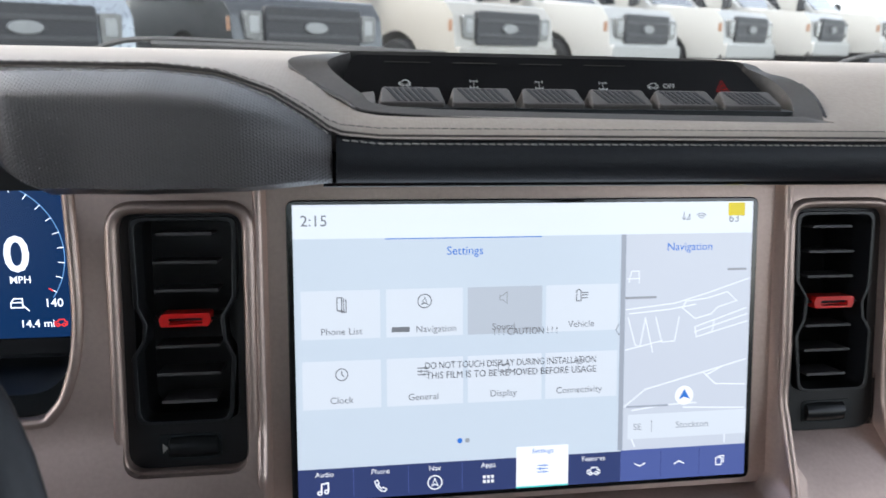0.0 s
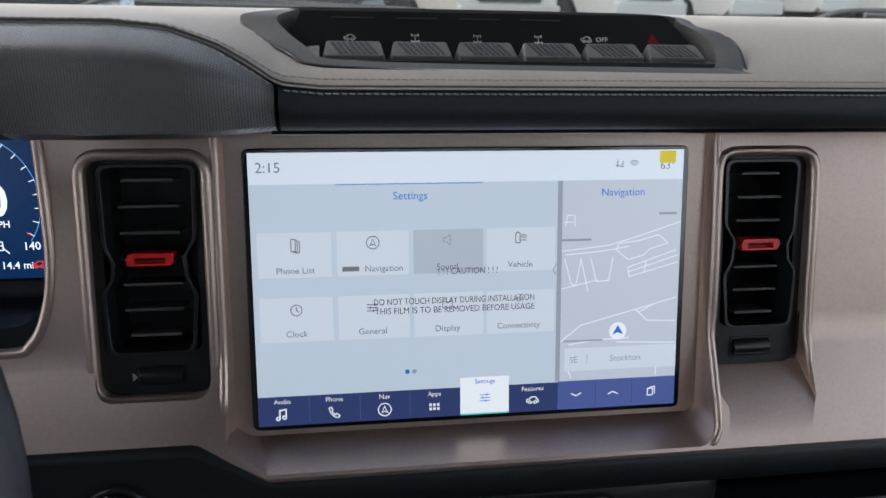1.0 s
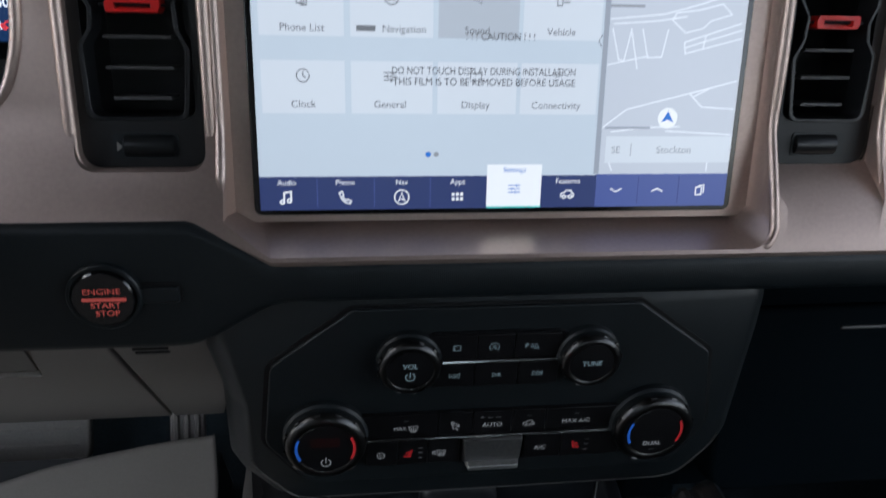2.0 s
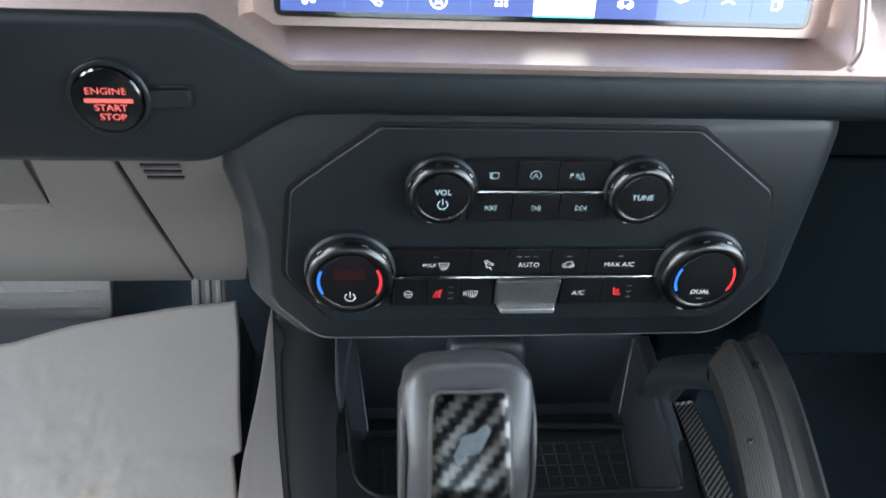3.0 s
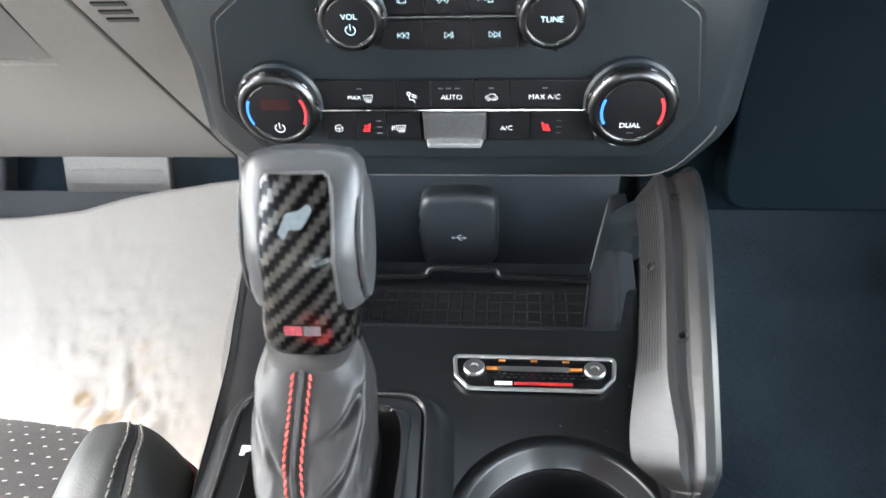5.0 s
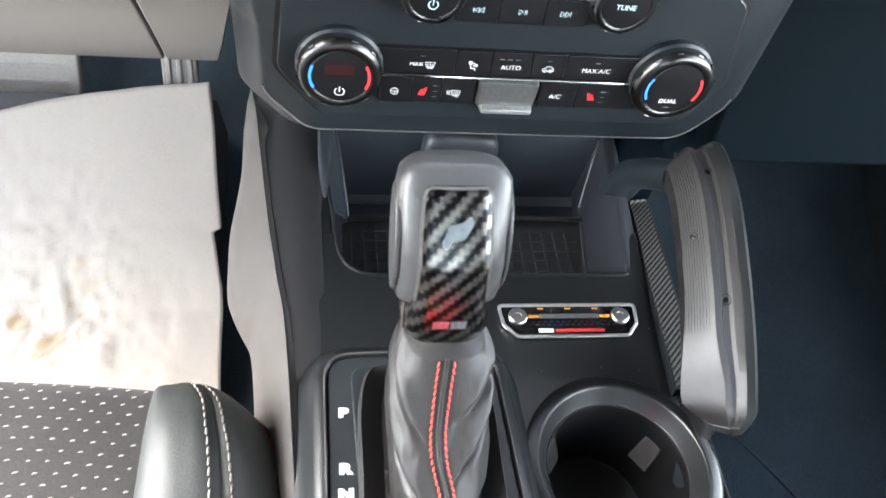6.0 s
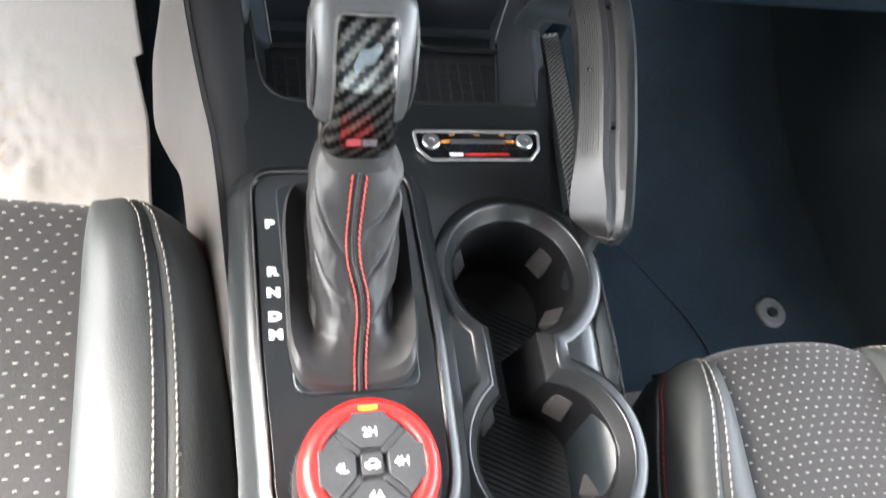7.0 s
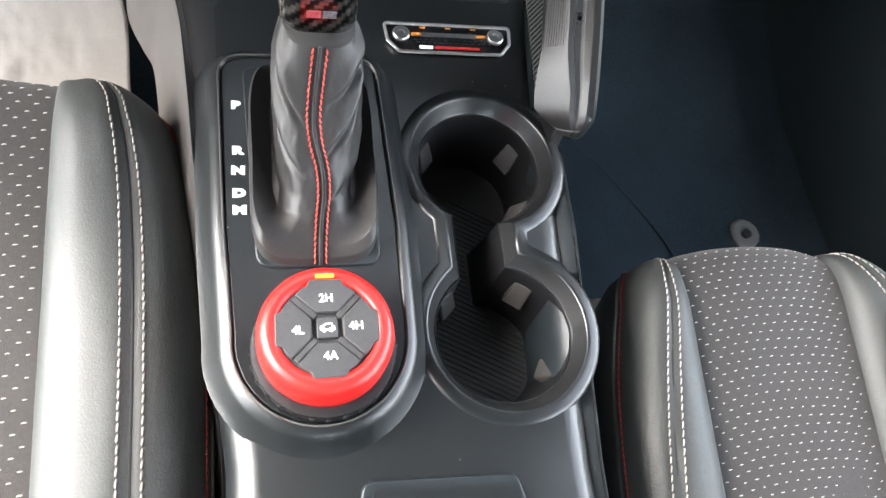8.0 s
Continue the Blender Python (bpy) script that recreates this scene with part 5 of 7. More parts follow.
part("cup_flange", loft([[Vector((x, y, z)) for x, y in eight(d)] for d, z in ((-0.0105, 0.905), (-0.0103, 0.9290), (-0.0096, 0.9342), (-0.0082, 0.9362), (-0.0060, 0.9371), (-0.0036, 0.9378), (-0.0018, 0.9382), (-0.0008, 0.9382), (0.0001, 0.9377), (0.0007, 0.9368), (0.0012, 0.9356))], caps=False), SATIN, con, "satin collar of the cup wells", angle=60)
part("cup_rim", loft([[Vector((x, y, z)) for x, y in eight(d)] for d, z in ((0.0010, 0.9364), (0.0020, 0.9346), (0.0056, 0.9275), (0.0062, 0.9268), (0.0068, 0.9272), (0.0074, 0.9256))], caps=False), WELL, con, "bevelled rim inside the cup wells", angle=25)
well = loft([[Vector((x, y, z)) for x, y in eight(d)] for d, z in ((0.0066, 0.9268), (0.0070, 0.925), (0.0085, 0.90), (0.0115, 0.862), (0.015, 0.859))], first=False)
part("cup_well", well, DARKER, con, "joined black cup wells")
part("cup_mat", prism(eight(0.0125), 0.8595, 0.8625), RUBBER, con, "ribbed rubber mat in the cup wells")
for j in range(44):
    d = -0.03 + j * 0.0042
    c = Vector((0.058, d))
    pts = [p for p in [(x, c.y - 0.55 * (x - 0.058)) for x in np.linspace(0.0, 0.12, 61)] if (math.hypot(p[0] - 0.0575, p[1] - 0.1475) < 0.036 or math.hypot(p[0] - 0.058, p[1] - 0.031) < 0.0375 or (0.04 < p[0] < 0.06 and 0.05 < p[1] < 0.13))]
    if len(pts) > 3:
        part("mat_rib", tube([(x, y, 0.8625) for x, y in (pts[0], pts[-1])], 0.0009, 5), RUBBER, con)
CUP_GRIP = surface("grey_rubber_grip", (0.033, 0.031, 0.030), 0.7, var=0.1)
for cx, cy, r, a in ((0.0575, 0.1475, 0.0425, 35), (0.0575, 0.1475, 0.0425, 143), (0.0575, 0.1475, 0.0425, -34), (0.058, 0.031, 0.044, 56), (0.058, 0.031, 0.044, 135), (0.058, 0.031, 0.044, -28)):
    m = Matrix.Translation((cx + r * math.cos(radians(a)), cy + r * math.sin(radians(a)), 0.904)) @ pose(0, 0, 0, 0, 0, a)
    part("cup_grip", prism(rrect(-0.010, 0.004, -0.0075, 0.0075, 0.002), -0.012, 0.008, m, top=rrect(-0.002, 0.004, -0.0065, 0.0065, 0.002)), CUP_GRIP, con, "grey rubber cup grip", bevel=0.001)

# raised shifter surround with its fine bright edge
PL = rounded([(-0.111, 0.213, 0.016), (-0.1075, 0.095, 0.2), (-0.1035, 0.030, 0.1)] + [(-0.0560 + 0.0478 * math.cos(radians(q)), 0.0270 + 0.0485 * math.sin(radians(q)), 0.0) for q in range(184, 360, 8)] + [(-0.0080, 0.030, 0.1), (-0.0075, 0.095, 0.2), (-0.0125, 0.215, 0.016)], 8)

part("surround", loft([[Vector((x, y, z)) for x, y in grow(PL, d)] for d, z in ((0.017, 0.934), (0.0125, 0.9385), (0.008, 0.9475), (0.0045, 0.9525), (0.001, 0.9535), (-0.002, 0.950))]), SATIN, con, "rounded raised surround", angle=60)
part("plate_edge", tube([Vector((x, y, 0.9533)) for x, y in grow(PL, 0.0005)] + [Vector((*grow(PL, 0.0005)[0], 0.9533))], 0.0007, 6), GREYDARK, con, "thin grey edge line")
plate = part("gear_plate", prism(grow(PL, -0.0012), 0.944, 0.9525), SATIN, con, "gloss black gear plate with white letters", bevel=0.001)
BT = rounded([(-0.0965, 0.204, 0.008), (-0.090, 0.068, 0.010), (-0.0195, 0.068, 0.010), (-0.0185, 0.205, 0.008)], 6)
for ch, y in (("P", 0.1760), ("R", 0.1440), ("N", 0.1305), ("D", 0.1155), ("M", 0.1045)):
    lettering(ch, 0.0072, pose(-0.1005 + (0.176 - y) * 0.025, y, 0.9529) @ Matrix.Diagonal((1.35, 1, 1, 1)), WHITE_INK, plate, "gear_letter", bold=0.0006)

# tray at the front: floor, mat grid, sloping back wall with usb cover, side fins
part("tray_floor", prism(rounded([(-0.112, 0.368, 0), (-0.105, 0.28, 0.03), (0.096, 0.28, 0.012), (0.10, 0.368, 0)], 6), 0.886, 0.898), DARKER, con)
MAT_BLACK = surface("black_tray_rubber", (0.010, 0.011, 0.012), 0.55, grain=1500, bump=0.2)
part("tray_mat", prism(TRAY, 0.898, 0.9015), MAT_BLACK, con, "black rubber tray mat with grid")
for j in range(19):
    x = -0.092 + j * 0.0091
    part("mat_rib", tube([(x, 0.294, 0.9015), (x * 1.02, 0.356, 0.9015)], 0.0009, 6), MAT_BLACK, con)
for j in range(7):
    y = 0.296 + j * 0.0097
    part("mat_rib", tube([(-0.094, y, 0.9015), (0.076 + 0.14 * (y - 0.296), y, 0.9015)], 0.0009, 6), MAT_BLACK, con)
part("tray_lip", tube(spline([(-0.106, 0.364, 0.904), (-0.05, 0.366, 0.905), (-0.03, 0.367, 0.906), (-0.022, 0.369, 0.911), (0.018, 0.369, 0.911), (0.026, 0.367, 0.906), (0.05, 0.366, 0.905), (0.090, 0.366, 0.904)], 4), 0.0022, 8), WELL, con, "raised lip at the back of the tray")
TRAY_BLACK = surface("soft_black_tray_plastic", (0.0215, 0.0255, 0.0310), 0.42, grain=1800, bump=0.08, var=0.08)
part("tray_back", loft([[Vector((x, y, z)) for y, z in ((0.368, 0.872), (0.412, 0.870), (0.4175, 0.876), (0.4195, 0.90), (0.4215, 0.96), (0.4215, 1.02), (0.46, 1.02), (0.46, 0.85), (0.368, 0.85))] for x in (-0.125, -0.06, 0.0, 0.06, 0.112)]), TRAY_BLACK, con, "upright black back wall")
s = -1
part("side_fin", hull([(s * 0.106, 0.419, 0.952), (s * 0.104, 0.414, 0.946), (s * 0.0975, 0.419, 0.872), (s * 0.0945, 0.366, 0.899), (s * 0.0955, 0.362, 0.9045), (s * 0.118, 0.419, 0.956), (s * 0.120, 0.419, 0.872), (s * 0.1165, 0.362, 0.9365), (s * 0.1125, 0.350, 0.936), (s * 0.1165, 0.362, 0.89)]), TRAY_BLACK, con, "wedge-shaped fin beside the tray", bevel=0.0035, seg=3)
part("tray_wall", hull([(s * 0.098, 0.37, 0.892), (s * 0.098, 0.285, 0.892), (s * 0.104, 0.285, 0.9355), (s * 0.110, 0.37, 0.9355), (s * 0.1165, 0.37, 0.892), (s * 0.115, 0.285, 0.892), (s * 0.1155, 0.29, 0.9355), (s * 0.1165, 0.37, 0.9355)]), SATIN, con, "", bevel=0.002)
# shoulder colour raised above the deck's to carry the left windows' reflection
part("shoulder", loft([[Vector((s * x, y, z)) for x, z in ((0.106, 0.86), (xi, zi - 0.004), (xi + 0.004, zi), (xo - 0.005, zo), (xo, zo - 0.004), (xo, 0.86))] for y, xi, zi, xo, zo in ((0.10, 0.104, 0.925, 0.1225, 0.922), (0.18, 0.106, 0.933, 0.129, 0.933), (0.23, 0.107, 0.9352, 0.1340, 0.9365), (0.28, 0.108, 0.9362, 0.1415, 0.9372), (0.34, 0.112, 0.937, 0.1515, 0.9385), (0.39, 0.114, 0.942, 0.1585, 0.9405), (0.425, 0.116, 0.950, 0.1635, 0.943), (0.45, 0.116, 0.958, 0.167, 0.944))]), surface("window_lit_shoulder", (0.0200, 0.0198, 0.0205), 0.40, grain=2600, bump=0.05, var=0.08), con, "smooth shoulder beside the tray, lightened for the window reflection", angle=60)
part("tray_ramp", hull([(0.0795, 0.2930, 0.8985), (0.0925, 0.3825, 0.8985), (0.0970, 0.2780, 0.9362), (0.1072, 0.3670, 0.9362), (0.1066, 0.4190, 0.9433), (0.1110, 0.4195, 0.9450), (0.0990, 0.4195, 0.8800), (0.0925, 0.3825, 0.8800), (0.0795, 0.2930, 0.8800), (0.1040, 0.2780, 0.8800), (0.1180, 0.4195, 0.8800), (0.1180, 0.4195, 0.9450), (0.1165, 0.3670, 0.9250), (0.1130, 0.2780, 0.9250)]), surface("soft_black_ramp_plastic", (0.0125, 0.0140, 0.0170), 0.42, grain=1800, bump=0.08, var=0.08), con, "smooth ramp beside the tray", bevel=0.0022, seg=3)
part("ramp_edge", tube([(0.1062, 0.4175, 0.9420), (0.1028, 0.4080, 0.9290), (0.0975, 0.3950, 0.9130), (0.0930, 0.3830, 0.8995)], [0.0012, 0.0017, 0.0015, 0.0010], 8), SATIN, con, "smooth edge of the ramp")
e = -1
part("fin_edge", tube([(e * 0.1055, 0.4165, 0.9505), (e * 0.1025, 0.405, 0.9385), (e * 0.0985, 0.385, 0.9195), (e * 0.0950, 0.366, 0.9050)], [0.0008, 0.0016, 0.0018, 0.0012], 8), SATIN, con, "smooth edge of the fin")
rim_path = rounded([(-0.110, 0.372, 0.0), (-0.1005, 0.2845, 0.03), (0.0945, 0.2845, 0.012), (0.0970, 0.2860, 0.0)], 6)
part("mat_rim", tube([(0.0795, 0.296, 0.9015), (0.0860, 0.340, 0.9015), (0.0915, 0.376, 0.9015)], 0.0012, 8), TRAY_BLACK, con, "raised edge of the mat")
# pale wedge stands in for the highlight on the socket cover's left hinge
part("hinge_glint", prism(rounded([(-0.0035, -0.012, 0.001), (0.0035, -0.012, 0.001), (0.0022, 0.010, 0.0015), (-0.0012, 0.011, 0.0015)], 4), 0.0, 0.004, pose(-0.0285, 0.4165, 0.9310, 88)), surface("pale_grey_glint", (0.075, 0.072, 0.070), 0.5, var=0.08), con, "small pale wedge for the highlight on the cover hinge", bevel=0.0006)
part("tray_rim", tube([(x, y, 0.9352) for x, y in rim_path], 0.0016, 8), SATIN, con, "rounded rim of the tray")
USB_GREY = surface("dark_grey_flap", (0.0190, 0.0215, 0.0255), 0.45, grain=1500, bump=0.15)
USB = pose(-0.0065, 0.4170, 0.9115, 88)
cover_rings = []
for w0, k in ((-0.004, 1.0), (0.006, 1.0), (0.0095, 0.97), (0.0115, 0.90), (0.0122, 0.78), (0.0124, 0.4)):
    cover_rings.append([USB @ Vector((x * k, 0.003 + (y - 0.003) * k, w0)) for x, y in rounded([(-0.0290, -0.0300, 0.013), (0.0000, -0.0325), (0.0290, -0.0300, 0.015), (0.0305, 0.003), (0.0290, 0.0370, 0.015), (0.0, 0.0390), (-0.0285, 0.0370, 0.013), (-0.0320, 0.003)])])
part("usb_cover", loft(cover_rings), USB_GREY, con, "rounded dark grey socket cover", angle=60)
part("cover_hinge", prism(rrect(-0.0312, -0.0290, -0.010, 0.016, 0.001), 0.0, 0.0090, USB), DARKER, con)
strokes([[(-0.004, 0), (0.005, 0)], [(0.0035, 0.001), (0.0055, 0), (0.0035, -0.001)], [(-0.002, 0), (0.0, 0.0022), (0.002, 0.0022)], [(-0.001, 0), (0.0008, -0.0022), (0.002, -0.0022)], arc(-0.0048, 0, 0.0007, 0, 360, 8)], 0.0008, 0.0126, USB, WHITE_INK, con, "usb_symbol")

# console sides down to the floor
LEFT_LINE = ((0.64, -0.190, 0.80, -0.206, 0.72), (0.54, -0.180, 0.890, -0.194, 0.80), (0.44, -0.1655, 0.945, -0.1845, 0.850), (0.40, -0.160, 0.942, -0.189, 0.846), (0.36, -0.1545, 0.940, -0.1878, 0.845), (0.325, -0.1495, 0.939, -0.1845, 0.845), (0.30, -0.1452, 0.938, -0.1745, 0.845), (0.28, -0.1418, 0.938, -0.1652, 0.846), (0.25, -0.1362, 0.938, -0.1605, 0.846), (0.205, -0.1315, 0.937, -0.1565, 0.845), (0.15, -0.1268, 0.934, -0.152, 0.842), (0.10, -0.1225, 0.922, -0.146, 0.835), (0.03, -0.1175, 0.900, -0.136, 0.825), (-0.03, -0.1130, 0.880, -0.128, 0.815), (-0.15, -0.110, 0.860, -0.122, 0.80), (-0.42, -0.109, 0.850, -0.118, 0.79))
left = []
for y, xc, zc, xe, ze in LEFT_LINE:
    left.append([Vector(p) for p in ((xc + 0.020, y, zc - 0.06), (xc + 0.010, y, zc - 0.007), (xc + 0.003, y, zc - 0.0010), (xc, y, zc), (xc * 0.75 + xe * 0.25 - 0.0016, y, zc * 0.75 + ze * 0.25 + 0.0022), (xc * 0.4 + xe * 0.6 - 0.0024, y, zc * 0.4 + ze * 0.6 + 0.0022), (xe - 0.0006, y, ze + 0.004), (xe, y, ze - 0.002), (xe + 0.002, y, ze - 0.010), (xe + 0.012, y, ze - 0.035), (xe + 0.016, y, 0.55), (xc + 0.02, y, 0.55))])
# slate tone carries the light from the left on dark console plastic
part("side_panel", loft([list(r) for r in zip(*(spline(list(c), 5) for c in zip(*left)))]), surface("side_lit_grained_plastic", (0.054, 0.049, 0.046), 0.42, grain=1300, bump=0.3, var=0.08), con, "grained side panel, lightened to slate for the light from the left", angle=50)
part("edge_line", tube(spline([(xc + 0.0006, y, zc + 0.0004) for y, xc, zc, xe, ze in LEFT_LINE[1:]], 5), 0.0006, 6), SATIN, con, "fine raised edge of the side panel")
right = []
for y, xt, zt, xb in ((0.45, 0.150, 0.88, 0.165), (0.36, 0.140, 0.885, 0.150), (0.25, 0.128, 0.900, 0.138), (0.18, 0.121, 0.930, 0.136), (0.10, 0.1195, 0.932, 0.134), (-0.05, 0.110, 0.926, 0.124), (-0.15, 0.108, 0.924, 0.118), (-0.42, 0.108, 0.92, 0.114)):
    right.append([Vector(p) for p in ((xt - 0.022, y, 0.55), (xt - 0.022, y, zt - 0.012), (xt - 0.012, y, zt - 0.001), (xt - 0.004, y, zt), (xt, y, zt - 0.005), (xt + 0.003, y, zt - 0.02), (xb, y, zt - 0.12), (xb + 0.004, y, 0.55))])
part("side_panel", loft(right), DARK, con, "black side panel", angle=50)
part("edge_strip", tube([(xt - 0.004, y, zt + 0.0005) for y, xt, zt in ((0.17, 0.1212, 0.9315), (0.10, 0.1195, 0.932), (-0.05, 0.110, 0.926), (-0.15, 0.108, 0.924))], 0.0010, 6), SMOKED, con)
# hatch behind the cup wells
HT = rounded([(-0.046, -0.16, 0.01), (0.070, -0.16, 0.01), (0.050, -0.0535, 0.008), (-0.038, -0.0500, 0.008)], 6)
part("bin_frame", prism(HT, 0.925, 0.9385), DARK, con, "black frame of the rear bin", bevel=0.0015)
part("bin_lid", prism(grow(HT, -0.006), 0.930, 0.9405), SATIN, con, bevel=0.0015)
part("bin_recess", prism([(0.5 * x, (y + 0.105) * 0.5 - 0.115) for x, y in grow(HT, -0.006)], 0.935, 0.9412), DARKER, con)

# specks of dust that have settled on the console
specks = bmesh.new()
for _ in range(40):
    x, y = random.uniform(-0.115, 0.10), random.uniform(-0.15, 0.275)
    on_plate = -0.108 < x < -0.008 and -0.02 < y < 0.21
    if on_plate and (abs(x + 0.055) < 0.045 or y < 0.07) or math.hypot(x - 0.0575, y - 0.1475) < 0.056 or math.hypot(x - 0.058, y - 0.031) < 0.058 or 0.0 < x < 0.09 and 0.228 < y < 0.262:
        continue
    r, z = random.uniform(0.00012, 0.00028), 0.9526 if on_plate else 0.9361
    a = random.uniform(0, 3)
    lathe([(r, 0.0), (r * 0.7, r), (r * 0.1, r * 1.2)], Matrix.Translation((x, y, z)) @ pose(0, 0, 0, 0, 0, a * 60), 5, specks)
tagged(part("dust", specks, WHITE_INK, con, "pale specks of dust"), kind="stuff")

# ---- gear selector ----
shift = thing("gear_selector", "gear selector with carbon fibre grip and leather boot stitched in orange", "gear selector", (-0.055, 0.14, 0.953))


CREASES = ((0.60, 0.22, -1, 0.0046), (0.38, 0.26, -1, 0.0038), (0.72, 0.12, 1, 0.0034), (0.48, 0.30, 1, 0.0046), (0.27, 0.16, 1, 0.0030))


def boot_ring(t, n=200):
    """A ring of the leather boot, t from 0 at the plate to 1 under the grip: a skirt that dips beside a puffed column."""
    T = (0, 0.04, 0.10, 0.18, 0.26, 0.36, 0.52, 0.72, 0.88, 1.0)

    def at(*v):
        return float(np.interp(t, T, v))

    wx = at(0.0372, 0.0370, 0.0356, 0.0310, 0.0252, 0.0238, 0.0250, 0.0248, 0.0214, 0.0180)
    back = at(0.069, 0.0715, 0.0775, 0.0865, 0.096, 0.106, 0.122, 0.140, 0.153, 0.160)
    fore = at(0.204, 0.2035, 0.2025, 0.201, 0.200, 0.200, 0.200, 0.199, 0.197, 0.194)
    z_rear = at(0.9545, 0.9572, 0.9595, 0.9622, 0.9665, 0.9735, 0.9875, 1.0070, 1.0230, 1.0320)
    z_side = at(0.9545, 0.9625, 0.9662, 0.9610, 0.9556, 0.9580, 0.9820, 1.0065, 1.0230, 1.0320)
    cx, cy, wy = -0.0560 + 0.0018 * t, (back + fore) / 2, (fore - back) / 2
    k = 5.0 - 1.8 * min(1, t * 2.5)
    amp = math.sin(math.pi * min(1, 0.04 + t * 0.98)) * min(1.0, 0.2 + 2.2 * (1 - t))
    out = []
    for i in range(n):
        a = 2 * math.pi * i / n
        c, s_ = math.cos(a), math.sin(a)
        r = (abs(c) ** k + abs(s_) ** k) ** (-1 / k)
        fold = amp * (0.0018 * noise.noise(Vector((c * 1.3, s_ * 1.3, t * 2.4 + 7))) + 0.0016 * noise.noise(Vector((c * 1.4 + 3, s_ * 1.4, t * 4.5 + c * 1.6))) + 0.0007 * noise.noise(Vector((c * 5, s_ * 5 + 2, t * 9 + c * 2))) + 0.0004 * noise.noise(Vector((c * 11, s_ * 11, t * 20))))
        side = (a - radians(270) + math.pi) % (2 * math.pi) - math.pi
        d = abs(side)
        for t0, lean, which, deep in CREASES:
            if side * which > 0 and 0.14 < d < 1.9:
                u = t - t0 - lean * (d - 0.14) + 0.03 * noise.noise(Vector((side * 2, t0 * 9, 1)))
                e = math.sin(math.pi * (d - 0.14) / 1.76) ** 0.7
                fold += 0.75 * deep * e * (0.7 * math.exp(-((u - 0.055) / 0.055) ** 2) - math.exp(-(u / 0.021) ** 2))
        flank = min(1.0, abs(c * r) * 1.15) ** 3
        z = z_rear * (1 - flank) + z_side * flank
        out.append(Vector((cx + c * r * wx + c * fold, cy + s_ * r * wy + s_ * fold, z + fold * 0.3)))
    return out


boot = part("boot", loft([boot_ring(i / 140) for i in range(141)]), BOOT_HIDE, shift, "gathered black leather boot", angle=80)
part("boot_frame", prism(BT, 0.9515, 0.9545), DARK, shift, bevel=0.0012)


def front_line(off, n=60):
    """A seam down the boot's rear face, off to one side of its middle."""
    pts = []
    for i in range(n + 1):
        t = i / n
        ring = boot_ring(t)
        mid = sum(q.y for q in ring) / len(ring)
        x = -0.0548 + off * (0.82 + 0.18 * t) + sum(float(np.interp(t + e, (0, 0.13, 0.26, 0.40, 0.52, 0.63, 0.78, 1), (0.0003, 0.0003, 0.0021, 0.0038, 0.0002, -0.0040, -0.0021, 0.0004))) for e in (-0.08, -0.04, 0, 0.04, 0.08)) / 5
        rear = sorted((p for p in ring if p.y < mid), key=lambda p: p.x)
        y = float(np.interp(x, [p.x for p in rear], [p.y for p in rear]))
        z = float(np.interp(x, [p.x for p in rear], [p.z for p in rear]))
        pts.append(Vector((x, y - 0.0003, z + 0.0005)))
    return pts


nose = (0, -0.75, 0.65)
stitches("stitching", front_line(-0.0038), 0.0034, 0.0029, 0.00043, ORANGE, shift, 0.25, nose, "orange stitching")
stitches("stitching", front_line(0.0038), 0.0034, 0.0029, 0.00043, ORANGE, shift, -0.25, nose, "orange stitching")
part("boot_seam", tube(front_line(0.0), 0.0011, 6), BOOT_HIDE, shift)
AX = Vector((0, 0.33, 0.944))
FR = Vector((0, -0.944, 0.33))
P0 = Vector((-0.0545, 0.180, 1.019))


def knob_ring(t, wx, wf, wb, k=3.2, n=48):
    out = []
    for i in range(n):
        a = 2 * math.pi * i / n
        c, s = math.cos(a), math.sin(a)
        r = (abs(c) ** k + abs(s) ** k) ** (-1 / k)
        out.append(P0 + AX * t + Vector((1, 0, 0)) * c * r * wx + FR * s * r * (wf if s > 0 else wb))
    return out


part("neck", loft([knob_ring(t, wx, wf, wb, 2.8) for t, wx, wf, wb in ((0.0085, 0.0190, 0.011, 0.014), (0.0105, 0.0205, 0.0120, 0.016), (0.02, 0.0208, 0.0120, 0.017), (0.05, 0.0195, 0.013, 0.018))]), CARBON, shift, "carbon fibre wrapped neck")
grip = part("grip", loft([knob_ring(*q) for q in ((0.026, 0.019, 0.010, 0.018), (0.029, 0.0235, 0.0125, 0.022), (0.036, 0.0250, 0.0150, 0.0240), (0.050, 0.0263, 0.0182, 0.025), (0.058, 0.0263, 0.0180, 0.0250), (0.070, 0.0263, 0.0156, 0.0250), (0.080, 0.0256, 0.0122, 0.0238), (0.0875, 0.0246, 0.0088, 0.0212), (0.0920, 0.0210, 0.0058, 0.0170), (0.0938, 0.0150, 0.0045, 0.0120), (0.0943, 0.007, 0.003, 0.006))]), surface("satin_grey_grip", (0.046, 0.047, 0.048), 0.33, grain=2200, bump=0.08, var=0.08), shift, "satin charcoal grip", angle=60)
inset = []
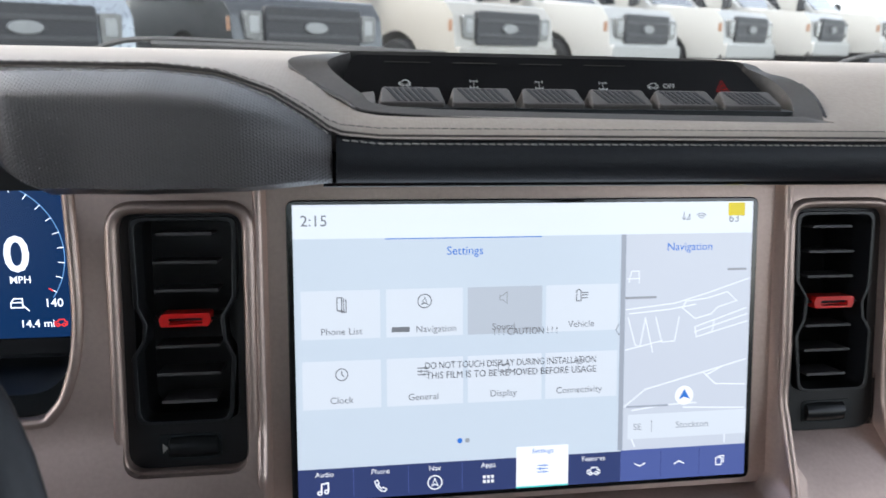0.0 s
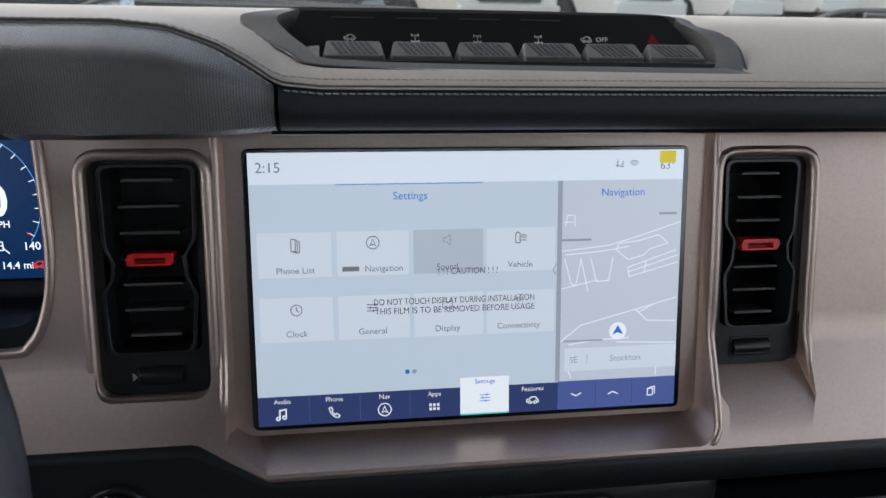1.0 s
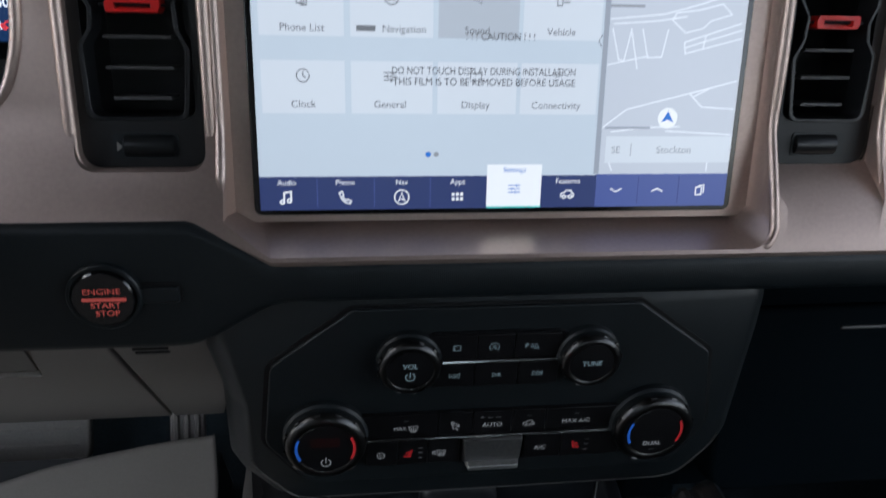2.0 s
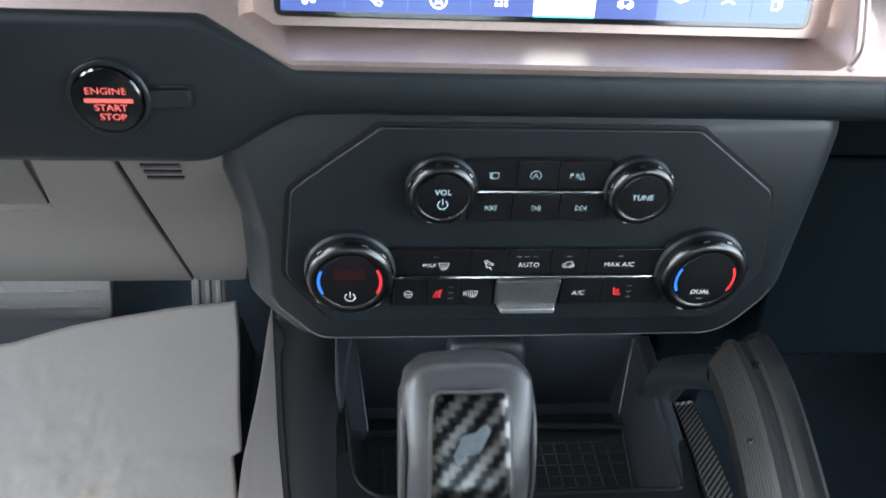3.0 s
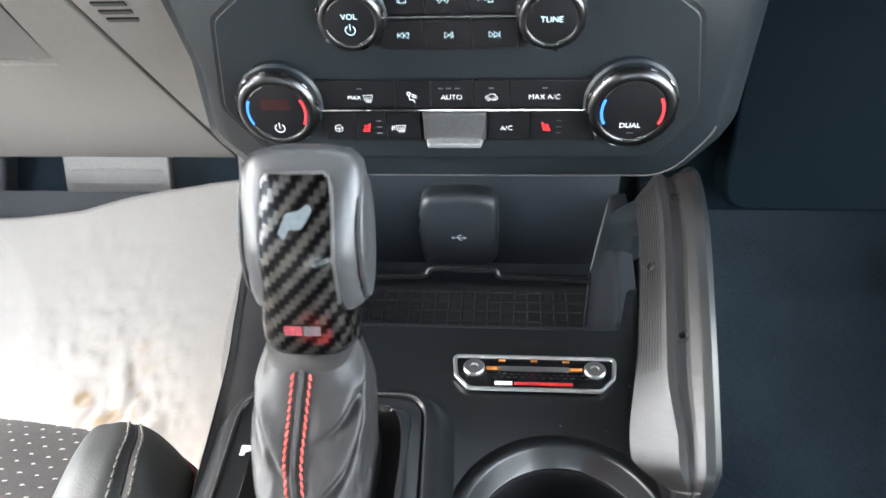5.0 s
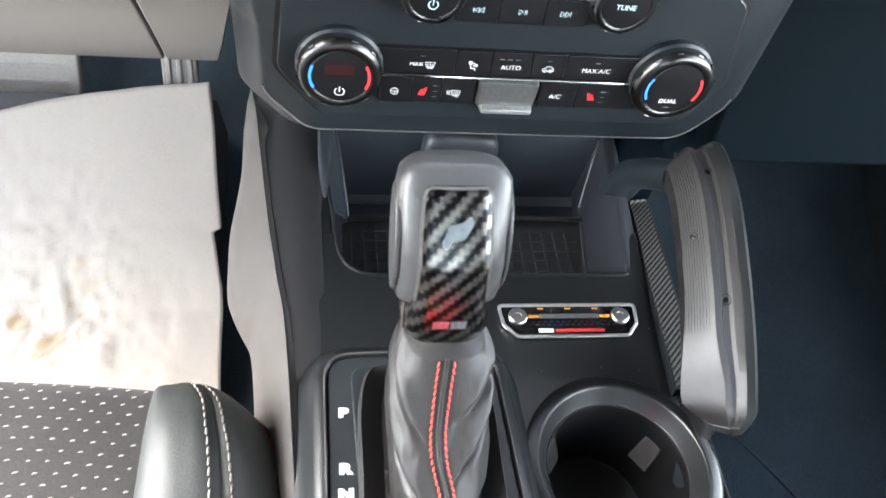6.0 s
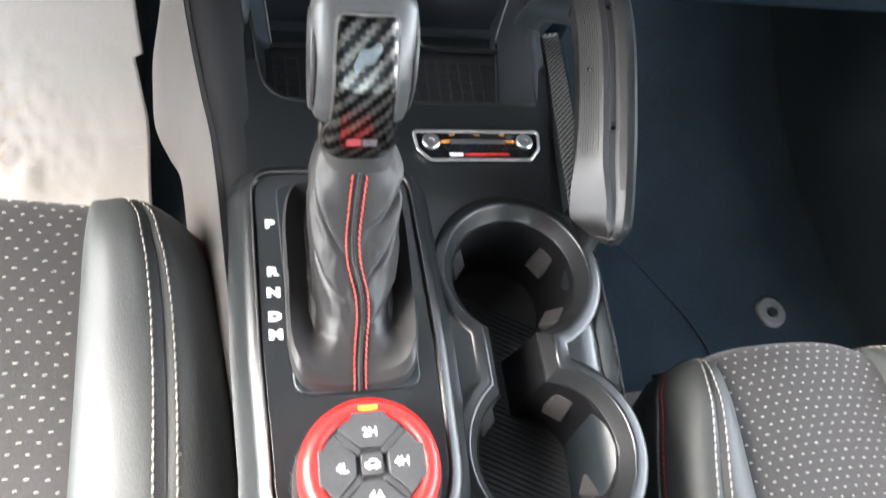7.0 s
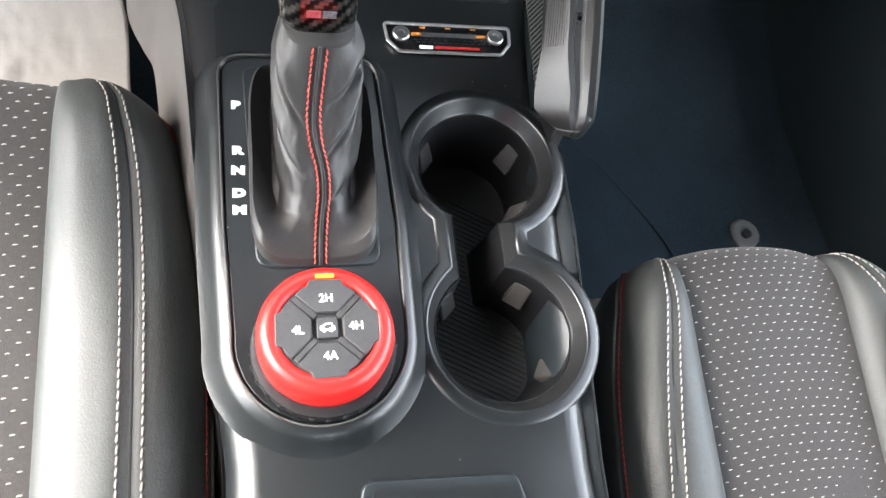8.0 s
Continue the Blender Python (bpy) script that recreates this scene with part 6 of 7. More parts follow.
for t, w, f, rolled in ((0.0090, 0.0165, 0.0148, 0.0055), (0.0115, 0.0185, 0.0160, 0.0055), (0.016, 0.0192, 0.0172, 0.0055), (0.024, 0.0185, 0.0188, 0.0045), (0.034, 0.0160, 0.0203, 0.0030), (0.042, 0.0154, 0.0209, 0.0022), (0.050, 0.0152, 0.0214, 0.0018), (0.0525, 0.0152, 0.0212, 0.0005), (0.0555, 0.0152, 0.0206, 0.0005), (0.060, 0.0152, 0.0194, 0.0005), (0.068, 0.0151, 0.0173, 0.0005), (0.076, 0.0149, 0.0152, 0.0005), (0.083, 0.0145, 0.0133, 0.0005), (0.0855, 0.0137, 0.0126, 0.0005), (0.0870, 0.0118, 0.0120, 0.0005)):
    inset.append([P0 + AX * t + Vector((x, 0, 0)) + FR * (f - 3.0 * x * x - rolled * (abs(x) / w) ** 6) for x in np.linspace(-w, w, 25)])
part("carbon_inset", loft([r + [q - FR * 0.006 for q in r[::-1]] for r in inset]), CARBON, shift, "carbon fibre inset")
for e in (-1, 1):
    mm = Matrix.Translation(P0 + AX * 0.056 - FR * 0.003 + Vector((e * 0.0230, 0, 0))) @ Matrix(((0, 0, e, 0), (FR.y, AX.y, 0, 0), (FR.z, AX.z, 0, 0), (0, 0, 0, 1)))
    part("side_disc", prism([(0.0150 * math.cos(a), 0.0265 * math.sin(a)) for a in np.linspace(0, 2 * math.pi, 36, endpoint=False)], -0.004, 0.0030, mm), grip.data.materials[0], shift, "oval side cap", bevel=0.0012, seg=3)
    part("side_seam", tube([mm @ Vector((0.0156 * math.cos(a), 0.0272 * math.sin(a), 0.0008)) for a in np.linspace(0, 2 * math.pi, 37)], 0.0008, 6), DARKER, shift)
frame_path = [inset[i][0] for i in range(4, 15)] + [inset[14][12]] + [inset[i][24] for i in range(14, 3, -1)]
part("inset_edge", tube(frame_path, 0.0007, 6), GREYDARK, shift, "thin metal edge")
KN_M = Matrix.Translation(P0 + AX * 0.0685 + FR * 0.0174) @ Matrix(((1, 0, 0, 0), (0, AX.y, FR.y, 0), (0, AX.z, FR.z, 0), (0, 0, 0, 1))) @ pose(0, 0, 0, -15)
FLAG_M = Matrix.Translation(P0 + AX * 0.0222 + FR * 0.0185) @ Matrix(((1, 0, 0, 0), (0, AX.y, FR.y, 0), (0, AX.z, FR.z, 0), (0, 0, 0, 1))) @ pose(0, 0, 0, 10)
flat(rounded([(q[0] * 0.82, *q[1:]) for q in ((-0.008, -0.0045, 0.002), (-0.005, -0.0075, 0.001), (-0.003, -0.003, 0.002), (0.003, -0.003, 0.002), (0.005, -0.001, 0.002), (0.0085, 0.0045, 0.002), (0.007, 0.0075, 0.002), (0.002, 0.0045, 0.002), (-0.004, 0.0035, 0.002))]), 0.0004, KN_M, SILVER_INK, shift, "emblem", thick=0.0008)
bars([(-0.0075, 0.0, -0.0022 + r0, -0.0014 + r0) for r0 in (0.0, 0.0012, 0.0024, 0.0036)], 0.0006, FLAG_M, DUST, shift, "flag_mark", "small red bars")
bars([(0.0006, 0.0078, -0.0022 + r0, -0.0014 + r0) for r0 in (0.0, 0.0012, 0.0024, 0.0036)], 0.0006, FLAG_M, surface("slate_ink", (0.09, 0.09, 0.10), 0.5), shift, "flag_mark", "small grey bars")

# ---- drive mode dial ----
dial = thing("drive_mode_dial", "round drive mode dial with glossy red ring and black keys", "dial", (-0.055, 0.0185, 0.953))
D0 = pose(-0.0550, 0.0195, 0.953, -1)
D = pose(-0.0550, 0.0222, 0.953, -1) @ Matrix.Scale(0.965, 4)
part("base", lathe([(0.0392, -0.002), (0.0392, 0.0050), (0.0384, 0.0065), (0.036, 0.0070), (0.033, 0.0070)], D0, 64), DARKER, dial, "knurled black base")
for j in range(28):
    a = 2 * math.pi * j / 28
    part("knurl", prism(rrect(-0.0013, 0.0013, -0.0022, 0.0022, 0.0004, 2), -0.0006, 0.0007, D0 @ pose(0.0393 * math.cos(a), 0.0393 * math.sin(a), 0.0032) @ pose(0, 0, 0, 0, 0, math.degrees(a) + 90) @ pose(0, 0, 0, 90)), SATIN, dial)
part("red_ring", lathe([(0.0355, 0.005), (0.0372, 0.008), (0.0374, 0.021), (0.0360, 0.0268), (0.0346, 0.0296), (0.0325, 0.0312), (0.0298, 0.0315), (0.0276, 0.0308), (0.0264, 0.0294), (0.0262, 0.022)], D, 72), RED, dial, "glossy red ring")
part("key_bed", lathe([(0.0263, 0.020), (0.0263, 0.0288), (0.0001, 0.0288)], D, 48), surface("charcoal_key_bed", (0.02, 0.02, 0.021), 0.5), dial)
KEY_PLASTIC = surface("charcoal_soft_key", (0.034, 0.034, 0.035), 0.45, grain=2000, bump=0.08)
for a in (0, 90, 180, 270):
    q = rounded([(-0.0058, 0.0080, 0.001), (0.0058, 0.0080, 0.001), (0.0168, 0.0190, 0.001), (0.0140, 0.0222, 0.003), (0.0104, 0.0242, 0.002), (0.0090, 0.0278, 0.0015), (-0.0090, 0.0278, 0.0015), (-0.0104, 0.0242, 0.002), (-0.0140, 0.0222, 0.003), (-0.0168, 0.0190, 0.001)], 4)[::-1]
    part("key", prism(q, 0.0285, 0.0316, D @ pose(0, 0, 0, 0, 0, a), top=[(x * 0.94, (y - 0.018) * 0.94 + 0.018) for x, y in q]), KEY_PLASTIC, dial, "charcoal key", bevel=0.0005)
part("centre_key", prism(rrect(-0.0056, 0.0056, -0.0056, 0.0056, 0.001), 0.0285, 0.0309, D), KEY_PLASTIC, dial, bevel=0.0005)
for a in (45, 135, 225, 315):
    part("rib", prism(rrect(0.0085, 0.0245, -0.0017, 0.0017, 0.0006, 2), 0.0285, 0.0308, D @ pose(0, 0, 0, 0, 0, a)), KEY_PLASTIC, dial, bevel=0.0005)
for body, x, y in (("2H", 0, 0.0162), ("4A", 0.0008, -0.0158), ("4L", -0.0155, -0.0012), ("4H", 0.0152, 0.0), ):
    lettering(body, 0.0064, D @ pose(x, y, 0.0318), WHITE_INK, dial, bold=0.00012)
mark(CAR, 0, 0, 0.0036, D @ pose(0, 0, 0.0309), WHITE_INK, dial, 0.0006, "car_symbol")
part("indicator", prism(rrect(-0.0050, 0.0050, -0.0010, 0.0010, 0.0005, 3), 0.031, 0.0322, D @ pose(0, 0.0292, 0)), YELLOW, dial, "yellow indicator bar")

# ---- metal badge on the deck ----
badge = thing("metal_badge", "small dark metal badge plate with two screws and red stripe", "badge", (0.046, 0.245, 0.937))
BD = pose(0.046, 0.2450, 0.9365)
BP = rounded([(-0.0462, 0.0120, 0.003), (-0.0445, -0.003, 0.002), (-0.0370, -0.0122, 0.004), (0.0370, -0.0122, 0.004), (0.0445, -0.003, 0.002), (0.0465, 0.0120, 0.003)], 4)
part("plate", prism(BP, -0.002, 0.0022, BD), GLOSSY, badge, bevel=0.0006)
part("edge", tube([BD @ Vector((x, y, 0.0024)) for x, y in BP + BP[:1]], 0.0012, 8), SILVERY, badge, "bright metal edge")
for x in (-0.0345, 0.0345):
    sc = part("screw", lathe([(0.0062, 0.001), (0.0062, 0.0034), (0.0054, 0.0042), (0.0026, 0.0042), (0.0022, 0.003), (0.0001, 0.003)], BD @ pose(x, 0.0030, 0), 28), STEEL, badge, "steel screw")
    s = -1 if x > 0 else 1
    part("amber_bar", prism(rrect(min(x + s * 0.007, x + s * 0.0145), max(x + s * 0.007, x + s * 0.0145), 0.0020, 0.0040, 0.0006, 2), 0.0022, 0.003, BD), AMBER, badge)
part("bar", prism(rrect(-0.0200, 0.0200, 0.0015, 0.0045, 0.0006, 2), 0.0022, 0.003, BD), STEEL, badge)
for x in (-0.0185, 0.0, 0.0185):
    part("amber_lamp", prism(rrect(x - 0.002, x + 0.002, 0.0086, 0.0098, 0.0003, 2), 0.0022, 0.0028, BD), AMBER, badge)
for j in range(14):
    for i in range(2):
        x = -0.026 + j * 0.004 + i * 0.002
        part("mesh_rib", prism(rrect(x, x + 0.0026, -0.0015 - 0.0022 * i, -0.0008 - 0.0022 * i, 0.0002, 1), 0.0022, 0.0026, BD), DARK, badge)
bars([(-0.0225, -0.0125, -0.0096, -0.0064)], 0.0026, BD, WHITE_INK, badge, "name_bar", "white bar")
bars([(-0.0115, 0.0215, -0.0092, -0.0068)], 0.0026, BD, surface("badge_red", (0.55, 0.03, 0.03), 0.4), badge, "red_stripe", "red stripe")

# ---- grab handle ----
grab = thing("grab_handle", "chunky charcoal grab handle on the console side with screws", "grab handle", (0.12, 0.22, 0.94))
GP = spline([(0.1225, 0.312, 1.014), (0.1225, 0.300, 1.018), (0.1212, 0.270, 1.013), (0.1172, 0.225, 0.997), (0.1148, 0.190, 0.979), (0.1140, 0.167, 0.962), (0.1130, 0.157, 0.954)], 5)
HANDLE = surface("grained_charcoal_plastic", (0.0132, 0.0126, 0.0124), 0.42, grain=1500, bump=0.3, var=0.08)
rr = []
for i, p in enumerate(GP):
    t = i / (len(GP) - 1)
    d = (GP[min(i + 1, len(GP) - 1)] - GP[max(i - 1, 0)]).normalized()
    sx = Vector((1, 0, 0))
    up = sx.cross(d) * -1
    if up.z < 0:
        up = -up
    k = min(1.0, 0.55 + 3.6 * t, 0.50 + 2.9 * (1 - t))
    trimmed = min(1.0, 0.45 + 5.5 * t, 0.15 + 4.2 * (1 - t))
    wave = 0.0045 * math.exp(-((t - 0.74) / 0.15) ** 2)
    shift_x = 0.0040 * float(np.interp(t, (0.0, 0.62, 0.74, 1.0), (0.0, 0.0, 1.0, 1.0)))
    wide = 1.08
    rr.append([p + sx * x * wide * (0.30 + 0.70 * k) * (trimmed if x < 0 else 1.0) + up * z * k for x, z in ((-0.018, -0.012), (-0.0205 - wave, 0.002), (-0.0128 + shift_x, 0.0148), (-0.0112 + shift_x, 0.0162), (-0.0078 + shift_x, 0.0164), (-0.0062 + shift_x * 0.8, 0.0146), (-0.0026 + shift_x * 0.5, 0.0146), (-0.0012 + shift_x * 0.5, 0.0166), (0.0060, 0.0205), (0.0088, 0.0180), (0.0096, -0.012), (0.005, -0.019), (-0.010, -0.018))])
part("bar", loft(rr), HANDLE, grab, "chunky charcoal bar with a groove along it", bevel=0.0010, seg=3, angle=22)
cap = []
for r in rr:
    c = sum(r, Vector()) / len(r)
    cap.append([q + (q - c).normalized() * 0.0008 for q in (r[8], r[9], r[10])])
part("outer_strip", loft([[*r, *[q - Vector((0.004, 0, 0.002)) for q in r[::-1]]] for r in cap]), SATIN, grab, "satin edge strip")
for j in range(9):
    f = (j + 0.5) / 9
    line = [r[1] * (1 - f) + r[2] * f + Vector((-0.0002, 0, 0)) for r in rr[5:19]]
    part("grip_rib", tube(line, 0.00016, 5), HANDLE, grab)
part("end_seam", tube([rr[-3][q] for q in range(11)], 0.0006, 6), GREYDARK, grab, "fine end seam")
for f, e in ((0.24, 1), (0.56, 1), (0.13, -1), (0.42, -1)):
    r = rr[int(f * (len(rr) - 1))]
    q = (r[5] + r[6]) / 2 if e > 0 else r[1] * 0.45 + r[2] * 0.55
    nrm = Vector((-0.12, -0.3, 0.95)) if e > 0 else Vector((-0.80, -0.1, 0.58))
    m = Matrix.Translation(q) @ nrm.to_track_quat("Z", "Y").to_matrix().to_4x4()
    sz = 0.85 if e > 0 else 0.6
    screw = part("screw", lathe([(0.0042 * sz, -0.002), (0.0042 * sz, 0.0006), (0.0034 * sz, 0.0009), (0.0030 * sz, -0.0010), (0.0001, -0.0010)], m, 20), DARKER, grab, "recessed dark screw")
    part("screw_head", lathe([(0.0024 * sz, -0.0014), (0.0020 * sz, 0.0001), (0.0001, 0.0004)], m, 14), GLOSSY, screw)
part("stub", tube([(0.118, 0.312, 1.004), (0.114, 0.335, 0.985), (0.111, 0.356, 0.965), (0.112, 0.372, 0.930)], [0.013, 0.014, 0.014, 0.014], 14, flat=0.8), DARK, grab, "mounting stub")
part("foot", hull([(0.104, 0.185, 0.93), (0.118, 0.185, 0.93), (0.106, 0.158, 0.93), (0.114, 0.158, 0.93), (0.106, 0.18, 0.960), (0.120, 0.18, 0.960), (0.108, 0.164, 0.95), (0.117, 0.164, 0.95)]), DARKER, grab, bevel=0.003)
cs = thing("carbon_strip", "carbon fibre strip along the console edge", "trim strip", (0.11, 0.27, 0.94))
SP = spline([(0.1075, 0.19, 0.9445), (0.1135, 0.25, 0.941), (0.1215, 0.31, 0.9335), (0.1300, 0.366, 0.9235)], 5)
part("strip", loft([[p + Vector((-0.0065, 0, 0.0015)), p + Vector((0.0065, 0, 0.004)), p + Vector((0.0075, 0, -0.008)), p + Vector((-0.0075, 0, -0.010))] for p in SP]), CARBON_SIDE, cs, "carbon fibre strip")
part("end_cap", hull([SP[-1] + Vector(q) for q in ((-0.007, 0, 0.003), (0.007, 0, 0.005), (-0.007, 0.006, 0.001), (0.007, 0.006, 0.003), (-0.007, 0, -0.006), (0.007, 0.005, -0.006))]), CHROME, cs)
part("strip_wall", loft([[p + Vector((-0.0075, 0, -0.001)), p + Vector((0.012, 0, -0.003)), Vector((p.x + 0.012, p.y, 0.86)), Vector((p.x - 0.0075, p.y, 0.86))] for p in SP]), DARK, cs)


# ---- seats ----
FRONT_CURVE = [(0.0, 0.010), (0.006, 0.030), (0.015, 0.043), (0.03, 0.055), (0.06, 0.068), (0.10, 0.077), (0.15, 0.083), (0.2, 0.086), (0.7, 0.088)]


def seat(x_in, x_out, sgn, front, top, fracs, label, slim=1.0, edge_at=0.965, weave=(0.0105, 0.0063), nose=0.0):
    """A front seat cushion: cloth insert between x_in and x_out, leather bolsters with piping and twin stitching. sgn points to the console."""
    cx, ins = (x_in + x_out) / 2, abs(x_in - x_out) / 2
    half = ins + 0.088
    s = thing("front_seat", label, "car seat", (cx, front - 0.3, 0.6), "front seats")
    back = (0.0, 0.003, 0.007, 0.012, 0.02, 0.03, 0.045, 0.065, 0.10, 0.15, 0.22, 0.32, 0.45, 0.60)
    drop = (0.055, 0.030, 0.016, 0.009, 0.0045, 0.002, 0.0005, 0, 0, 0, 0.001, 0.003, 0.006, 0.01)
    drop = [d + 0.10 * max(0.0, q - 0.04) for d, q in zip(drop, back)]
    ys = [front - q for q in back]

    def bow(x):
        """The front edge draws back towards the seat's corners."""
        return 0.010 * min(1.3, abs(x - cx) / ins) ** 3

    rows = []
    for y, dz in zip(ys, drop):
        prof = [(cx + ins * 2 * (i / 40 - 0.5), top + 0.004 * math.sin(math.pi * i / 40) - 0.003) for i in range(41)]
        ring = [Vector((x, y - bow(x), z - dz + 0.0016 * noise.noise(Vector((x * 22, y * 18, 0))))) for x, z in prof]
        rows.append(ring + [Vector((cx + ins, y, top - 0.10)), Vector((cx - ins, y, top - 0.10))])
    part("cushion_insert", loft(rows), CLOTH, s, "charcoal cloth insert with pale flecks", angle=60)
    for e in (sgn, -sgn):
        x0 = cx + e * (ins - 0.001)
        across = np.linspace(0, 1, 41)
        rows, seams, gap, pipe, red = [], ([], []), [], [], []
        for q, y, dz in zip(back, ys, drop):
            w = lerp(FRONT_CURVE, q) * (slim * (1 + nose * math.exp(-q / 0.08)) if e == sgn else 1.0)
            h = 0.013 * min(1, 0.1 + q / 0.06)
            yy = y - 0.010
            f1, f2 = (lerp(((0.03, a), (0.20, b)), q) for a, b in fracs)
            fg = (f1 + f2) / 2
            dome = spline([(0.0, -0.005, 0), (0.04, 0.002, 0), (0.12, 0.45 * h + 0.0032, 0), (0.26, h + 0.0022, 0), (0.48, h + 0.0048, 0), (0.68, h + 0.0010, 0), (0.82, h - 0.0075, 0), (0.92, h - 0.021, 0), (0.98, h - 0.036, 0), (1.0, h - 0.052, 0)], 5)
            xs_, zs_ = [p.x for p in dome], [p.y for p in dome]

            def crest(a):
                """The bolster's height at a share of its width: a dome drawn in by the seam and puckered along it."""
                pull = 0.0016 * math.exp(-((a - fg) / 0.035) ** 2) + 0.0012 * math.exp(-((a - fg) / 0.11) ** 2)
                crease = 0.0005 * noise.noise(Vector((a * 7, y * 26, e))) + 0.0009 * noise.noise(Vector((a * 2.5, y * 7, 3 + e)))
                return float(np.interp(a, xs_, zs_)) - pull + crease * math.sin(math.pi * a)

            def spot(a, lift=0.0):
                return Vector((x0 + e * w * a, yy, top + crest(a) + lift - dz))

            rows.append([spot(a) for a in across] + [Vector((x0 + e * w * a, yy - 0.55 * max(0.0, -b - 0.06), top + b - dz)) for a, b in ((1.03, -0.075), (1.06, -0.12), (1.06, -0.22), (0.0, -0.22))])
            for line, f in zip(seams, (f1, f2)):
                line.append(spot(f, 0.0002))
            gap.append(spot(fg, -0.0003))
            pipe.append(spot(edge_at + 0.012, 0.0))
            red.append(spot(edge_at - 0.012, 0.0004))
        part("bolster", loft([list(r) for r in zip(*(spline(list(c), 4) for c in zip(*rows)))]), SEAT_HIDE, s, "smooth black leather bolster", angle=70)
        for line in seams:
            stitches("stitching", spline(line[1:], 6), 0.0058, 0.0046, 0.00058, SEAM_THREAD, s, 0.14, (0, 0.05, 1), "pale grey stitching")
        part("seam_groove", tube(spline(gap[1:], 5), 0.0009, 6), DARKER, s)
        part("piping", tube(spline(pipe[1:], 4), 0.0019, 8), SEAT_HIDE, s, "leather piping")
        stitches("stitching", spline(red[2:], 6), 0.0050, 0.0042, 0.00045, REDTHREAD, s, 0.0, (e, 0, 0.3), "red stitching")
    # flecks woven into the cloth
    bm = bmesh.new()
    pitch, step = weave
    for i in range(int(ins * 2 / pitch) + 1):
        for j in range(72):
            x = cx - ins + 0.004 + i * pitch + (pitch / 2 if j % 2 else 0) + random.uniform(-0.0004, 0.0004)
            if x > cx + ins - 0.003:
                continue
            q = 0.012 + j * step + random.uniform(-0.0003, 0.0003)
            y = front - q - bow(x)
            z = top + 0.004 * math.sin(math.pi * (x - cx + ins) / (2 * ins)) - 0.0027 - float(np.interp(q, back, drop)) + 0.0016 * noise.noise(Vector((x * 22, (front - q) * 18, 0)))
            l = random.uniform(0.0010, 0.0016)
            tube([(x - l, y - 0.0002, z), (x - l * 0.4, y, z + 0.0003), (x + l * 0.4, y + 0.0001, z + 0.0003), (x + l, y + 0.0002, z)], [0.0002, 0.0004, 0.0004, 0.0002], 5, bm, flat=0.6)
    tagged(part("fleck", bm, FLECK, s, "pale woven flecks"), kind="stuff")
    part("seat_base", prism(rrect(cx - half + 0.02, cx + half - 0.02, front - 0.55, front - 0.08, 0.03), 0.62, top - 0.09), DARK, s, "black seat base", bevel=0.01)
    # backrest behind the camera
    bk = [[Vector((cx + a * half * w, front - 0.60 + (z - top) * -0.28 + d, z)) for a, d in ((-1, 0.05), (-0.7, 0.07), (-0.5, 0.03), (0.5, 0.03), (0.7, 0.07), (1, 0.05), (1, -0.07), (-1, -0.07))] for z, w in ((top - 0.05, 0.95), (top + 0.15, 1.0), (top + 0.4, 0.92), (top + 0.6, 0.7))]
    part("backrest", loft(bk), SEAT_HIDE, s, "black leather backrest", bevel=0.02, angle=30)
    return s


seat(-0.2115, -0.63, 1, 0.237, 0.922, ((0.50, 0.50), (0.63, 0.63)), "black leather driver seat with flecked cloth insert and bolsters", 1.10, nose=0.16)
seat(0.217, 0.354, -1, 0.113, 0.888, ((0.33, 0.58), (0.49, 0.69)), "black leather passenger seat with flecked cloth insert and bolsters", 0.87, 0.945, (0.0090, 0.0062))

# ---- cabin floor, mats and pedals ----
cabin = thing("cabin_floor", "black carpeted car floor rising to the firewall", "floor", (0, 0.2, 0.5), kind="structure")
FL = [(-2.2, 0.58), (0.25, 0.585), (0.42, 0.59), (0.5, 0.605), (0.62, 0.645), (0.72, 0.69), (0.82, 0.77), (0.92, 0.95), (1.0, 1.38)]
part("carpet", loft([[Vector((x, y, z)) for y, z in FL] + [Vector((x, 1.05, 1.38)), Vector((x, 1.05, 0.5)), Vector((x, -2.2, 0.5))] for x in (-0.9, -0.5, -0.2, 0.2, 0.5, 0.9)]), CARPET, cabin, "black carpet")
FR_ = [(-0.1, 0.590), (0.25, 0.594), (0.42, 0.600), (0.55, 0.625), (0.7, 0.70), (0.8, 0.80)]
matR = thing("floor_mat", "black carpet floor mat with round grey fixing clip", "floor mat", (0.4, 0.2, 0.59))
part("mat", loft([[Vector((x, y, z + 0.002)) for y, z in FR_] + [Vector((x, y, z - 0.006)) for y, z in FR_[::-1]] for x in (0.17, 0.3, 0.45, 0.66)]), CARPET, matR, "black carpet mat")
edge_line = spline([(0.24, 0.42, 0.6035), (0.298, 0.373, 0.600), (0.36, 0.290, 0.5985), (0.405, 0.205, 0.5975), (0.42, 0.10, 0.597)], 6)
part("mat_edging", tube([p - Vector((0, 0, 0.0008)) for p in edge_line], 0.0014, 6), surface("dark_edging_tape", (0.028, 0.034, 0.042), 0.95, spec=0.1), matR, "bound edge of the mat")
part("fixing_clip", lathe([(0.020, 0.0), (0.020, 0.004), (0.017, 0.0065), (0.009, 0.0065), (0.0075, 0.003), (0.0001, 0.003)], pose(0.510, 0.237, 0.5955), 32), surface("grey_clip_plastic", (0.11, 0.11, 0.11), 0.5), matR, "grey round fixing clip")
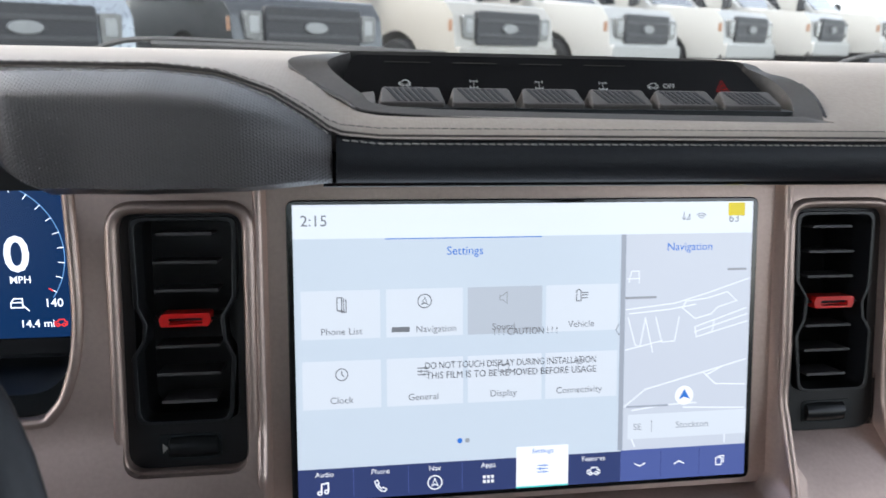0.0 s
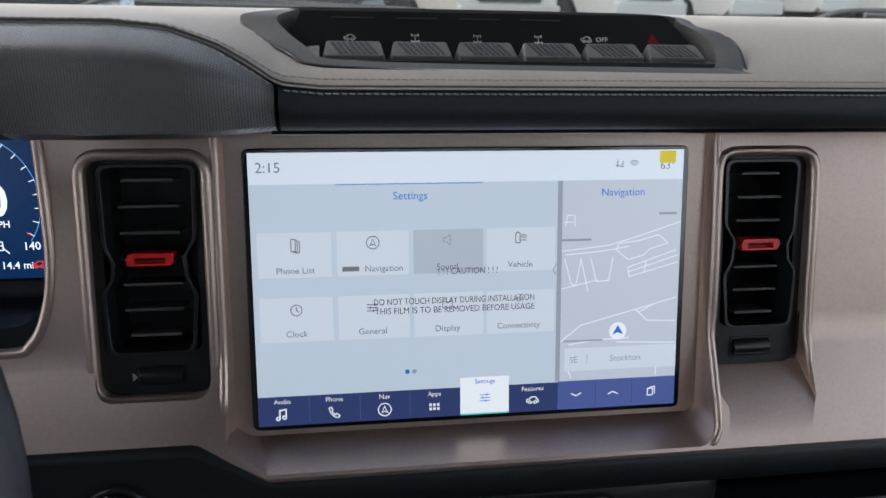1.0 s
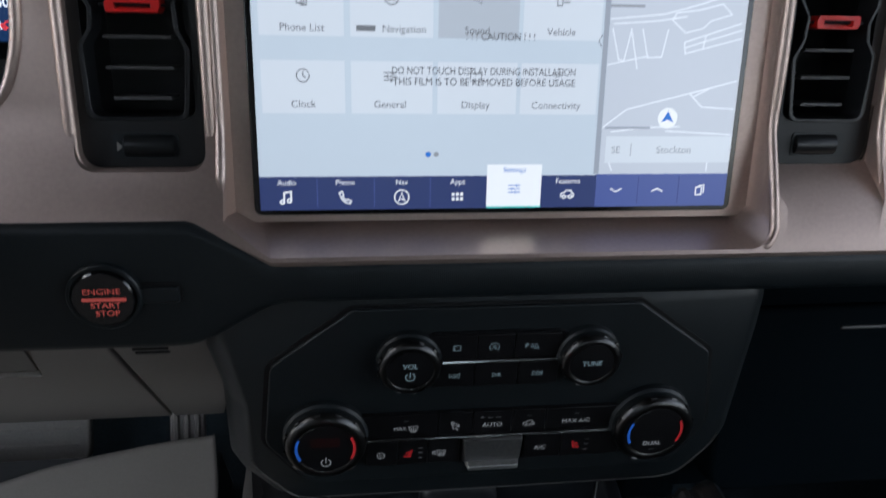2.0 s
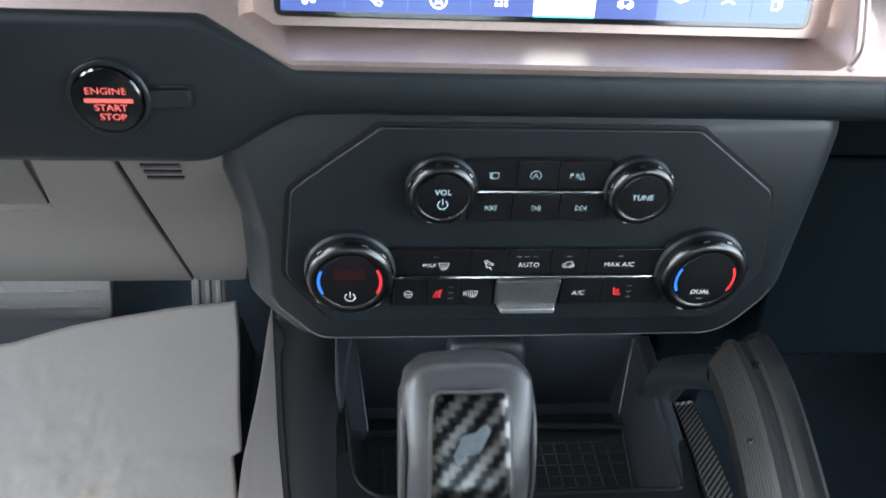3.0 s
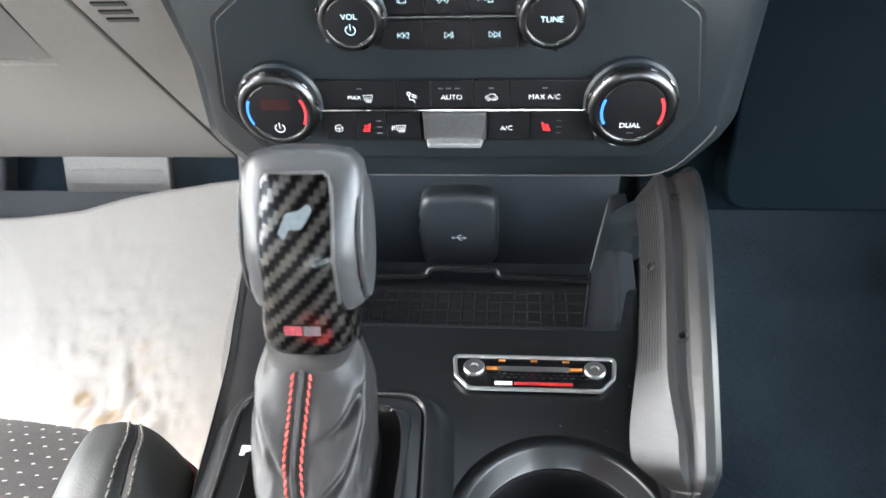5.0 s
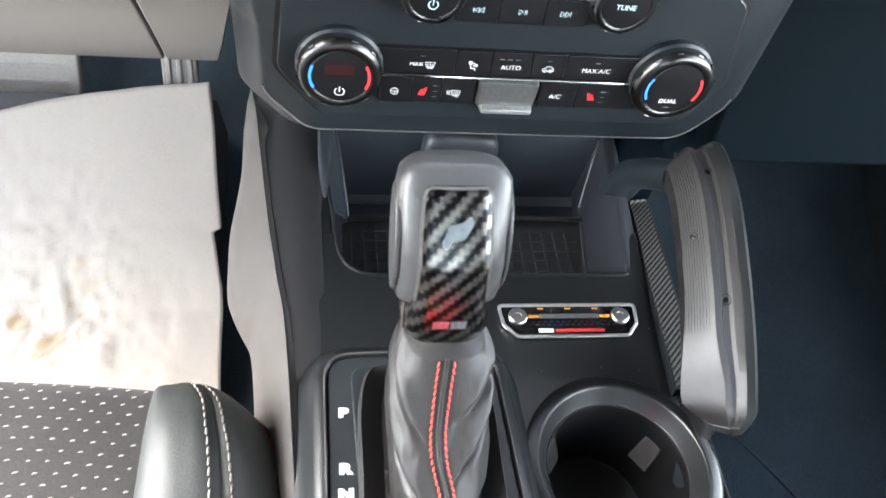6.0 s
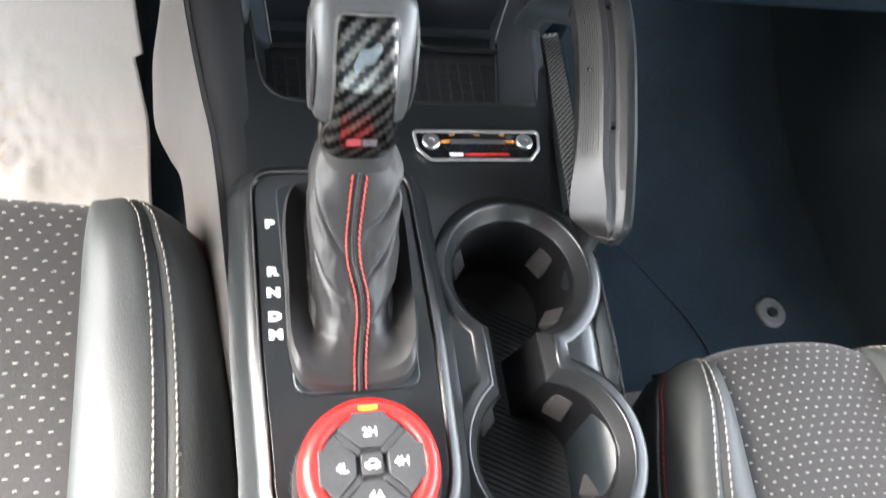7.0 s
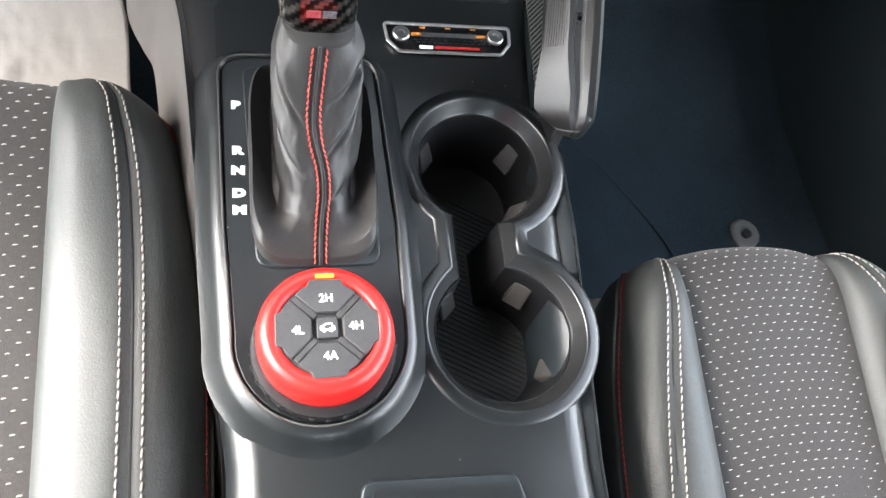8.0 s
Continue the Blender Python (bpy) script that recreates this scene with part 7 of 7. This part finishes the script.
part("clip_hole", lathe([(0.006, 0.0), (0.006, 0.0069), (0.0001, 0.0069)], pose(0.511, 0.236, 0.5955), 20), DARKER, matR)
door = thing("door_panel", "black passenger side kick panel with a curved moulding", "door panel", (0.66, 0.4, 0.6), kind="structure")
part("moulding", loft([[Vector((x, y, z)) for x, z in ((0.62 + 0.03 * abs(y - 0.4), 0.60), (0.605 + 0.05 * abs(y - 0.4), 0.72), (0.60 + 0.06 * abs(y - 0.4), 0.80), (0.63, 0.86), (0.75, 0.88), (0.75, 0.58))] for y in (0.10, 0.2, 0.3, 0.4, 0.5, 0.7, 0.9)]), DARK, door, "black curved moulding", angle=60)
# paper mat on the driver's floor
pm = thing("paper_mat", "crumpled off-white paper floor mat with brown smudges", "paper mat", (-0.45, 0.4, 0.6))
PY = [(0.10, 0.600), (0.28, 0.602), (0.38, 0.614), (0.46, 0.642), (0.54, 0.690), (0.60, 0.736), (0.665, 0.790)]


def paper_at(u, v):
    """u across, from the outer sill to the console; v from the seat to the pedals."""
    side = float(np.interp(v, (0, 0.45, 0.75, 1), (-0.214, -0.2185, -0.2235, -0.241))) + 0.0025 * noise.noise(Vector((v * 9, 0.3, 2))) + (0.0 if v > 0.775 else -0.010 + 0.008 * min(1.0, (0.775 - v) / 0.10))
    x = -0.88 + (side + 0.88) * u
    end = float(np.interp(x, (-0.88, -0.62, -0.54, -0.47, -0.41, -0.35, -0.29, -0.24), (0.615, 0.622, 0.626, 0.633, 0.646, 0.654, 0.660, 0.664)))
    y = 0.10 + (end - 0.10) * v
    z = float(np.interp(y, [p[0] for p in PY], [p[1] for p in PY])) + 0.006
    near = math.exp(-(((x + 0.385) * 0.8 + (y - 0.465) * 0.5) / 0.075) ** 2 - (((x + 0.385) * -0.5 + (y - 0.465) * 0.8) / 0.12) ** 2)
    z += 0.0045 * noise.noise(Vector((x * 5, y * 5, 1))) + 0.0010 * noise.noise(Vector((x * 15, y * 15, 3)))
    z += near * (0.0075 * abs(noise.noise(Vector((x * 34 + y * 10, y * 34 - x * 18, 5)))) + 0.0036 * abs(noise.noise(Vector((x * 80, y * 80, 6)))))
    z += 0.0016 * max(0.0, 1 - 9 * abs(noise.noise(Vector((x * 4 + 5, y * 4, 4))))) + 0.0006 * max(0.0, 1 - 5 * abs(noise.noise(Vector((x * 13, y * 13 + 2, 8)))))
    return Vector((x, y, z))


NU, NV = 160, 130
bm = bmesh.new()
grid = [[bm.verts.new(paper_at(i / NU, j / NV)) for i in range(NU + 1)] for j in range(NV + 1)]
for j in range(NV):
    for i in range(NU):
        bm.faces.new((grid[j][i], grid[j][i + 1], grid[j + 1][i + 1], grid[j + 1][i]))
sheet = part("sheet", bm, PAPER, pm, "crumpled off-white paper", angle=180)
sol = sheet.modifiers.new("thickness", "SOLIDIFY")
sol.thickness = 0.0012
rm = thing("rubber_mat", "black moulded rubber floor mat under the paper", "floor mat", (-0.45, 0.4, 0.6))
part("mat", loft([[Vector((x, y - 0.005, z - 0.013)) for y, z in PY] + [Vector((x, 0.72, 0.66)), Vector((x, 0.5, 0.575)), Vector((x, 0.085, 0.575))] for x in (-0.86, -0.6, -0.4, -0.236)]), RUBBER, rm, "black rubber mat")
PEDAL = surface("worn_pedal_rubber", (0.19, 0.178, 0.162), 0.6, grain=900, bump=0.3)
brake = thing("brake_pedal", "wide grey ribbed brake pedal", "pedal", (-0.46, 0.71, 0.72))
PB = Matrix(((1, 0, 0, -0.4625), (0, 0.40, -0.9165, 0.722), (0, 0.9165, 0.40, 0.792), (0, 0, 0, 1)))
part("pad", prism(rrect(-0.0710, 0.0710, -0.061, 0.05, 0.018), -0.012, 0.0, PB), PEDAL, brake, "grey rubber pad", bevel=0.004)
for j in range(5):
    part("rib", tube([PB @ Vector((x, -0.038 + j * 0.018, 0.0)) for x in (-0.058, 0.058)], 0.0022, 6), PEDAL, brake)
part("arm", tube([PB @ Vector((0.02, 0.0, -0.012)), (-0.44, 0.78, 0.95), (-0.44, 0.80, 1.1)], 0.012, 8), DARKER, brake)
gas = thing("accelerator_pedal", "small grey ribbed accelerator pedal", "pedal", (-0.30, 0.72, 0.72))
PG = Matrix(((1, 0, 0, -0.2800), (0, 0.40, -0.9165, 0.715), (0, 0.9165, 0.40, 0.805), (0, 0, 0, 1)))
part("pad", prism(rrect(-0.020, 0.020, -0.050, 0.06, 0.006), -0.012, 0.0, PG), GREY, gas, "grey rubber pad", bevel=0.003)
for j in range(3):
    part("rib", tube([PG @ Vector((-0.012 + 0.012 * j, y, 0.0)) for y in (-0.045, 0.05)], 0.0035, 6), GREY, gas)
part("arm", tube([PG @ Vector((0.0, 0.04, -0.012)), (-0.29, 0.80, 0.95), (-0.29, 0.82, 1.1)], 0.01, 8), DARKER, gas)
rest = thing("footrest", "dark grey moulded footrest with raised rectangular pads", "footrest", (-0.75, 0.70, 0.69))
FR = Matrix(((1, 0, 0, -0.637), (0, 0.6, -0.8, 0.700), (0, 0.8, 0.6, 0.700), (0, 0, 0, 1)))
REST = surface("worn_footrest_plastic", (0.040, 0.041, 0.043), 0.55, grain=900, bump=0.3, var=0.15)
part("plate", prism(rrect(-0.19, 0.0, -0.05, 0.16, 0.01), -0.03, 0.0, FR), REST, rest, bevel=0.004)
part("plate_edge", tube([FR @ Vector((0, y, 0.001)) for y in (-0.04, 0.05, 0.155)], 0.0055, 10), REST, rest, "rounded edge of the footrest")
for y in (-0.034, 0.006, 0.050, 0.094):
    part("pad", prism(rrect(-0.175, -0.017, y, y + 0.033, 0.005), 0.0, 0.006, FR), REST, rest, bevel=0.002)
bk = thing("seat_rail_cover", "grey plastic cover beside the passenger seat base", "cover", (0.2, 0.06, 0.62))
part("cover", prism(rounded([(0.135, -0.15, 0.01), (0.245, -0.15, 0.01), (0.245, 0.112, 0.012), (0.135, 0.108, 0.012)]), 0.60, 0.75), GREY, bk, bevel=0.006)

# ---- car body round the cabin: mostly unseen, its openings sized to shape the daylight ----
body = thing("car_body", "dark car cabin with roof, pillars, doors and windscreen, added mostly unseen to shape the daylight", "car interior", (0, -0.6, 0.5), kind="structure")
LINING = surface("dark_grey_headlining", (0.07, 0.069, 0.066), 0.9, grain=900, bump=0.3)


def block(name, x0, x1, y0, y1, z0, z1, material, label=""):
    return part(name, prism([(x0, y0), (x1, y0), (x1, y1), (x0, y1)], z0, z1), material, body, label, bevel=0.01)


block("roof", -0.80, 0.80, -2.2, 0.50, 1.90, 1.96, LINING, "dark grey headlining")
for s in (-1, 1):
    a, b = sorted((s * 0.86, s * 0.92))
    # card height and length chosen for how much side light comes in
    block("door_card", a, b, -2.2, 0.95 if s > 0 else -0.45, 0.5, 0.98, DARK, "black door card")
    part("front_pillar", tube([(s * 0.88, 0.98, 1.30), (s * 0.84, 0.78, 1.62), (s * 0.78, 0.50, 1.93)], 0.035, 10), DARK, body)
    block("side_pillar", *sorted((s * 0.80, s * 0.88)), -0.55, -0.40, 1.3, 1.93, DARK)
    block("rear_pillar", *sorted((s * 0.78, s * 0.88)), -2.2, -2.0, 1.3, 1.93, DARK)
    part("roof_rail", tube([(s * 0.80, 0.50, 1.925), (s * 0.80, -2.2, 1.925)], 0.04, 8), DARK, body)
block("kick_panel", -0.92, -0.86, 0.40, 1.0, 0.5, 1.32, DARK, "black panel beside the footwell")
block("tailgate", -0.92, 0.92, -2.26, -2.2, 0.5, 1.35, DARK)
PRIVACY = bpy.data.materials.new("privacy_glass")
PRIVACY.use_nodes = True
pg = PRIVACY.node_tree.nodes["Principled BSDF"]
pg.inputs["Transmission Weight"].default_value, pg.inputs["Roughness"].default_value, pg.inputs["IOR"].default_value = 1.0, 0.0, 1.2
pg.inputs["Base Color"].default_value = (0.52, 0.56, 0.55, 1)
block("rear_glass", -0.80, 0.80, -2.22, -2.205, 1.35, 1.92, PRIVACY, "dark privacy glass")
for s in (-1, 1):
    block("quarter_glass", *sorted((s * 0.835, s * 0.85)), -2.0, -1.60 if s > 0 else -1.20, 1.25, 1.92, PRIVACY, "dark privacy glass")
part("header_rail", tube([(-0.80, 0.50, 1.925), (0.80, 0.50, 1.925)], 0.04, 8), DARK, body)
GLASS = bpy.data.materials.new("clear_glass")
GLASS.use_nodes = True
gb = GLASS.node_tree.nodes["Principled BSDF"]
gb.inputs["Transmission Weight"].default_value, gb.inputs["Roughness"].default_value, gb.inputs["IOR"].default_value = 1.0, 0.0, 1.08
gb.inputs["Base Color"].default_value = (0.98, 1.0, 0.985, 1)
# a faint translucent veil, mixed into the glass to haze the view outside
gn, gl = GLASS.node_tree.nodes, GLASS.node_tree.links.new
haze_bsdf, haze_mix, haze_noise, haze_range = gn.new("ShaderNodeBsdfTranslucent"), gn.new("ShaderNodeMixShader"), gn.new("ShaderNodeTexNoise"), gn.new("ShaderNodeMapRange")
haze_bsdf.inputs["Color"].default_value = (0.9, 0.88, 0.84, 1)
haze_noise.inputs["Scale"].default_value, haze_noise.inputs["Detail"].default_value = 9.0, 6.0
haze_range.inputs["To Min"].default_value, haze_range.inputs["To Max"].default_value = 0.003, 0.010
gl(haze_noise.outputs["Fac"], haze_range.inputs["Value"])
gl(haze_range.outputs[0], haze_mix.inputs["Fac"])
gl(gb.outputs[0], haze_mix.inputs[1])
gl(haze_bsdf.outputs[0], haze_mix.inputs[2])
gl(haze_mix.outputs[0], gn["Material Output"].inputs["Surface"])
ws = thing("windscreen", "clear raked windscreen", "windscreen", (0, 0.9, 1.43), kind="structure")
pane = part("pane", loft([[Vector((-0.85, 0.97, 1.40)), Vector((0.85, 0.97, 1.40)), Vector((0.85, 0.974, 1.403)), Vector((-0.85, 0.974, 1.403))], [Vector((-0.78, 0.50, 1.92)), Vector((0.78, 0.50, 1.92)), Vector((0.78, 0.504, 1.923)), Vector((-0.78, 0.504, 1.923))]]), GLASS, ws)
pane.visible_shadow = False
WIPER = surface("faded_wiper_rubber", (0.13, 0.125, 0.12), 0.7)
for x0, x1 in ((-0.42, 0.02), (0.62, 0.95)):
    wp = thing("wiper", "black windscreen wiper resting at the base of the glass", "wiper", (x0, 1.02, 1.43), "windscreen wipers")
    part("arm", tube(spline([(x0, 1.03, 1.425), (x0 + 0.06, 1.03, 1.441), (x0 + 0.2, 1.03, 1.440), (x1, 1.03, 1.432)], 6), [0.004] * 19, 6), WIPER, wp, "wiper arm")
    part("blade", tube([(x0 + 0.08, 1.02, 1.436), (x1 + 0.02, 1.02, 1.430)], 0.005, 6), WIPER, wp, "rubber blade")

# ---- outside: sloping car park with a row of parked pickups ----
SLOPE = 0.055
ASPHALT = surface("worn_asphalt", (0.055, 0.054, 0.052), 0.9, grain=40, bump=0.4, var=0.2)
ground = part("ground", loft([[Vector((x, y, -0.19 + SLOPE * y)) for y in (-300, -5, 0, 5, 20, 60, 300)] + [Vector((x, y, -0.5 + SLOPE * y)) for y in (300, -300)] for x in (-300, -20, 0, 20, 300)]), ASPHALT)
tagged(ground, "grey sloping asphalt car park", "ground", kind="structure")
WHITE_P = surface("white_car_paint", (0.47, 0.455, 0.415), 0.3, var=0.03, coat=0.15)
BEIGE_P = surface("cream_car_paint", (0.45, 0.415, 0.355), 0.25, var=0.03, coat=0.15)
SILVER_P = surface("silver_car_paint", (0.38, 0.405, 0.425), 0.28, metal=0.4, var=0.03, coat=0.15)
LAMP = surface("clear_lamp", (0.17, 0.17, 0.16), 0.15, var=0.5, coat=0.5)
TINT = surface("dark_car_glass", (0.02, 0.024, 0.028), 0.08, coat=0.5)
GRILLE = surface("dark_grille", (0.026, 0.026, 0.028), 0.5)
REFLECT = surface("pale_reflector", (0.42, 0.42, 0.40), 0.3)
GRILLE_BAR = surface("grey_grille_bar", (0.06, 0.06, 0.06), 0.5)
TYRE = surface("tyre_rubber", (0.02, 0.02, 0.02), 0.85)
CHROMY = surface("dull_chrome", (0.30, 0.30, 0.29), 0.45, metal=0.6)


def pickup(paint, at, turn, label):
    """A parked full-size pickup, its nose towards local -y, standing on its base."""
    root = thing("pickup_truck", label, "pickup truck", at, "parked pickups")
    m = Matrix.Translation(at) @ pose(0, 0, 0, 0, 0, turn) @ Matrix.Scale(1.17, 4)

    def add(name, bm, material, parent=None, lab="", bevel=0.0):
        bm.transform(m)
        return part(name, bm, material, parent or root, lab, bevel=bevel, seg=3)

    side = rounded([(-0.12, 0.62, 0.05), (-0.06, 1.12, 0.10), (0.10, 1.30, 0.12), (1.35, 1.38, 0.1), (2.0, 1.93, 0.15), (3.9, 1.93, 0.15), (4.2, 1.36, 0.05), (6.1, 1.36, 0.06), (6.15, 0.55, 0.05), (0.0, 0.50, 0.03)], 5)
    bodym = loft([[Vector((x, y, z if z < 1.4 else z)) for y, z in side] for x in (-0.98, 0.98)])
    b = add("body", bodym, paint, None, "", 0.06)
    cutters = []
    for y in (1.02, 5.0):
        w = prism(circle(0.50, 28), -1.3, 1.3, m @ Matrix.Translation((0, y, 0.44)) @ pose(0, 0, 0, 0, 90, 0))
        cutters.append(w)
    cut(b, cutters)
    add("hood", hull([(-0.80, 0.05, 1.28), (0.80, 0.05, 1.28), (-0.70, 1.4, 1.43), (0.70, 1.4, 1.43), (-0.84, 0.15, 1.25), (0.84, 0.15, 1.25), (-0.80, 1.4, 1.36), (0.80, 1.4, 1.36)]), paint, None, "", 0.05)
    g = add("grille", prism(rounded([(-0.62, 0.78, 0.05), (0.62, 0.78, 0.05), (0.62, 1.20, 0.05), (-0.62, 1.20, 0.05)]), 0.06, 0.135, pose(0, 0.0, 0, 90)), GRILLE, None, "dark grille", 0.015)
    for z in (0.90, 1.08):
        add("grille_bar", prism(rrect(-0.60, 0.60, z - 0.022, z + 0.022, 0.01), 0.12, 0.148, pose(0, 0, 0, 90)), GRILLE_BAR, g, "", 0.006)
    add("emblem", prism([(0.15 * math.cos(a), 0.99 + 0.062 * math.sin(a)) for a in np.linspace(0, 2 * math.pi, 28, endpoint=False)], 0.12, 0.16, pose(0, 0, 0, 90)), CHROMY, g, "plain oval emblem", 0.01)
    for s in (-1, 1):
        lamp_ob = add("headlight", prism(rounded([(s * 0.645, 0.84, 0.03), (s * 0.84, 0.86, 0.04), (s * 0.86, 1.14, 0.04), (s * 0.645, 1.14, 0.03)][::s]), 0.04, 0.122, pose(0, 0, 0, 90)), LAMP, None, "clear headlight", 0.015)
        add("marker_lamp", prism([(s * 0.965, 0.94), (s * 0.985, 0.94), (s * 0.985, 1.08), (s * 0.965, 1.08)][::s], -0.02, 0.05, pose(0, 0, 0, 90)), AMBER_LENS, None, "amber marker", 0.01)
        add("reflector", prism(rrect(min(s * 0.69, s * 0.80), max(s * 0.69, s * 0.80), 0.93, 1.09, 0.02), 0.11, 0.128, pose(0, 0, 0, 90)), REFLECT, lamp_ob, "pale reflector", 0.006)
        mi = add("mirror", hull([(s * 1.05, 1.62, 1.35), (s * 1.25, 1.62, 1.35), (s * 1.05, 1.62, 1.65), (s * 1.25, 1.62, 1.65), (s * 1.06, 1.50, 1.40), (s * 1.22, 1.50, 1.40), (s * 1.06, 1.50, 1.6), (s * 1.22, 1.50, 1.6)]), GRILLE, None, "black mirror", 0.02)
        add("side_window", prism([(2.05, 1.42), (3.75, 1.42), (3.65, 1.85), (2.35, 1.85)], s * 0.985 - 0.005, s * 0.985 + 0.005, Matrix(((0, 0, 1, 0), (1, 0, 0, 0), (0, 1, 0, 0), (0, 0, 0, 1)))), TINT, None)
        for y in (1.02, 5.0):
            ax = Matrix.Translation((s * 0.86, y, 0.42)) @ pose(0, 0, 0, 0, 90, 0)
            tw = add("wheel", lathe([(0.24, -0.13), (0.39, -0.13), (0.42, -0.10), (0.42, 0.10), (0.39, 0.13), (0.24, 0.13)], ax, 30), TYRE, None, "black tyre and steel rim")
            add("rim", lathe([(0.24, -0.09), (0.25, 0.10), (0.10, 0.06), (0.06, 0.10), (0.0001, 0.10)], ax, 24), CHROMY, tw)
    add("windscreen_glass", hull([(-0.80, 1.36, 1.42), (0.80, 1.36, 1.42), (-0.68, 1.98, 1.90), (0.68, 1.98, 1.90), (-0.80, 1.42, 1.41), (0.80, 1.42, 1.41), (-0.68, 2.04, 1.89), (0.68, 2.04, 1.89)]), TINT, None, "dark windscreen")
    add("bumper", prism(rounded([(-0.98, 0.50, 0.05), (0.98, 0.50, 0.05), (0.98, 0.76, 0.06), (-0.98, 0.76, 0.06)]), 0.08, 0.18, pose(0, 0, 0, 90)), paint, None, "front bumper", 0.04)
    return root


AMBER_LENS = surface("dull_amber_lens", (0.30, 0.16, 0.09), 0.3, var=0.05)
DARK_P = surface("dark_grey_car_paint", (0.035, 0.038, 0.038), 0.18, metal=0.3, var=0.03, coat=0.8)
PAINTS = ((SILVER_P, "silver"), (DARK_P, "dark grey"), (BEIGE_P, "cream"), (WHITE_P, "white"), (WHITE_P, "white"), (WHITE_P, "white"), (WHITE_P, "white"))
for i, (paint, word) in enumerate(PAINTS):
    x, y = -3.32 + 2.90 * i, 8.5 + 1.55 * i
    pickup(paint, (x, y, -0.19 + SLOPE * (y + 1.5)), 36, f"{word} full-size pickup truck parked nose out in a row")
